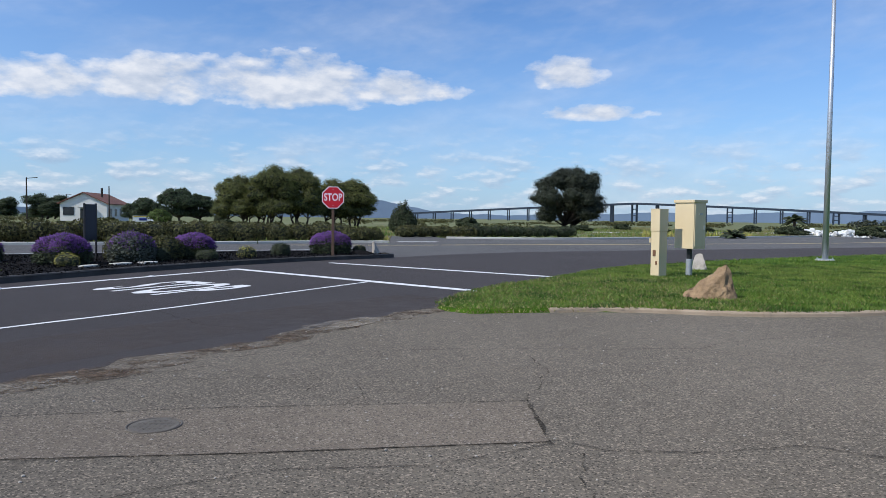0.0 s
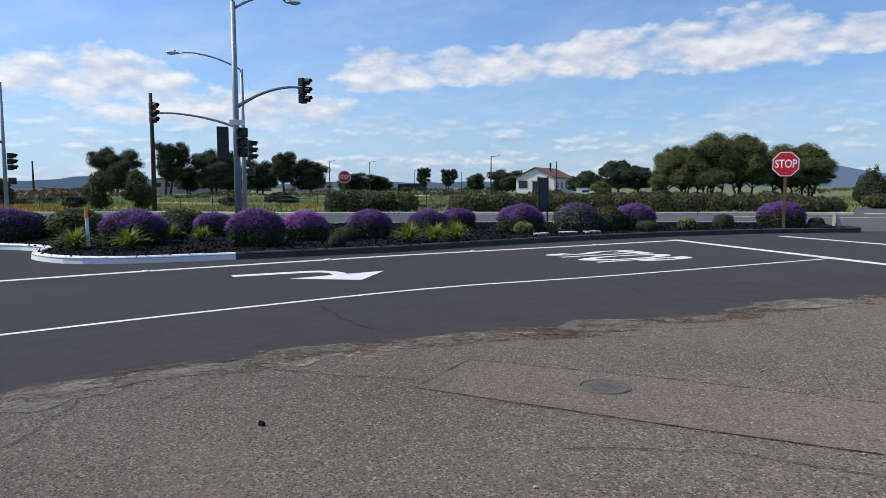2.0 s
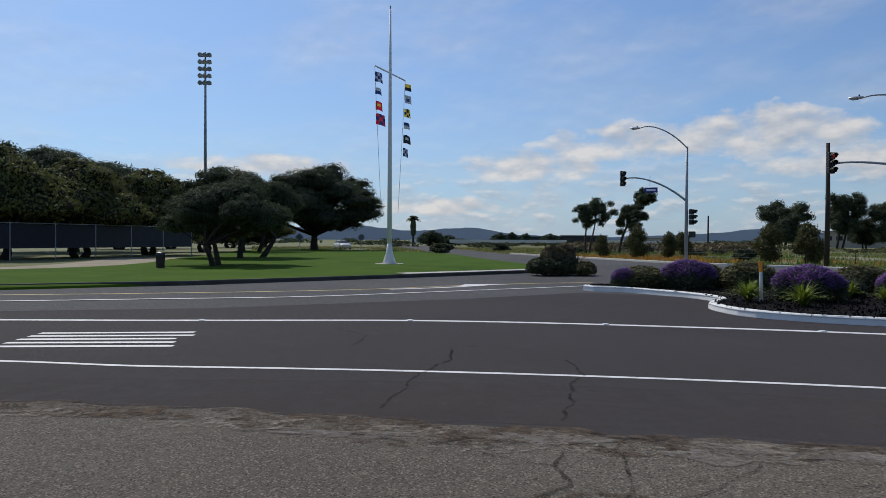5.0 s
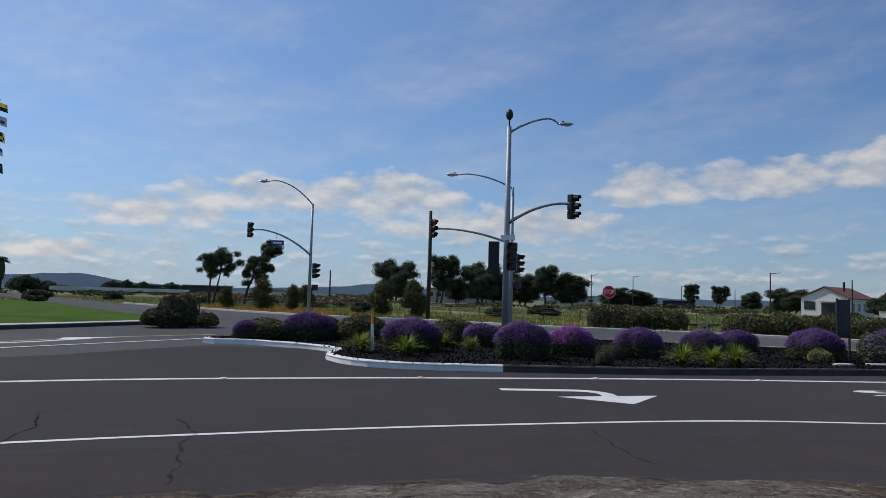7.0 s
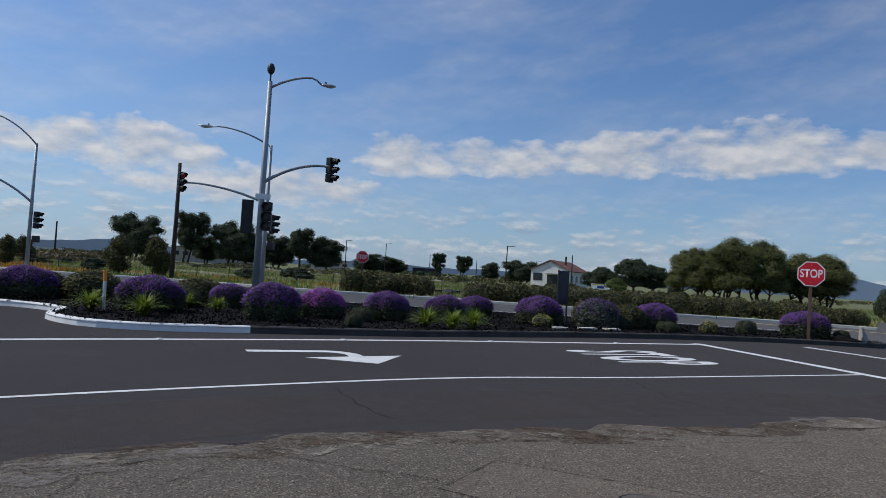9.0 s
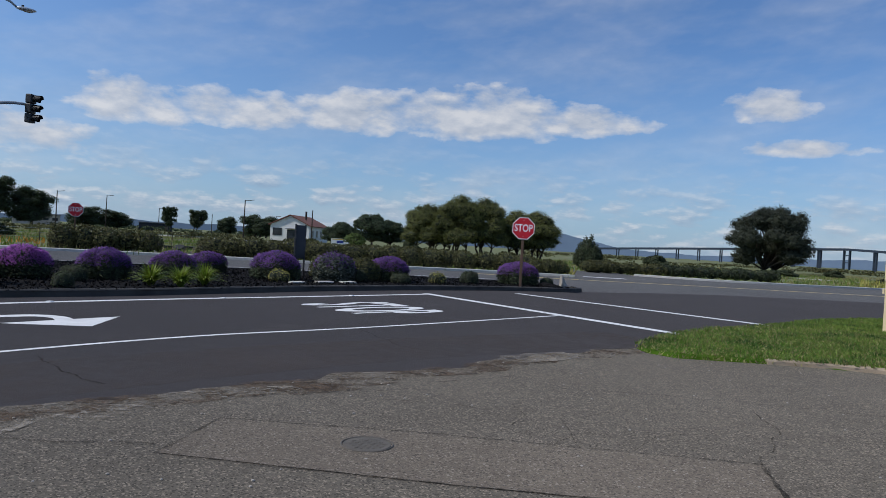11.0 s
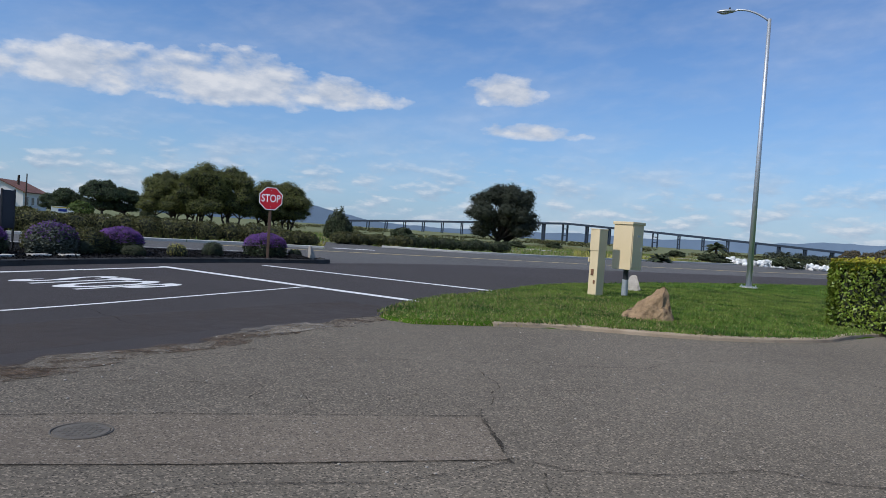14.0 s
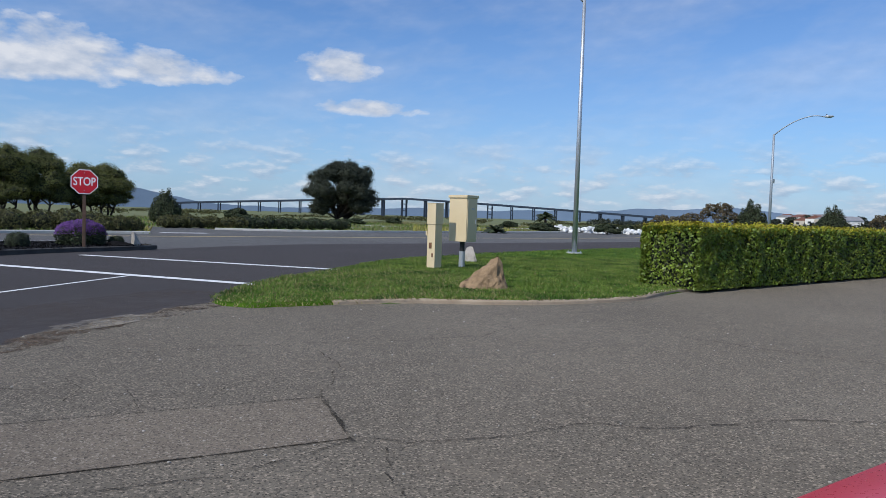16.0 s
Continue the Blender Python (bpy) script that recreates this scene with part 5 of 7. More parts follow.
# ---- signal poles ----
R_VIEW = radians(50)                     # arms run along the street
p1 = thing("signal_pole", pose(-20.9, 17.3, 0.1), "grey steel signal pole with lamp arm in the median", "traffic signal")
pole(p1, 8.15, 0.135, 0.085, "pole_grey")
tip = arc_arm(1.9, 0.6, 0.05, 0.035, p1, mat="pole_grey", start=(0, 0, 7.9), heading=R_VIEW, droop=1.6)
luminaire(tip, R_VIEW, p1, 0.6)
tip = arc_arm(2.43, 0.85, 0.07, 0.045, p1, mat="pole_grey", start=(0, 0, 4.35), heading=R_VIEW, droop=0.2)
signal_head(tip + Vector((0.0, 0.0, -0.1)), 12, p1, scale=0.88)
bm = bmesh.new()
bmesh.ops.create_uvsphere(bm, u_segments=12, v_segments=10, radius=0.16, matrix=Matrix.Translation((0, 0, 8.62)) @ Matrix.Diagonal((0.9, 0.9, 1.35, 1)))
part("sensor", bm, "black", p1, "dark pear-shaped sensor")
part("sensor_stem", tube(bmesh.new(), [(0, 0, 8.1), (0, 0, 8.5)], 0.03, 8), "black", p1)
signal_head(Vector((0.22, 0.12, 3.1)), -50, p1)
part("backplate", box(bmesh.new(), 0.05, 0.42, 1.25, Matrix.Translation((-0.32, -0.36, 3.05)) @ Matrix.Rotation(radians(-40), 4, "Z"), 0.02), "black", p1)
part("name_plate", box(bmesh.new(), 0.03, 0.55, 0.2, Matrix.Translation((0.12, -0.05, 3.82)) @ Matrix.Rotation(radians(-40), 4, "Z"), 0.006), "sign_white", p1)


def mast(m, height, arm, arm_z, arm_rise, lum, lum_rise, heading, label, sign=True, lit=-1):
    """A signal pole with one lamp arm and one signal arm to the same side."""
    ob = thing("signal_pole", m, label, "traffic signal")
    pole(ob, height, 0.13, 0.08, "pole_grey")
    t = arc_arm(lum, lum_rise, 0.05, 0.035, ob, mat="pole_grey", start=(0, 0, height - 0.08), heading=heading)
    luminaire(t, heading, ob, 0.75)
    t = arc_arm(arm, arm_rise, 0.075, 0.045, ob, mat="pole_grey", start=(0, 0, arm_z), heading=heading)
    signal_head(t + Vector((0, 0, 0.05)), 0, ob, lit)
    signal_head(Vector((0.25, 0.25, arm_z - 1.1)), 30, ob, -1)
    part("walk_signal", box(bmesh.new(), 0.3, 0.4, 0.42, Matrix.Translation((0.25, 0.3, arm_z - 2.3)) @ Matrix.Rotation(radians(20), 4, "Z"), 0.04), "black", ob)
    if sign:
        c = Vector((math.cos(heading) * arm * 0.55, math.sin(heading) * arm * 0.55, arm_z + arm_rise * 0.62))
        plate = part("street_name_plate", box(bmesh.new(), 0.9, 0.03, 0.36, Matrix.Translation(c + Vector((0, 0, -0.28))) @ Matrix.Rotation(heading, 4, "Z"), 0.01), "blue", ob)
        part("print_bar", box(bmesh.new(), 0.62, 0.034, 0.12, Matrix.Translation(c + Vector((0, 0, -0.28))) @ Matrix.Rotation(heading, 4, "Z")), "sign_white", plate)
        part("hanger", tube(bmesh.new(), [c + Vector((-0.2, 0, 0)), c + Vector((-0.2, 0, 0.75))], 0.015, 6), "pole_grey", ob)
    return ob


left_of = lambda az: math.atan2(-math.sin(radians(az)), -math.cos(radians(az)))
mast(pose(-47.2, 21.0, -0.03), 8.1, 4.3, 4.35, 1.75, 3.15, 1.65, left_of(66), "grey signal pole with curved arms at the field corner")
mast(Matrix.Translation(bearing(49.9, 40.6, -0.03)), 8.05, 4.6, 4.75, 0.85, 3.2, 0.85, left_of(50), "grey signal pole with curved arms showing red beyond the median", False, 0)
up = thing("utility_pole", Matrix.Translation(bearing(56.5, 50.5, -0.05)), "dark wooden utility pole at the edge of the field", "utility pole")
part("pole", tube(bmesh.new(), [(0, 0, 0), (0.05, 0, 4), (0.0, 0, 7.8)], [0.16, 0.14, 0.11], 12), "wood_dark", up, smooth=True)

# signal-flag mast on the lawn
fm = thing("flag_mast", pose(-42.7, 0.50, 0.1), "tall white flag mast with crossarm and strings of signal flags", "flag mast")
part("pole", tube(bmesh.new(), [(0, 0, 0.3), (0, 0, 7), (0, 0, 11.5), (0, 0, 15.2)], [0.15, 0.12, 0.09, 0.05], 16), "white", fm, smooth=True)
part("foot", tube(bmesh.new(), [(0, 0, 0.0), (0, 0, 0.25), (0, 0, 0.7), (0, 0, 1.2)], [0.42, 0.34, 0.2, 0.15], 18), "white", fm, smooth=True)
part("footing", tube(bmesh.new(), [(0, 0, -0.05), (0, 0, 0.03)], 0.85, 24), "concrete", fm)
part("finial", box(bmesh.new(), 0.30, 0.06, 0.12, Matrix.Translation((0.03, 0, 15.35)), 0.02), "black", fm)
yard_l, yard_r = Vector((0.45, -0.92, 11.75)), Vector((-0.45, 0.92, 11.1))
part("yard", tube(bmesh.new(), [yard_l, yard_r], 0.045, 8), "white", fm)
for end, z0 in ((yard_l, 3.0), (yard_r, 3.0)):
    part("halyard", tube(bmesh.new(), [end, (end.x * 0.5, end.y * 0.55, z0)], 0.012, 5), "concrete", fm)


def flag(at, w, h, mats, seed, way2=(0, 1)):
    """A small rippling flag of two cloths."""
    r2 = random.Random(seed)
    bm2, grid = bmesh.new(), []
    nx, nz = 8, 6
    for i in range(nx + 1):
        for j in range(nz + 1):
            u, v3 = i / nx, j / nz
            wave = math.sin(u * 7 + seed) * 0.08 * u
            grid.append(bm2.verts.new((at[0] + way2[0] * w * u + wave, at[1] + way2[1] * w * u * (0.85 + 0.1 * v3), at[2] - h * v3 - 0.22 * h * u * u + 0.03 * math.sin(v3 * 5 + seed))))
    for i in range(nx):
        for j in range(nz):
            fc = bm2.faces.new((grid[i * (nz + 1) + j], grid[(i + 1) * (nz + 1) + j], grid[(i + 1) * (nz + 1) + j + 1], grid[i * (nz + 1) + j + 1]))
            k = (i // 3 + j // 2) % 2 if seed % 3 == 0 else (1 if j > nz / 2 - 1 else 0) if seed % 3 == 1 else (1 if 2 <= i <= 5 and 2 <= j <= 3 else 0)
            fc.material_index = k
    part("flag", bm2, mats, fm)


for k, (z, w, h, mats) in enumerate(((11.4, 0.62, 0.72, ("flag_blue", "white")), (10.5, 0.5, 0.5, ("white", "flag_blue")), (9.7, 0.55, 0.62, ("flag_red", "flag_yellow")), (8.95, 0.75, 0.75, ("flag_red", "flag_blue")))):
    flag((yard_l.x * (0.7 + 0.3 * (z - 3) / 8.7), yard_l.y * (0.72 + 0.28 * (z - 3) / 8.7), z), w * 0.8, h * 0.85, mats, 3 + k)
for k, (z, w, h, mats) in enumerate(((10.9, 0.5, 0.45, ("flag_yellow", "black")), (10.2, 0.55, 0.55, ("white", "flag_blue")), (9.4, 0.52, 0.62, ("flag_yellow", "black")), (8.6, 0.5, 0.5, ("flag_blue", "white")), (7.85, 0.6, 0.62, ("black", "white")), (7.05, 0.42, 0.6, ("flag_blue", "white")))):
    flag((yard_r.x * (0.7 + 0.3 * (z - 3) / 8.1), yard_r.y * (0.72 + 0.28 * (z - 3) / 8.1), z), w * 0.8, h * 0.85, mats, 7 + k)


# ---- trees ----
def limb(bm2, a, b, r0, r1, bend, r, n=6):
    a, b = Vector(a), Vector(b)
    o = Vector((r.normal(0, bend), r.normal(0, bend), r.normal(0, bend * 0.5)))
    pts = [a.lerp(b, t) + o * math.sin(math.pi * t) for t in (i / n for i in range(n + 1))]
    tube(bm2, pts, [r0 + (r1 - r0) * i / n for i in range(n + 1)], 8)
    return pts


def tree(name, seed, label, group, leaf, height, crown_w, crown_from, lobes_n, leaf_size, n_leaf, trunks=1, trunk_r=0.25, flat=0.6, lean=0.0, core_scale=0.72, lobe=0.42, low=-0.6, fuzz=0.005):
    """A tree with tapered trunk, limbs into each lobe of its crown, and a crown of many small leaf clumps."""
    r = np.random.default_rng(seed)
    ob = thing(name, Matrix(), label, "tree", group)
    R = crown_w / 2
    lobes = []
    for k in range(lobes_n):
        a = 2.4 * k + r.uniform(-0.4, 0.4)
        u = math.sqrt((k + 0.3) / lobes_n)
        q = R * lobe * r.uniform(0.85, 1.2)
        d = (R - q * 0.8) * u
        top = height - q * flat - (height - crown_from) * 0.45 * u ** 2.2
        base = crown_from + q * flat * 0.75
        z = base + (max(top, base) - base) * (r.uniform(0.75, 1.0) if k % 3 != 2 else r.uniform(0.0, 0.5))
        lobes.append(((d * math.cos(a) + lean * (z - crown_from) / height, d * math.sin(a), z), (q, q, q * flat)))
    reach = max(c[2] + q[2] for c, q in lobes)
    grow = (height * 0.97 - crown_from) / (reach - crown_from)
    lobes = [((c[0], c[1], crown_from + (c[2] - crown_from) * grow), (q[0], q[1], q[2] * max(1.0, grow * 0.92))) for c, q in lobes]
    bm2 = bmesh.new()
    for t in range(trunks):
        off = Vector((r.normal(0, 1), r.normal(0, 1), 0)) * (0.0 if trunks == 1 else min(0.10 * crown_w, 0.75))
        fork = off * 1.6 + Vector((lean * 0.25, 0, crown_from * r.uniform(0.85, 1.1)))
        limb(bm2, off + Vector((0, 0, -0.1)), fork, trunk_r * 1.25, trunk_r * 0.75, 0.02 * height, r)
        for k in range(t, lobes_n, trunks):
            c = Vector(lobes[k][0])
            limb(bm2, fork, c, trunk_r * 0.5, trunk_r * 0.12, 0.025 * height, r, 5)
    part("trunk", bm2, "bark", ob, smooth=True)
    small = []
    for c, q in lobes:
        small.append((c, q))
        for _ in range(9):
            d = r.normal(0, 1, 3)
            d /= np.linalg.norm(d)
            d[2] = d[2] if d[2] > 0 else d[2] * 0.5
            small.append((tuple(np.array(c) + d * np.array(q) * r.uniform(0.7, 0.95)), tuple(np.array(q) * r.uniform(0.26, 0.46) * np.array((1.1, 1.1, 0.9)))))
    core_mesh("shade_core", small if core_scale > 0.6 else lobes, ob, core_scale)
    p, nn = on_lobes(small, n_leaf, r, 0.25, low)
    p = p + r.normal(0, fuzz * crown_w, p.shape)
    v, f = cards(p, nn, leaf_size, r, 0.6, 0.5)
    arrays("crown", v, f, leaf, ob)
    return ob


def open_pine(name, seed, label, group, leaf, height, width, crown_from, n_branch, leaf_size, n_leaf, stems=1, trunk_r=0.2, lean=0.0, flat_top=0.3, clump=0.115):
    """A pine whose bare stems carry separate tufted boughs with sky between them."""
    r = np.random.default_rng(seed)
    ob = thing(name, Matrix(), label, "tree", group)
    bm2, tufted = bmesh.new(), []
    feet = [Vector((r.normal(0, 1), r.normal(0, 1), 0)) * (0.0 if stems == 1 else 0.035 * width) for _ in range(stems)]

    def stem_at(i, z):
        u = z / height
        return feet[i] * (1 + 1.6 * u) + Vector((lean * u ** 1.4 + 0.03 * width * math.sin(5 * u + seed + i), 0.03 * width * math.sin(4 * u + 2 * seed), z))

    for i in range(stems):
        pts = [stem_at(i, height * (0.93 - 0.1 * i) * k / 9) for k in range(10)]
        pts[0].z = -0.1
        tube(bm2, pts, [trunk_r * (1.15 - 0.95 * k / 9) for k in range(10)], 8)
    for k in range(n_branch):
        u = (k + r.uniform(0.2, 0.8)) / n_branch
        z0 = crown_from + (height * 0.9 - crown_from) * u
        a = 2.4 * k + r.uniform(-0.5, 0.5)
        bulge = math.sqrt(max(0.05, 1 - (abs(u - flat_top) / (0.80 if u > flat_top else 0.55)) ** 2))
        ln = 0.37 * width * bulge * r.uniform(0.6, 1.12) * (1 + (0.25 * math.cos(a) if lean else 0.0))
        base = stem_at(k % stems, z0 - 0.06 * height)
        end = stem_at(k % stems, z0) + Vector((math.cos(a) * ln, math.sin(a) * ln, ln * r.uniform(0.02, 0.30)))
        end.z = min(end.z, height * 0.95)
        pts = limb(bm2, base, end, trunk_r * 0.32, trunk_r * 0.06, 0.02 * width, r, 5)
        for t in (0.45, 0.72, 1.0):
            c = pts[0].lerp(pts[-1], t) + Vector((r.normal(0, 0.045), r.normal(0, 0.045), r.normal(0.02, 0.045))) * width
            q = width * clump * r.uniform(0.7, 1.15)
            tufted.append((tuple(c), (q * 1.05, q * 1.05, q * 0.85)))
    part("trunk", bm2, "bark", ob, smooth=True)
    core_mesh("shade_core", tufted, ob, 0.66)
    p, nn = on_lobes(tufted, n_leaf, r, 0.35, -0.85)
    p = p + r.normal(0, 0.012 * width, p.shape)
    v, f = cards(p, nn + np.array([0, 0, 0.25]), leaf_size, r, 0.45, 0.5)
    arrays("crown", v, f, leaf, ob)
    return ob


def place(proto, spots):
    """x, y, z, scale, height scale, turn."""
    for k, (x, y, z, s, h, t) in enumerate(spots):
        m = Matrix.Translation((x, y, z)) @ Matrix.Rotation(radians(t), 4, "Z") @ Matrix.Diagonal((s, s, h, 1))
        if k == 0:
            proto.matrix_basis = m
        else:
            copy_thing(proto, m @ Matrix.Diagonal((1 / spots[0][3], 1 / spots[0][3], 1 / spots[0][4], 1)))


def at(az, d, s=1.0, h=1.0, t=0.0, z=-0.06):
    b = bearing(az, d)
    return (b.x, b.y, z, s, h, t)


# pines round the lawn
place(tree("pine_tree", 51, "dense dark pine with a broad rounded crown and forked trunk", "lawn pines", "pine", 13.0, 21.0, 2.6, 40, 0.22, 70000, 1, 0.55, 0.62, lobe=0.25),
      [at(95.2, 101, 0.93, 0.97, 40), at(112.5, 92, 1.0, 0.95, 200), at(121, 74, 0.9, 0.9, 20)])
place(tree("pine_tree", 52, "smaller dark pine with a spreading crown on the lawn", "lawn pines", "pine", 4.9, 7.2, 1.3, 24, 0.11, 46000, 2, 0.14, 0.66, lobe=0.28),
      [(-40.1, -8.5, 0.08, 1, 1, 0), (-56.5, -11.2, 0.08, 1.45, 1.5, 130), at(100.3, 84, 1.5, 1.75, 60)])
place(tree("pine_tree", 53, "bushy olive-green pine beside the fenced ground", "edge pines", "olive", 8.6, 10.5, 0.9, 15, 0.26, 20000, 2, 0.3, 0.7),
      [at(107.5, 74, 1, 1, 10), at(112, 66, 0.95, 0.98, 90), at(117, 62, 1, 1.0, 200), at(103.5, 92, 0.9, 0.95, 45), at(99.0, 128, 1, 0.8, 120), at(101.6, 134, 1.1, 0.85, 70), at(106, 120, 1.1, 0.9, 280), at(109.5, 112, 1.1, 0.9, 15)])
# windswept pines by the corner
place(open_pine("windswept_pine", 54, "pair of slender pine stems sharing one open flat crown", "corner pines", "pine", 6.6, 5.6, 3.7, 17, 0.2, 11000, 2, 0.13, 0.3, 0.45, 0.095),
      [at(73.3, 88, 1.0, 1.0, 70)])
place(open_pine("windswept_pine", 66, "leaning windswept pine with a lopsided open crown", "corner pines", "pine", 8.2, 5.2, 2.9, 20, 0.2, 12000, 1, 0.17, 3.4, 0.3, 0.098),
      [at(70.9, 90, 1.0, 1.0, 71)])
# pines across the field
place(open_pine("pine_tree", 55, "dark rounded pine across the field", "field pines", "pine", 10.2, 9.6, 1.8, 30, 0.34, 22000, 2, 0.27, 0.0, 0.4, 0.155),
      [at(59.3, 188, 1.1, 1.05, 100), at(52.3, 190, 1.15, 1.05, 80), at(48.9, 195, 0.9, 0.85, 150), at(44.9, 195, 1.15, 0.84, 220), at(31.7, 265, 0.8, 0.62, 20), at(29.4, 235, 1.15, 0.68, 70), at(54, 200, 0.7, 0.7, 10),
       at(41.5, 250, 1.1, 0.62, 0), at(39.6, 255, 1.2, 0.57, 190), at(28.6, 240, 0.9, 0.57, 100), at(51.1, 205, 0.9, 0.85, 40)])
place(open_pine("pine_tree", 56, "tall open pine across the field", "field pines", "pine", 12.6, 9.4, 4.4, 24, 0.34, 17000, 2, 0.25, 1.2, 0.45, 0.14),
      [at(55.6, 190, 1, 1.02, 30), at(47.0, 192, 0.9, 0.88, 120), at(36.05, 262, 0.6, 0.70, 60), at(34.05, 262, 0.75, 0.66, 10)])
# olive-green grove
place(tree("grove_tree", 57, "olive-green tree with layered crown and several leaning stems", "grove trees", "olive", 9.2, 8.6, 1.3, 24, 0.17, 50000, 4, 0.17, 0.8, lobe=0.38, fuzz=0.018),
      [at(15.9, 108, 0.95, 0.85, 0), at(13.4, 106, 1.0, 1.02, 80), at(11.4, 107, 0.9, 1.0, 160), at(8.6, 112, 1.0, 0.85, 240), at(7.1, 113, 0.95, 0.86, 300), at(14.6, 118, 0.85, 0.82, 50)])
place(tree("oak_tree", 58, "broad dark evergreen oak standing alone", "lone oak", "oak", 11.4, 15.5, 0.5, 34, 0.26, 40000, 2, 0.4, 0.8, lobe=0.25, fuzz=0.012), [at(-10.3, 142, 1.03, 1.1, 0)])
place(tree("dark_tree", 59, "dense dark green tree beyond the long hedge", "dark trees", "pine", 6.8, 8.2, 1.2, 20, 0.3, 12000, 1, 0.25, 0.75, lobe=0.32, fuzz=0.012),
      [at(20.4, 138, 1, 1, 0), at(18.9, 142, 0.95, 0.86, 100), at(22.6, 150, 0.8, 0.75, 60), at(23.6, 156, 0.6, 0.6, 10)])
place(tree("shrub_tree", 60, "bright green rounded bush beyond the long hedge", "pale bushes", "bright", 2.6, 4.0, 0.3, 7, 0.26, 3000, 1, 0.1, 0.75), [at(21.7, 118, 1, 1, 0)])
place(tree("roadside_tree", 61, "young green tree at the field edge", "young trees", "shrub_olive", 2.8, 2.0, 0.05, 11, 0.15, 5200, 2, 0.05, 1.0, 0, 0.5, 0.42, -1.0, 0.05),
      [at(60.2, 56.5, 1, 1.0, 0), at(57.6, 56, 1.0, 1.05, 90), at(69.6, 65, 1.0, 1.05, 30), at(72.3, 66, 0.7, 0.75, 60), at(67.2, 66, 0.75, 0.85, 200), at(66.2, 75, 0.9, 0.9, 120)])


def conifer(name, seed, height, width, mat, label, group, n=5200):
    """A bushy juniper with upright tips."""
    r = np.random.default_rng(seed)
    ob = thing(name, Matrix(), label, "tree", group)
    part("trunk", tube(bmesh.new(), [(0, 0, -0.1), (0, 0, height * 0.7)], [0.14, 0.04], 8), "bark", ob)
    lobes = [((0, 0, height * 0.3), (width * 0.42, width * 0.42, height * 0.32))]
    for k in range(11):
        a = k * 2.4
        d = width * 0.36 * math.sqrt((k + 0.5) / 11)
        hh = height * (1.0 - 0.55 * (d / (width * 0.36)) ** 1.5) * r.uniform(0.85, 1.0)
        lobes.append(((d * math.cos(a), d * math.sin(a), hh * 0.55), (width * 0.12, width * 0.12, hh * 0.45)))
    core_mesh("shade_core", lobes, ob, 0.72)
    p, nn = on_lobes(lobes, n, r, 0.25)
    v, f = cards(p, nn + np.array([0, 0, 0.5]), 0.2, r, 0.35, 0.6)
    v[:, 2] = np.maximum(v[:, 2], 0)
    arrays("crown", v, f, mat, ob)
    return ob


place(conifer("juniper", 62, 3.7, 3.2, "shrub", "bushy green juniper with upright tips beside the road", "junipers"), [at(3.0, 67, 1, 1, 0), at(17.3, 120, 0.8, 1.0, 40), at(-41.9, 118, 1.7, 1.75, 70), at(-47.2, 118, 1.6, 1.55, 10)])
place(tree("bush", 63, "sprawling dull green bush in the field", "field bushes", "shrub", 1.6, 2.8, 0.1, 7, 0.2, 2200, 1, 0.06, 0.7, 0, 0.7),
      [at(-2.2, 95, 1.3, 1.2, 0), at(51.0, 62, 0.9, 0.6, 20), at(47.2, 70, 1.2, 0.8, 80), at(61.9, 62, 0.8, 0.7, 0), at(-26.5, 90, 1.4, 0.8, 0), at(-31.5, 86, 1.2, 0.9, 0), at(17.0, 88, 1.1, 0.8, 10), at(32.5, 62, 0.8, 0.5, 10), at(9.5, 70, 0.7, 0.5, 0)] + [at(58 + 2.6 * k + 1.1 * math.sin(k * 3.3), 92 + 14 * math.sin(k * 1.7), 0.9 + 0.35 * math.sin(k * 2.1), 0.62 + 0.25 * math.cos(k * 1.3), 40 * k) for k in range(12)]
      + [at(-33 + 3.1 * k, 104 + 12 * math.sin(k * 2.3), 1.1 + 0.3 * math.sin(k), 0.6 + 0.2 * math.cos(k * 2.0), 60 * k) for k in range(9)])
place(tree("small_tree", 64, "brownish half-bare tree behind the hedge", "brown trees", "brown_leaf", 5.6, 6.2, 1.4, 8, 0.34, 2600, 2, 0.14, 0.7, 0, 0.3), [at(-39.7, 118, 1, 0.95, 0), at(-37.8, 140, 0.9, 0.7, 90), at(-35.6, 100, 0.5, 0.52, 30), at(-36.8, 150, 0.8, 0.6, 10), at(-50.5, 125, 0.8, 0.75, 0)])
place(tree("town_tree", 65, "distant dark green tree among houses", "town trees", "oak", 9.0, 11.0, 1.5, 7, 0.9, 1100, 1, 0.3, 0.75),
      [at(-43.6 - 1.05 * k, 420 + 37 * (k % 3), 0.8 + 0.25 * (k % 4), 0.7 + 0.2 * (k % 3), 47 * k) for k in range(11)])

# shrubs and hedges along the far kerbs
def long_hedge(points, w, h, mat, seed, n, label, size=0.16, name="shrub_row"):
    """An untrimmed row of shrubs along a line."""
    r = np.random.default_rng(seed)
    line = smooth_line(points, w * 0.55)
    lobes = [((p.x + r.normal(0, 0.12), p.y + r.normal(0, 0.12), h * 0.42), (w * 0.55 * r.uniform(0.85, 1.15), w * 0.55 * r.uniform(0.85, 1.15), h * 0.58 * r.uniform(0.88, 1.12))) for p in line]
    ob = thing(name, Matrix(), label, "hedge")
    core_mesh("shade_core", lobes, ob, 0.84)
    p, nn = on_lobes(lobes, n, r, 0.15, -0.6)
    v, f = cards(p, nn, size, r, 0.5, 0.6)
    v[:, 2] = np.maximum(v[:, 2], -0.03)
    arrays("foliage", v, f, mat, ob)
    return ob


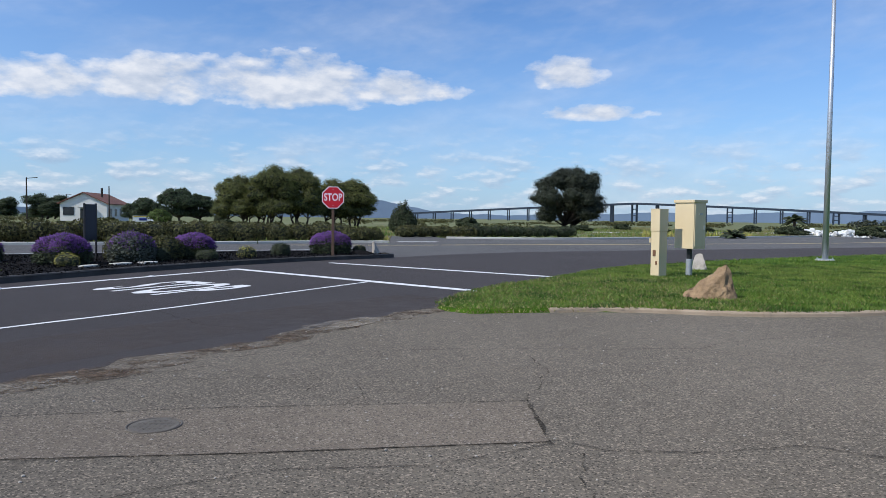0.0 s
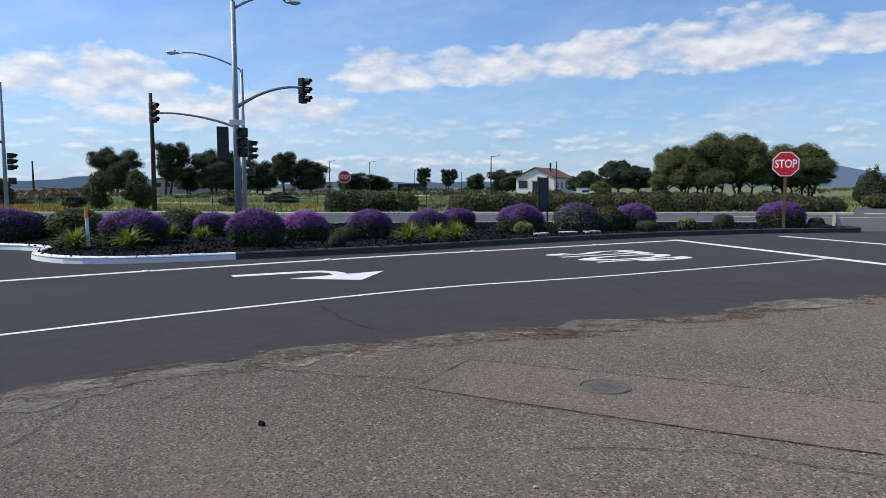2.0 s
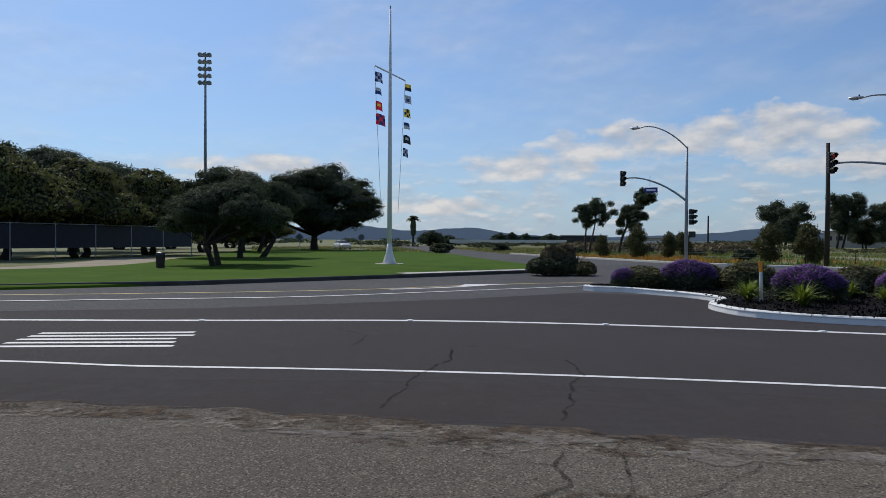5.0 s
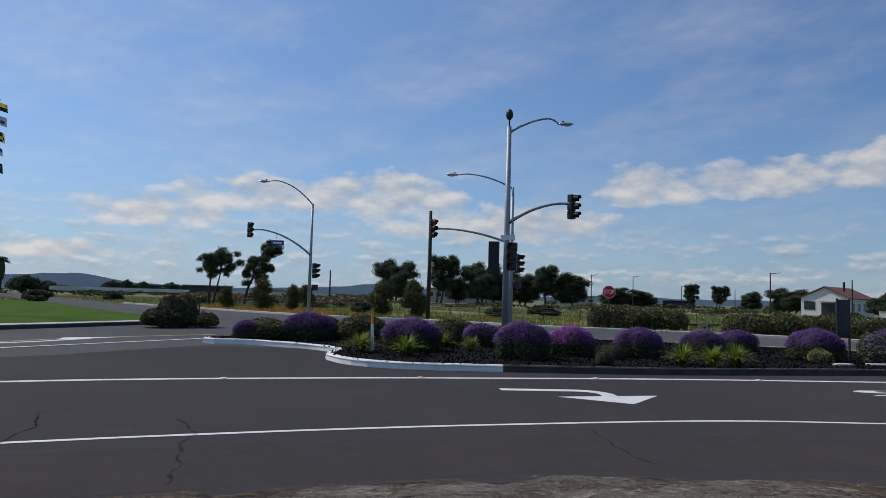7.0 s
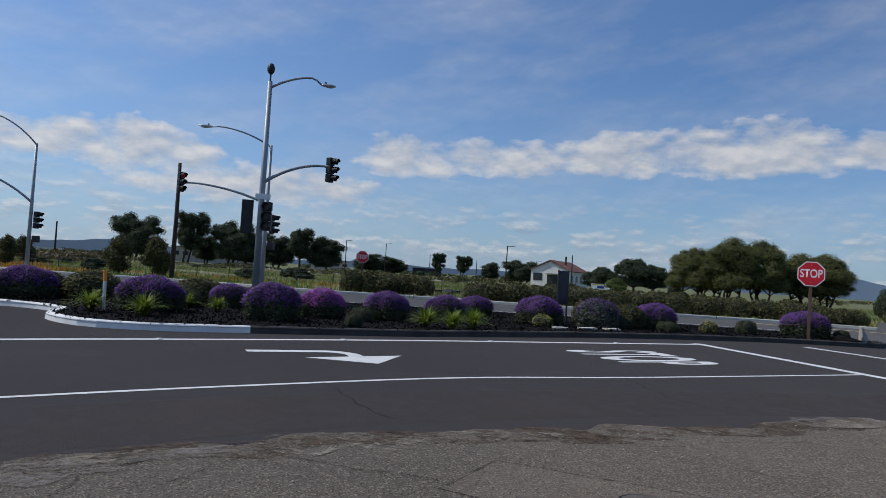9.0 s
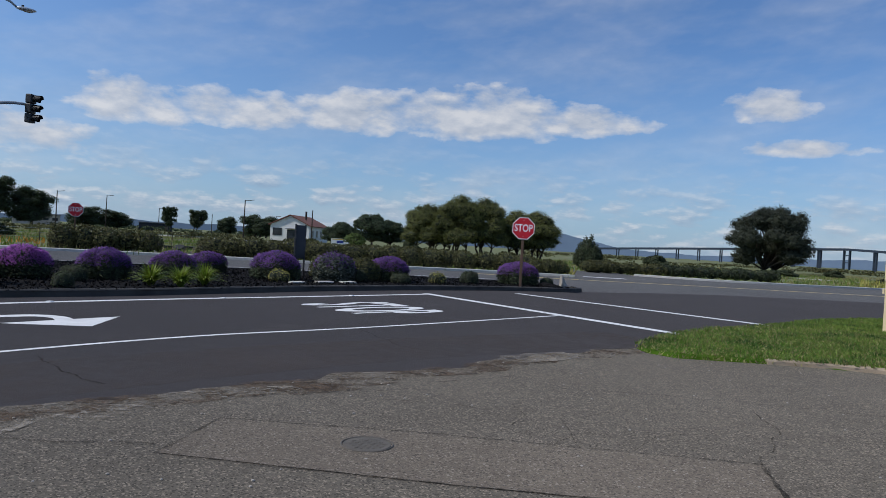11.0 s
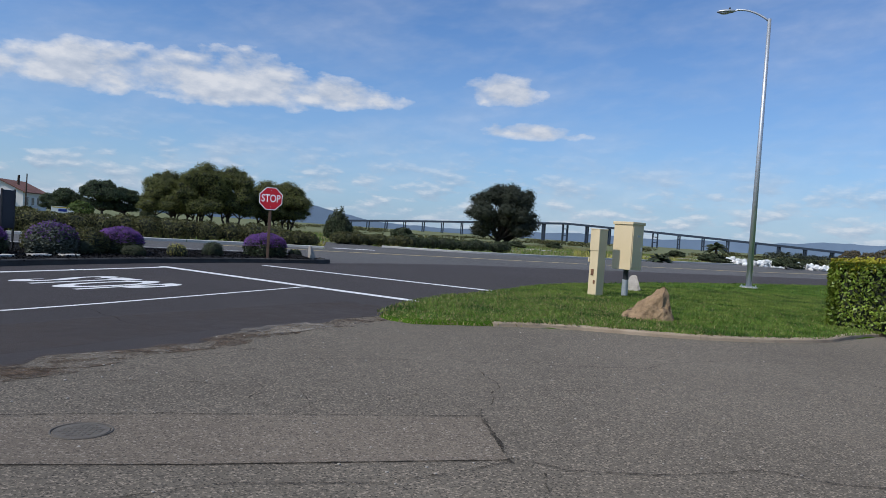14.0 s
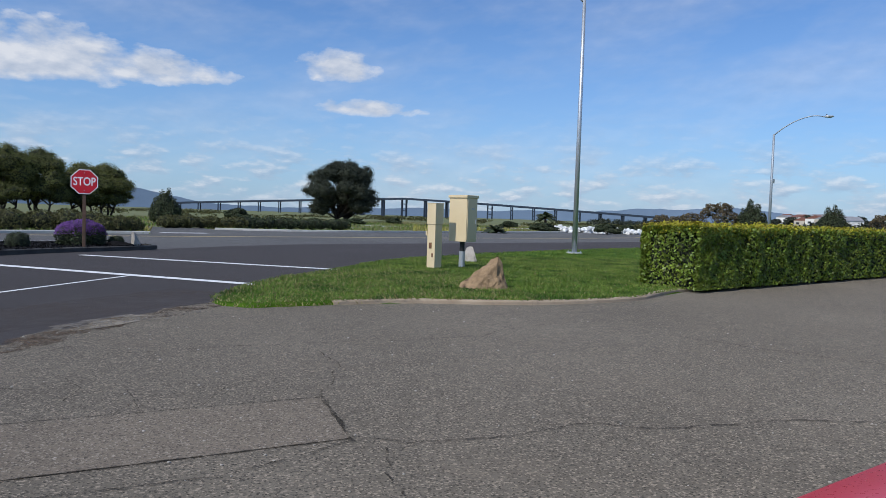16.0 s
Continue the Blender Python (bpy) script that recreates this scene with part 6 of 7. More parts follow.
long_hedge([(-22.6, 35.6), (-19, 38.2), (-15, 40.8), (-10, 43.6), (-6.6, 45.6)], 1.9, 1.22, "shrub_olive", 71, 15000, "long low olive-green hedge behind the far kerb")
long_hedge([(-29.2, 31.6), (-27.6, 33.0), (-26.3, 34.2)], 1.5, 1.3, "shrub_olive", 72, 5000, "untrimmed green shrubs on the far verge")
long_hedge([(-5.2, 43.6), (-4.2, 44.6)], 1.2, 0.95, "shrub_olive", 73, 1800, "small green shrub by the far pavement")
long_hedge([(-2.8, 57.5), (0.4, 58.6), (2.2, 59)], 1.5, 0.95, "shrub_olive", 74, 4000, "low green shrub row beyond the junction")
long_hedge([(3.2, 60), (6, 61.2), (9.6, 63), (11.6, 64.5)], 1.6, 1.0, "shrub", 75, 5000, "low dark green shrub row beyond the junction")
long_hedge([(-30.9, 7.0), (-31.2, 8.0)], 1.35, 0.85, "shrub", 76, 4200, "rounded dark bush by the kerb", 0.14, name="bush")
long_hedge([(-31.4, 7.7), (-31.5, 8.3)], 1.05, 1.35, "brown_leaf", 77, 3000, "bush with dull red flower heads at the lawn corner", 0.14, name="bush")
long_hedge([(-30.8, 8.9), (-31.2, 9.4)], 0.9, 0.6, "shrub_olive", 79, 1200, "low green shrub at the lawn corner", 0.12, name="bush")

spread(strap_clump("flax_plant", 23, "brown_leaf", 90, 1.25, "clump of bronze sword-shaped flax leaves in the corner bush", "bronze flax"),
       [(-31.9, 7.9, 0.1, 1.0, 1.0), (-31.6, 8.9, 0.1, 0.9, 0.9), (-32.3, 8.5, 0.1, 1.0, 1.1)])

# weeds, tufts and poppies of the field
def tufts(name, n, az0, az1, d0, d1, mat, h, label, seed, wide=0.05):
    r = np.random.default_rng(seed)
    a, d = np.radians(r.uniform(az0, az1, n)), np.sqrt(r.uniform(d0 * d0, d1 * d1, n))
    xs, ys = -np.sin(a) * d, np.cos(a) * d
    bad = inside(ROAD, xs, ys) | inside(LAWN, xs, ys) | inside(ISLAND, xs, ys)
    den = np.array([noise.noise(Vector((x * 0.12, y * 0.12, seed))) for x, y in zip(xs, ys)])
    ok = ~bad & (den > -0.08)
    xs, ys = xs[ok], ys[ok]
    k = len(xs)
    hh, t = h * r.uniform(0.4, 1.4, k), r.random(k) * 6.28
    b = np.stack([xs, ys, np.full(k, -0.06)], 1)
    s = np.stack([np.cos(t), np.sin(t), np.zeros(k)], 1) * wide
    tp = b + np.stack([r.normal(0, 0.3, k) * hh, r.normal(0, 0.3, k) * hh, hh], 1)
    v = np.stack([b - s, b + s, tp], 1).reshape(-1, 3)
    return tagged(arrays(name, v, np.arange(3 * k).reshape(k, 3), mat), label, "grass", kind="stuff")


tufts("field_grass", 42000, -2, 76, 34, 110, "blade", 0.28, "tall green weeds of the field", 81, 0.05)
tufts("field_grass", 26000, -2, 76, 34, 130, "blade_dry", 0.30, "dry yellow grass of the field", 82, 0.05)
tufts("poppies", 3600, 62, 76, 52, 74, "poppy", 0.30, "drifts of orange poppies along the field edge", 83, 0.07)
tufts("poppies", 700, 44, 60, 52, 66, "poppy", 0.24, "scattered orange poppies in the field", 84, 0.06)
tufts("poppies", 900, 1, 6, 46, 60, "yellow_leaf", 0.4, "yellow weeds beside the far pavement", 85, 0.08)
tufts("field_grass", 20000, 76, 100, 44, 150, "blade_dry", 0.3, "dry grass beyond the lawn", 89, 0.06)
tufts("field_grass", 12000, 76, 100, 44, 130, "blade", 0.28, "green weeds beyond the lawn", 90, 0.06)
tufts("field_grass", 22000, -36, -2, 56, 130, "blade", 0.25, "green weeds beyond the junction", 86, 0.05)
tufts("field_grass", 14000, -40, -2, 60, 160, "blade_dry", 0.3, "dry grass beyond the junction", 87, 0.06)
tufts("poppies", 1500, -24, -16, 62, 84, "yellow_leaf", 0.5, "yellow flowering weeds beyond the junction", 88, 0.1)

# scrub and far tree belts between the field and the hills
def scrub(n, az0, az1, d0, d1, tall, mat, label, seed):
    r = np.random.default_rng(seed)
    vs, fs, count = [], [], 0
    for _ in range(n):
        c, w, h = bearing(r.uniform(az0, az1), r.uniform(d0, d1), -0.1), r.uniform(1.2, 4.0) * tall ** 0.5, tall * r.uniform(0.35, 1.0)
        lobes = [((c.x + r.normal(0, w * 0.6), c.y + r.normal(0, w * 0.6), h * r.uniform(0.2, 0.5)), (w * r.uniform(0.4, 0.8), w * r.uniform(0.4, 0.8), h * 0.5)) for _ in range(4)]
        p, nn = on_lobes(lobes, 260, r, 0.3, -0.5)
        v, f = cards(p, nn, 0.32 * tall ** 0.5 * (1 + d0 / 400), r, 0.6, 0.5)
        v[:, 2] = np.maximum(v[:, 2], -0.06)
        vs.append(v)
        fs.append(f + count)
        count += len(v)
    return tagged(arrays("scrub", np.concatenate(vs), np.concatenate(fs), mat), label, "scrub", kind="stuff")


scrub(46, 24, 80, 120, 215, 1.3, "shrub_olive", "scattered olive scrub across the middle of the field", 91)
scrub(90, 22, 104, 270, 420, 2.6, "pine", "dark belt of far scrub and low trees behind the field", 92)
scrub(30, 60, 104, 150, 260, 1.6, "shrub", "dark low scrub beside the white laid-up hulls", 93)
scrub(40, -40, 8, 150, 330, 1.6, "shrub_olive", "low scrub along the shore beyond the junction", 94)
scrub(60, -57, -31, 200, 400, 3.4, "oak", "dark trees and scrub in front of the distant town", 96)
scrub(26, 62, 76, 95, 140, 1.7, "brown_leaf", "dry brownish bushes behind the corner", 95)

# wire fence along the field
fence = thing("fence", Matrix(), "low wire fence with thin metal posts along the field", "fence")
line = smooth_line([(-72, 24), (-54, 28), (-48, 34), (-41, 42), (-33, 54)], 2.6)
for p in line:
    part("post", tube(bmesh.new(), [(p.x, p.y, -0.06), (p.x, p.y, 0.98)], 0.03, 6), "wood_dark", fence)
for z in (0.3, 0.6, 0.92):
    part("wire", tube(bmesh.new(), [(p.x, p.y, z) for p in line], 0.008, 4), "pole_grey", fence)
net = thing("fence", Matrix(), "tall dark netted fence behind the lawn pines", "fence")
a, b = bearing(104.5, 70), bearing(126, 52)
for k in range(9):
    p = a.lerp(b, k / 8)
    part("post", tube(bmesh.new(), [(p.x, p.y, -0.06), (p.x, p.y, 2.6)], 0.04, 6), "pole_grey", net)
part("rail", tube(bmesh.new(), [(a.x, a.y, 2.6), (b.x, b.y, 2.6)], 0.03, 6), "pole_grey", net)
bm = bmesh.new()
d = (b - a).normalized()
box(bm, (b - a).length, 0.03, 1.7, Matrix.Translation((a + b) / 2 + Vector((0, 0, 1.65))) @ Matrix.Rotation(math.atan2(d.y, d.x), 4, "Z"))
part("screen", bm, "navy", net, "dark green wind screen")
bin_root = thing("litter_bin", pose(-36.2, -10.9, 0.1), "small dark round litter bin with domed lid on the lawn", "litter bin")
part("body", tube(bmesh.new(), [(0, 0, 0), (0, 0, 0.62)], [0.2, 0.22], 16), "wood_dark", bin_root)
part("lid", tube(bmesh.new(), [(0, 0, 0.62), (0, 0, 0.74), (0, 0, 0.8)], [0.23, 0.2, 0.06], 16), "black", bin_root)

# floodlight mast
fl = thing("floodlight_mast", Matrix.Translation(bearing(103.5, 92, -0.06)), "tall thin mast with a cluster of sports floodlights", "floodlight")
part("pole", tube(bmesh.new(), [(0, 0, 0), (0, 0, 20.5), (0, 0, 24.5)], [0.24, 0.13, 0.1], 12), "pole_grey", fl, smooth=True)
for k in range(5):
    z = 20.6 + 0.85 * k
    part("crossbar", box(bmesh.new(), 0.12, 1.5, 0.1, Matrix.Translation((0, 0, z))), "pole_grey", fl)
    for s in (-0.55, 0.0, 0.55):
        bm = bmesh.new()
        bmesh.ops.create_cone(bm, cap_ends=True, segments=12, radius1=0.3, radius2=0.14, depth=0.4, matrix=Matrix.Translation((0.22, s, z + 0.15)) @ Matrix.Rotation(radians(-70), 4, "Y"))
        part("floodlight", bm, "galv" if k % 2 else "pole_grey", fl)


# ---- vehicles ----
def car_profile(m, paint, label, L=4.4, Wd=1.75, Hh=1.45, hood=0.95):
    """A saloon car: lofted body, glasshouse, wheels with tyres and rims, lamps. It looks along local +x."""
    ob = thing("car", m, label, "car")
    xs = [-L / 2, -L / 2 + 0.1, -L * 0.36, -L * 0.2, 0.0, L * 0.18, L * 0.36, L / 2 - 0.14, L / 2]
    top = [0.72, 0.9, 0.96, 0.97, 0.97, 0.96, hood - 0.07, hood - 0.2, 0.6]
    half = [0.80, 0.92, 0.98, 1.0, 1.0, 1.0, 0.97, 0.9, 0.76]
    bm2, rings = bmesh.new(), []
    for x, t, hw in zip(xs, top, half):
        w = Wd / 2 * hw
        prof = [(-w * 0.96, 0.28), (-w, 0.5), (-w * 0.99, t - 0.16), (-w * 0.93, t - 0.04), (-w * 0.7, t), (0, t + 0.025), (w * 0.7, t), (w * 0.93, t - 0.04), (w * 0.99, t - 0.16), (w, 0.5), (w * 0.96, 0.28)]
        rings.append([bm2.verts.new((x, y, z)) for y, z in prof])
    for p, q in zip(rings, rings[1:]):
        for k in range(len(p)):
            bm2.faces.new((p[k], p[(k + 1) % len(p)], q[(k + 1) % len(p)], q[k]))
    bm2.faces.new(rings[0])
    bm2.faces.new(rings[-1][::-1])
    bmesh.ops.recalc_face_normals(bm2, faces=bm2.faces[:])
    body = part("body", bm2, paint, ob, smooth=True)
    bm2, rings = bmesh.new(), []
    for x, z, w in ((-L * 0.40, 0.95, 0.84), (-L * 0.26, Hh - 0.06, 0.66), (-L * 0.1, Hh, 0.66), (L * 0.06, Hh - 0.03, 0.66), (L * 0.24, 0.95, 0.82)):
        hw = Wd / 2 * w
        rings.append([bm2.verts.new((x, y, zz)) for y, zz in ((-Wd / 2 * 0.86, 0.92), (-hw, z - 0.05), (-hw * 0.85, z), (hw * 0.85, z), (hw, z - 0.05), (Wd / 2 * 0.86, 0.92))])
    for p, q in zip(rings, rings[1:]):
        for k in range(len(p) - 1):
            fc = bm2.faces.new((p[k], p[k + 1], q[k + 1], q[k]))
            fc.material_index = 0 if k in (0, 4) else (1 if 1 <= rings.index(p) <= 2 else 0)
    bmesh.ops.recalc_face_normals(bm2, faces=bm2.faces[:])
    part("glasshouse", bm2, ("window", paint), ob, "dark windows under the painted roof")
    for sx in (-0.31, 0.31):
        for sy in (-1, 1):
            c = Vector((L * sx, sy * (Wd / 2 - 0.08), 0.32))
            wheel = part("wheel", tube(bmesh.new(), [c - Vector((0, 0.1, 0)), c + Vector((0, 0.1, 0))], 0.31, 24), "rubber", ob)
            part("rim", tube(bmesh.new(), [c - Vector((0, 0.108, 0)), c + Vector((0, 0.108, 0))], 0.2, 18), "galv", wheel)
    for sy in (-1, 1):
        part("headlight", box(bmesh.new(), 0.1, 0.34, 0.13, Matrix.Translation((L / 2 - 0.07, sy * Wd * 0.30, 0.55)), 0.03), "sign_white", ob)
        part("tail_light", box(bmesh.new(), 0.06, 0.3, 0.14, Matrix.Translation((-L / 2 + 0.02, sy * Wd * 0.32, 0.7)), 0.02), "red", ob)
        part("mirror", box(bmesh.new(), 0.12, 0.2, 0.13, Matrix.Translation((L * 0.17, sy * (Wd / 2 + 0.08), 1.0)), 0.03), paint, ob)
    part("bumper", box(bmesh.new(), 0.12, Wd * 0.82, 0.2, Matrix.Translation((L / 2 - 0.06, 0, 0.4)), 0.04), "black", ob)
    return ob


car_profile(Matrix.Translation(bearing(93.0, 112, 0.0)) @ Matrix.Rotation(radians(20), 4, "Z"), "car_white", "white car parked beneath the far pine")

# ---- far buildings ----
def gable_house(m, w, l, wall_h, ridge_h, wall, roof, label, windows_side=4):
    """Gable front towards local -y, length along +y; walls with real recessed openings."""
    ob = thing("house", m, label, "house")
    bm2 = bmesh.new()
    pts = [(-w / 2, 0), (w / 2, 0), (w / 2, wall_h), (0, ridge_h), (-w / 2, wall_h)]
    f0 = [bm2.verts.new((x, 0, z)) for x, z in pts]
    f1 = [bm2.verts.new((x, l, z)) for x, z in pts]
    bm2.faces.new(f0)
    bm2.faces.new(f1[::-1])
    for k in range(5):
        bm2.faces.new((f0[k], f0[(k + 1) % 5], f1[(k + 1) % 5], f1[k]))
    bmesh.ops.recalc_face_normals(bm2, faces=bm2.faces[:])
    part("wall", bm2, wall, ob)
    for s in (-1, 1):
        bm2 = bmesh.new()
        q = [Vector((0, -0.5, ridge_h + 0.12)), Vector((s * (w / 2 + 0.5), -0.5, wall_h - 0.16)), Vector((s * (w / 2 + 0.5), l + 0.5, wall_h - 0.16)), Vector((0, l + 0.5, ridge_h + 0.12))]
        lo, hi = [bm2.verts.new(p) for p in q], [bm2.verts.new(p + Vector((0, 0, 0.2))) for p in q]
        bm2.faces.new(lo)
        bm2.faces.new(hi[::-1])
        for k in range(4):
            bm2.faces.new((lo[k], lo[(k + 1) % 4], hi[(k + 1) % 4], hi[k]))
        bmesh.ops.recalc_face_normals(bm2, faces=bm2.faces[:])
        part("roof", bm2, roof, ob)
    for k in range(windows_side):
        y = l * (k + 0.7) / (windows_side + 0.4)
        win = part("window", box(bmesh.new(), 0.14, l * 0.09, wall_h * 0.42, Matrix.Translation((w / 2, y, wall_h * 0.52))), "window", ob)
        part("sill", box(bmesh.new(), 0.3, l * 0.11, 0.12, Matrix.Translation((w / 2 + 0.05, y, wall_h * 0.29))), wall, win)
    return ob


hb = bearing(26.9, 186)
house = gable_house(Matrix.Translation((hb.x, hb.y, -0.06)) @ Matrix.Rotation(radians(8), 4, "Z"), 10.4, 17.0, 4.1, 6.5, "wall_white", "roof_red", "white stucco hall with a red-brown gable roof across the field")
part("door", box(bmesh.new(), 3.0, 0.2, 2.9, Matrix.Translation((0.8, 0, 1.45))), "window", house)
part("window", box(bmesh.new(), 2.4, 0.2, 1.9, Matrix.Translation((-3.3, 0, 2.3))), "window", house)
part("chimney", tube(bmesh.new(), [(2.2, 6, 5.0), (2.2, 6, 8.0)], 0.25, 10), "wood_dark", house)
part("awning", box(bmesh.new(), 3.4, 1.2, 0.15, Matrix.Translation((0.8, -0.6, 3.2))), "roof_grey", house)
for az2, d2, hh in ((30.42, 150, 8.2), (25.2, 150, 7.0), (43.4, 210, 9.5), (40.2, 230, 10), (64.35, 110, 5.3), (36.6, 300, 9), (28.0, 260, 8), (32.8, 250, 7)):
    o = thing("utility_pole", Matrix.Translation(bearing(az2, d2, -0.06)), "slim dark pole standing in the field", "utility pole", "field poles")
    part("pole", tube(bmesh.new(), [(0, 0, 0), (0, 0, hh)], [0.16, 0.1], 8), "wood_dark", o)
    if hh > 7.5:
        part("crossarm", tube(bmesh.new(), [(0, 0, hh - 0.2), (1.6, 0.8, hh + 0.05)], 0.06, 6), "wood_dark", o)
bb = thing("notice_board", Matrix.Translation(bearing(22.9, 128, -0.06)) @ Matrix.Rotation(radians(20), 4, "Z"), "pale notice board with yellow and blue stripes beyond the hedge", "sign")
part("board", box(bmesh.new(), 3.2, 0.12, 1.0, Matrix.Translation((0, 0, 0.95))), "sign_white", bb)
part("stripe", box(bmesh.new(), 3.0, 0.02, 0.16, Matrix.Translation((0, -0.07, 1.3))), "flag_yellow", bb)
part("stripe", box(bmesh.new(), 1.2, 0.02, 0.4, Matrix.Translation((0, -0.07, 0.85))), "blue", bb)
for s in (-1.3, 1.3):
    part("post", box(bmesh.new(), 0.1, 0.1, 1.0, Matrix.Translation((s, 0, 0.4))), "wood_dark", bb)


def shed(m, l, w, h, wall, roof, label, n=8):
    ob = thing("building", m, label, "building")
    part("wall", box(bmesh.new(), l, w, h, Matrix.Translation((0, 0, h / 2))), wall, ob)
    part("roof", box(bmesh.new(), l + 0.8, w + 0.8, 0.35, Matrix.Translation((0, 0, h + 0.17)), 0.05), roof, ob)
    for k in range(n):
        part("window", box(bmesh.new(), l / n * 0.6, w + 0.1, h * 0.28, Matrix.Translation((-l / 2 + l * (k + 0.5) / n, 0, h * 0.6))), "window", ob)
    return ob


def facing(az2, d2, z=-0.06):
    return Matrix.Translation(bearing(az2, d2, z)) @ Matrix.Rotation(radians(az2), 4, "Z")


shed(facing(53.2, 235), 27, 12, 4.4, "wall_tan", "roof_grey", "long low tan building beyond the field pines", 10)
shed(facing(44.6, 280), 14, 9, 3.4, "wall_tan", "roof_grey", "low tan building far across the field", 5)
shed(facing(73.6, 260), 16, 8, 3.2, "navy", "roof_grey", "dark low hangar beyond the airfield", 3)
shed(facing(77.6, 280), 26, 8, 3.0, "navy", "roof_grey", "dark low hangar row far across the field", 5)
shed(facing(68.0, 280), 18, 8, 2.6, "wall_tan", "roof_grey", "low pale shed far across the field", 4)
shed(facing(36.8, 300), 12, 8, 3.0, "navy", "roof_grey", "small dark shed far across the field", 3)
# pale boat-shaped hulls on stands beyond the lawn, standing in for parked aircraft
for k, (az2, d2, l) in enumerate(((86.4, 150, 9), (84.3, 140, 10), (82.0, 152, 12), (79.6, 142, 9), (77.8, 155, 11), (76.0, 165, 9), (66.9, 150, 8), (65.0, 155, 9), (71.5, 160, 8), (83.0, 130, 9), (68.4, 150, 8))):
    ob = thing("boat", facing(az2, d2 * 1.4), "white boat-shaped hull standing in for a parked light aircraft", "boat", "laid-up boats")
    bm = bmesh.new()
    for x, w, z0 in ((-0.5, 0.75, 0.7), (-0.3, 1.0, 0.55), (0.1, 1.0, 0.55), (0.35, 0.7, 0.65), (0.5, 0.05, 1.0)):
        for y, z in ((-w, 1.35), (-w * 0.6, z0), (w * 0.6, z0), (w, 1.35)):
            bm.verts.new((x * l * 0.95, y, z * 1.3))
    bm.verts.ensure_lookup_table()
    for i in range(4):
        for j in range(3):
            q = i * 4 + j
            bm.faces.new([bm.verts[n2] for n2 in (q, q + 1, q + 5, q + 4)])
        q = i * 4
        bm.faces.new([bm.verts[n2] for n2 in (q + 3, q, q + 4, q + 7)])
    bm.faces.new([bm.verts[n2] for n2 in (0, 3, 2, 1)])
    part("hull", bm, "car_white", ob)
    for s in (-0.3, 0.25):
        part("stand", box(bmesh.new(), 0.3, 1.4, 0.6, Matrix.Translation((s * l, 0, 0.3))), "wood_dark", ob)
# bollard-like debris of tyres in the yard
for k in range(6):
    ob = part("tyre", tube(bmesh.new(), [(0, 0, 0), (0, 0, 0.28)], [0.42, 0.42], 16), "rubber")
    ob.matrix_basis = Matrix.Translation(bearing(32.8 + 0.75 * k, 52 + (k % 3), -0.03)) @ Matrix.Rotation(radians(25 * (k % 2)), 4, "X")
    tagged(ob, "dark old tyre lying in the yard", "tyre", "yard tyres")


def palm(m, height, label, n=26, frond=1.6):
    ob = thing("palm_tree", m, label, "palm tree")
    if height > 1:
        part("trunk", tube(bmesh.new(), [(0, 0, -0.1), (0.05, 0, height * 0.5), (0, 0, height)], [0.28, 0.24, 0.2], 10), "bark", ob)
        part("dead_frond_skirt", tube(bmesh.new(), [(0.03, 0, height * 0.38), (0.05, 0, height * 0.45), (0.03, 0, height * 0.75), (0, 0, height)], [0.3, 0.62, 0.75, 0.5], 12), "shrub", ob) if height > 5 else None
    r2 = np.random.default_rng(int(height * 10))
    vs, fs = [], []
    for k in range(n):
        a, e = k * 2.4, r2.uniform(0.05, 1.35)
        out, sd = np.array([math.cos(a), math.sin(a), 0]), np.array([-math.sin(a), math.cos(a), 0])
        for s in range(6):
            t = s / 5
            c = np.array([0, 0, height]) + out * frond * t * math.cos(e) + np.array([0, 0, 1]) * frond * (math.sin(e) * t - 0.55 * t * t)
            w = 0.28 * math.sin(math.pi * min(1, 0.12 + t * 0.86)) * frond / 1.6
            vs += [c - sd * w - np.array([0, 0, w * 0.5]), c + np.array([0, 0, 0.02]), c + sd * w - np.array([0, 0, w * 0.5])]
            if s < 5:
                b2 = len(vs) - 3
                fs += [(b2, b2 + 1, b2 + 4, b2 + 3), (b2 + 1, b2 + 2, b2 + 5, b2 + 4)]
    arrays("fronds", np.array(vs), np.array(fs), "shrub", ob)
    return ob


palm(Matrix.Translation(bearing(87.3, 170, -0.06)), 6.6, "tall shaggy fan palm far beyond the lawn", 40, 2.0)
place(tree("round_tree", 66, "dark rounded tree far beyond the lawn", "far round trees", "pine", 4.0, 7.5, 0.4, 7, 0.5, 2200, 1, 0.2, 0.8), [at(86.0, 175, 1, 1, 0), at(84.4, 185, 0.7, 0.75, 90), at(80.4, 230, 0.9, 1.0, 0), at(79.4, 232, 0.6, 1.1, 0), at(78.2, 232, 0.6, 1.0, 50), at(76.4, 240, 1.0, 1.0, 0)])
palm(Matrix.Translation(bearing(-26.6, 125, -0.06)), 2.0, "short feathery palm near the shore", 30, 2.4)
palm(Matrix.Translation(bearing(-22.6, 72, -0.06)), 0.2, "low spiky palm clump beside the road", 26, 1.7)

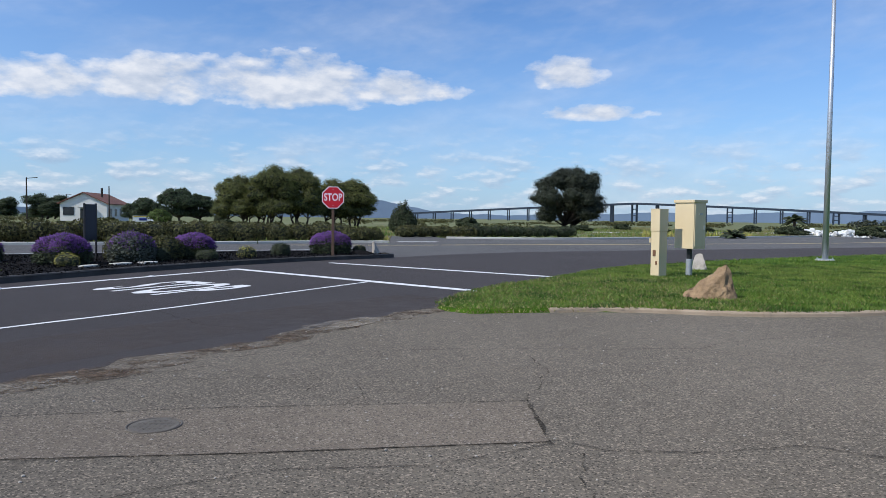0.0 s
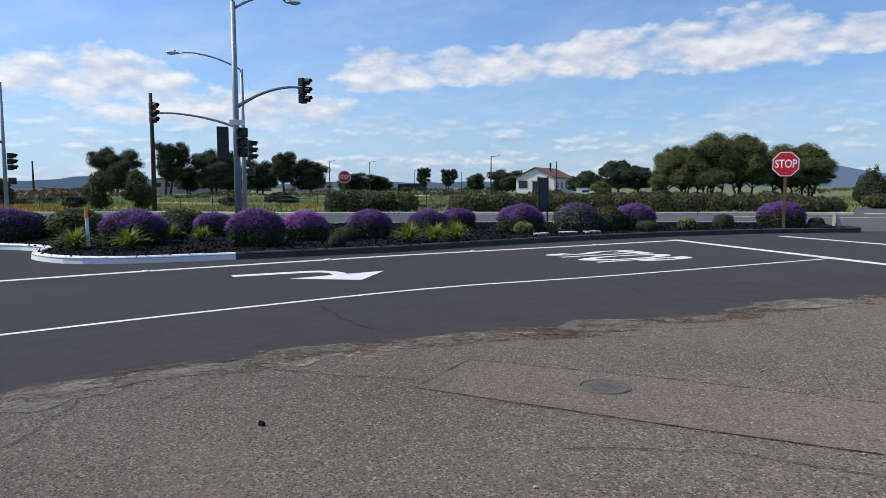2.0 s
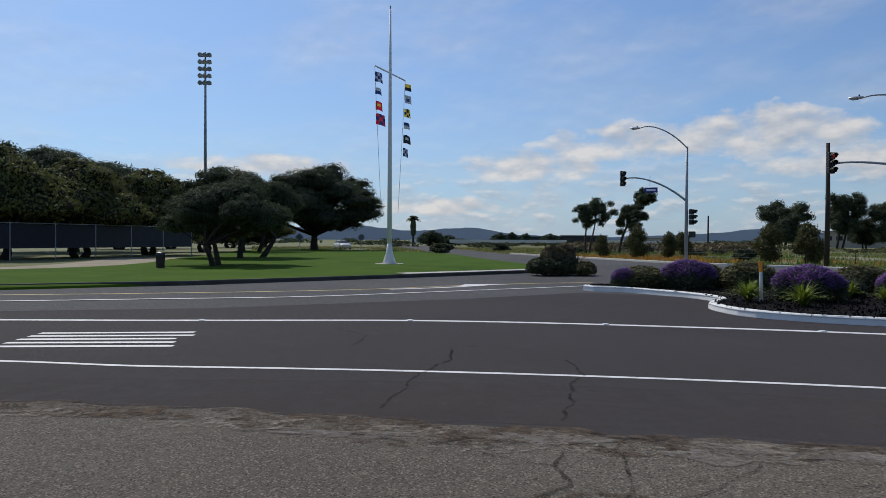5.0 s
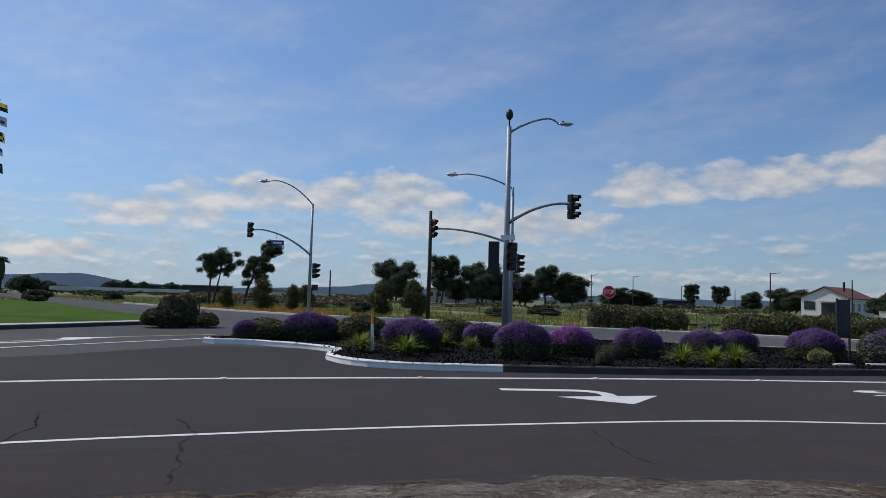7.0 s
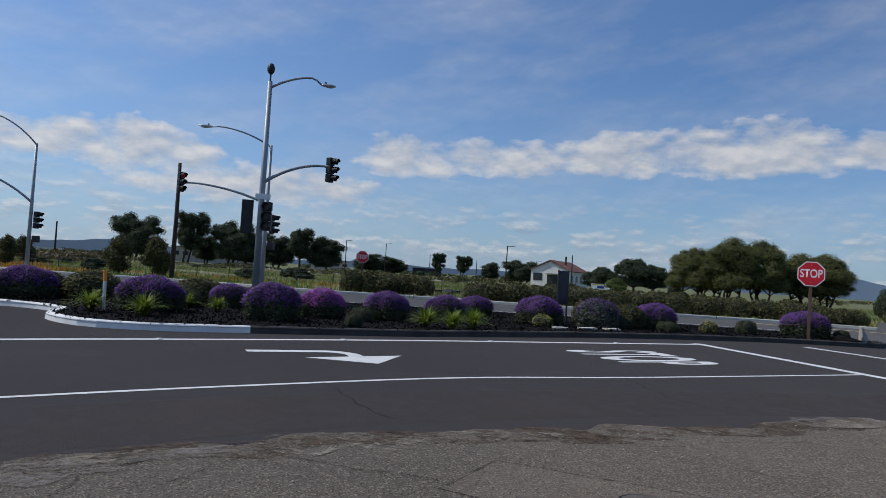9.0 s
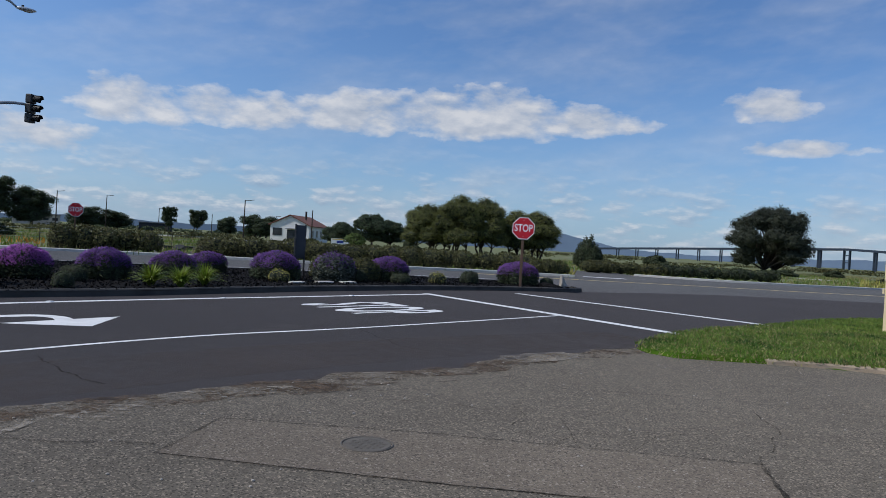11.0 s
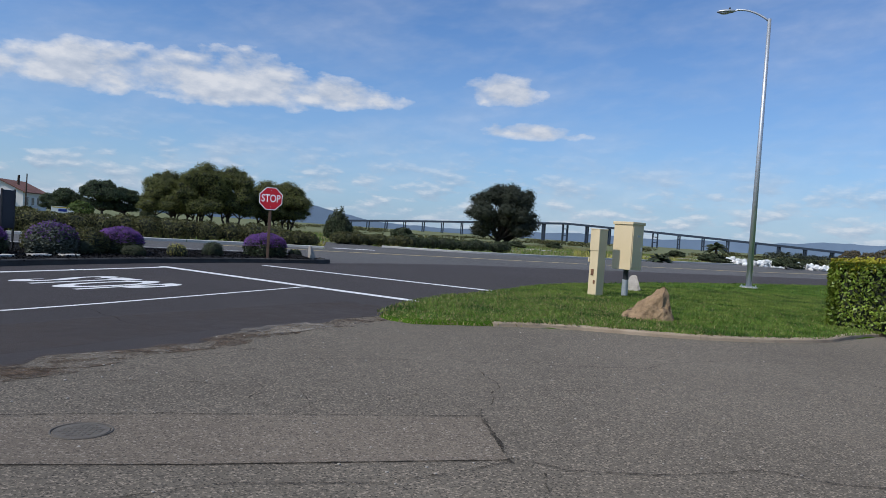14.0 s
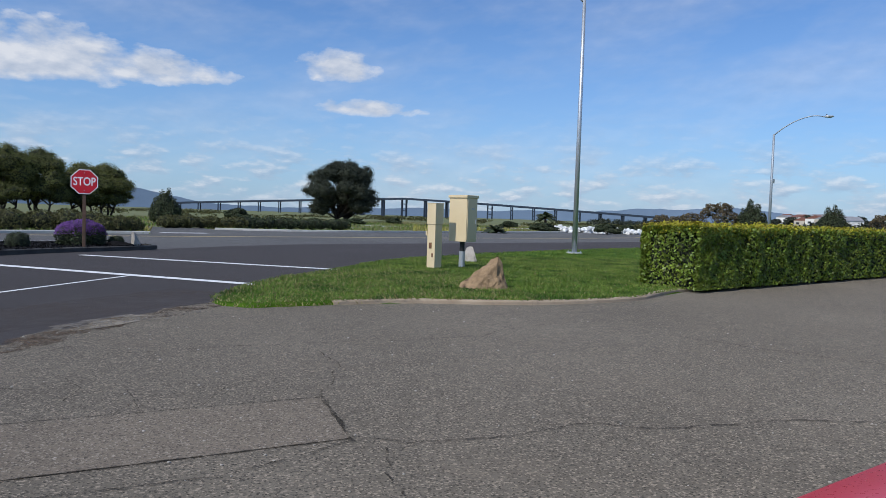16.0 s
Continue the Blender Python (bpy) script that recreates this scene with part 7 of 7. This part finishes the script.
# pale rubble bank by the shore
bm = bmesh.new()
r = random.Random(5)
for k in range(240):
    az2 = r.uniform(-36.5, -27.0)
    c = bearing(az2, 92 + r.uniform(-1.5, 2.5), r.uniform(0, 0.55) * (0.6 + 0.6 * abs(math.sin(az2 * 1.3))))
    s = r.uniform(0.18, 0.5)
    bmesh.ops.create_icosphere(bm, subdivisions=1, radius=s, matrix=Matrix.Translation(c) @ Matrix.Rotation(r.random() * 6, 4, (r.random(), r.random(), 1)) @ Matrix.Diagonal((1, r.uniform(0.6, 1), r.uniform(0.4, 0.8), 1)))
tagged(part("rubble_bank", bm, "rubble"), "bank of pale broken rubble along the shore", "rubble", kind="stuff")

# distant town on the slope
r = random.Random(8)
for k in range(26):
    az2, d2 = r.uniform(-55, -43.5), r.uniform(380, 620)
    ob = thing("house", facing(az2 + r.uniform(-20, 20), 1, 0), "small distant house on the slope among trees", "house", "town houses")
    ob.matrix_basis = Matrix.Translation(bearing(az2, d2, 1.0 + (d2 - 380) * 0.02)) @ Matrix.Rotation(r.uniform(0, 3), 4, "Z")
    w, l, h = r.uniform(7, 11), r.uniform(9, 14), r.uniform(3, 5)
    part("wall", box(bmesh.new(), w, l, h + 6, Matrix.Translation((0, 0, h / 2 - 3))), r.choice(("wall_white", "wall_tan", "wall_white")), ob)
    bm = bmesh.new()
    q = [bm.verts.new(p) for p in ((-w / 2 - 0.4, -l / 2, h), (w / 2 + 0.4, -l / 2, h), (w / 2 + 0.4, l / 2, h), (-w / 2 - 0.4, l / 2, h), (0, -l / 2, h + 2), (0, l / 2, h + 2))]
    for fc in ((0, 1, 4), (1, 2, 5, 4), (2, 3, 5), (3, 0, 4, 5), (3, 2, 1, 0)):
        bm.faces.new([q[n2] for n2 in fc])
    part("roof", bm, r.choice(("roof_grey", "roof_red", "roof_grey")), ob)
    for s in (-0.25, 0.25):
        part("window", box(bmesh.new(), w * 0.2, l + 0.1, 1.2, Matrix.Translation((w * s, 0, h * 0.55))), "window", ob)

# long bridge over the strait
A0, A1 = bearing(3.5, 1000), bearing(-36.0, 900)
bridge = thing("bridge", Matrix(), "long blue-grey steel bridge rising over the strait on tall trestles", "bridge")


def deck_height(t):
    """Height of the deck along the crossing: a long ramp, a crest, a long descent."""
    up2, down = min(1.0, t / 0.5), min(1.0, max(0.0, (t - 0.5) / 0.5))
    return 7 + 15.5 * (up2 ** 0.9) - 15.5 * down ** 1.1 if t < 0.5 else 22.5 - 14.5 * down ** 1.15


span = [(A0.lerp(A1, i / 60), deck_height(i / 60)) for i in range(61)]
bm = bmesh.new()
rows = []
side = (A1 - A0).normalized().cross(Vector((0, 0, 1)))
for p, z in span:
    rows.append([bm.verts.new(p + side * s * 5 + Vector((0, 0, z + dz))) for s, dz in ((-1, 1.1), (1, 1.1), (1, -1.3), (-1, -1.3))])
for p, q in zip(rows, rows[1:]):
    for k in range(4):
        bm.faces.new((p[k], p[(k + 1) % 4], q[(k + 1) % 4], q[k]))
part("deck", bm, "steel_blue", bridge)
for i in range(1, 24):
    t = i / 24
    p, z = A0.lerp(A1, t), deck_height(t)
    bm = bmesh.new()
    wide = 2.2 if i % 4 else 5.5
    along = (A1 - A0).normalized()
    for s in (-1, 1):
        for q in ((-wide / 2, wide / 2) if t > 0.3 else (0,)):
            c = p + along * q + side * s * 3.5
            tube(bm, [(c.x, c.y, -2), (c.x, c.y, z - 1.2)], 0.75, 6)
    if t > 0.3:
        for fz in (0.35, 0.7):
            for s in (-1, 1):
                c0, c1 = p - along * wide / 2 + side * s * 3.5, p + along * wide / 2 + side * s * 3.5
                tube(bm, [(c0.x, c0.y, z * fz), (c1.x, c1.y, z * fz)], 0.5, 5)
    part("pier", bm, "steel_blue", bridge)

# hills all round the horizon, haze put into their colour and glow
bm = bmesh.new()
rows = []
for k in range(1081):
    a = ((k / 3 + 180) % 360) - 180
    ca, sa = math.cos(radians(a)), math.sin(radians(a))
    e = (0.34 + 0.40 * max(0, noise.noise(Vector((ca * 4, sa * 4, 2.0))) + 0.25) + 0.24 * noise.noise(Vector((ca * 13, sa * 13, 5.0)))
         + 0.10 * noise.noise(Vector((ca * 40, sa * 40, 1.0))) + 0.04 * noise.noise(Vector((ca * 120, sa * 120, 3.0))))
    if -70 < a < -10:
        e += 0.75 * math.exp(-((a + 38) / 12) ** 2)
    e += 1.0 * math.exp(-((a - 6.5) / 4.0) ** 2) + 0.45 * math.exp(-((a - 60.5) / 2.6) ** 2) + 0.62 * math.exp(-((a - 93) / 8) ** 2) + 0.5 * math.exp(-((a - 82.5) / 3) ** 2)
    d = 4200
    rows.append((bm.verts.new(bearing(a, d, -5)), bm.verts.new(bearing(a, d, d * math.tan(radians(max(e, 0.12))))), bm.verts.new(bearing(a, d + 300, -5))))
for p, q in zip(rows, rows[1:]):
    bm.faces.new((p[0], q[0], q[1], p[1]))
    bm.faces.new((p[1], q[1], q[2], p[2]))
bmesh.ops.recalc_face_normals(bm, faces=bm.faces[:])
structure("backdrop_hills", bm, "hill", "low blue hills with painted distance haze along the horizon", "hills")

# ---- the red car beside the walker ----
car_profile(pose(2.71, -0.26, 0.008, 0, 0, 104), "car_red", "glossy red car parked on the asphalt apron")
# pebbles and litter on the apron
bm = bmesh.new()
r = random.Random(12)
for k in range(420):
    x, y = r.uniform(-5, 9), r.uniform(1.5, 11)
    if not inside(lot_outline, np.array([x]), np.array([y]))[0]:
        continue
    s = r.uniform(0.004, 0.014)
    bmesh.ops.create_icosphere(bm, subdivisions=1, radius=s, matrix=Matrix.Translation((x, y, 0.008 + s * 0.4)) @ Matrix.Diagonal((1, r.uniform(0.6, 1), 0.6, 1)))
tagged(part("loose_gravel", bm, "stone_grey"), "loose bits of gravel on the apron", "gravel", kind="stuff")
o = rock("clod", pose(-3.28, 2.9, 0.02), (0.026, 0.022, 0.024), 3, "mulch", "small dark clod lying on the asphalt", 4)

# road signs seen from behind across the lawn
for az2, turn2, kind2 in ((96.4, 45, "diamond"), (91.5, 22.5, "round")):
    ob = thing("road_sign", facing(az2, 96), "dark backed %s road sign on a thin steel post" % kind2, "road sign", "far road signs")
    part("post", tube(bmesh.new(), [(0, 0, 0), (0, 0, 2.2)], 0.04, 8), "pole_grey", ob)
    bm = bmesh.new()
    bmesh.ops.create_cone(bm, cap_ends=True, segments=4 if kind2 == "diamond" else 16, radius1=0.55 if kind2 == "diamond" else 0.42, radius2=0.55 if kind2 == "diamond" else 0.42, depth=0.02,
                          matrix=Matrix.Translation((0, -0.06, 1.9)) @ Matrix.Rotation(radians(90), 4, "X"))
    part("plate", bm, "grey_print", ob)
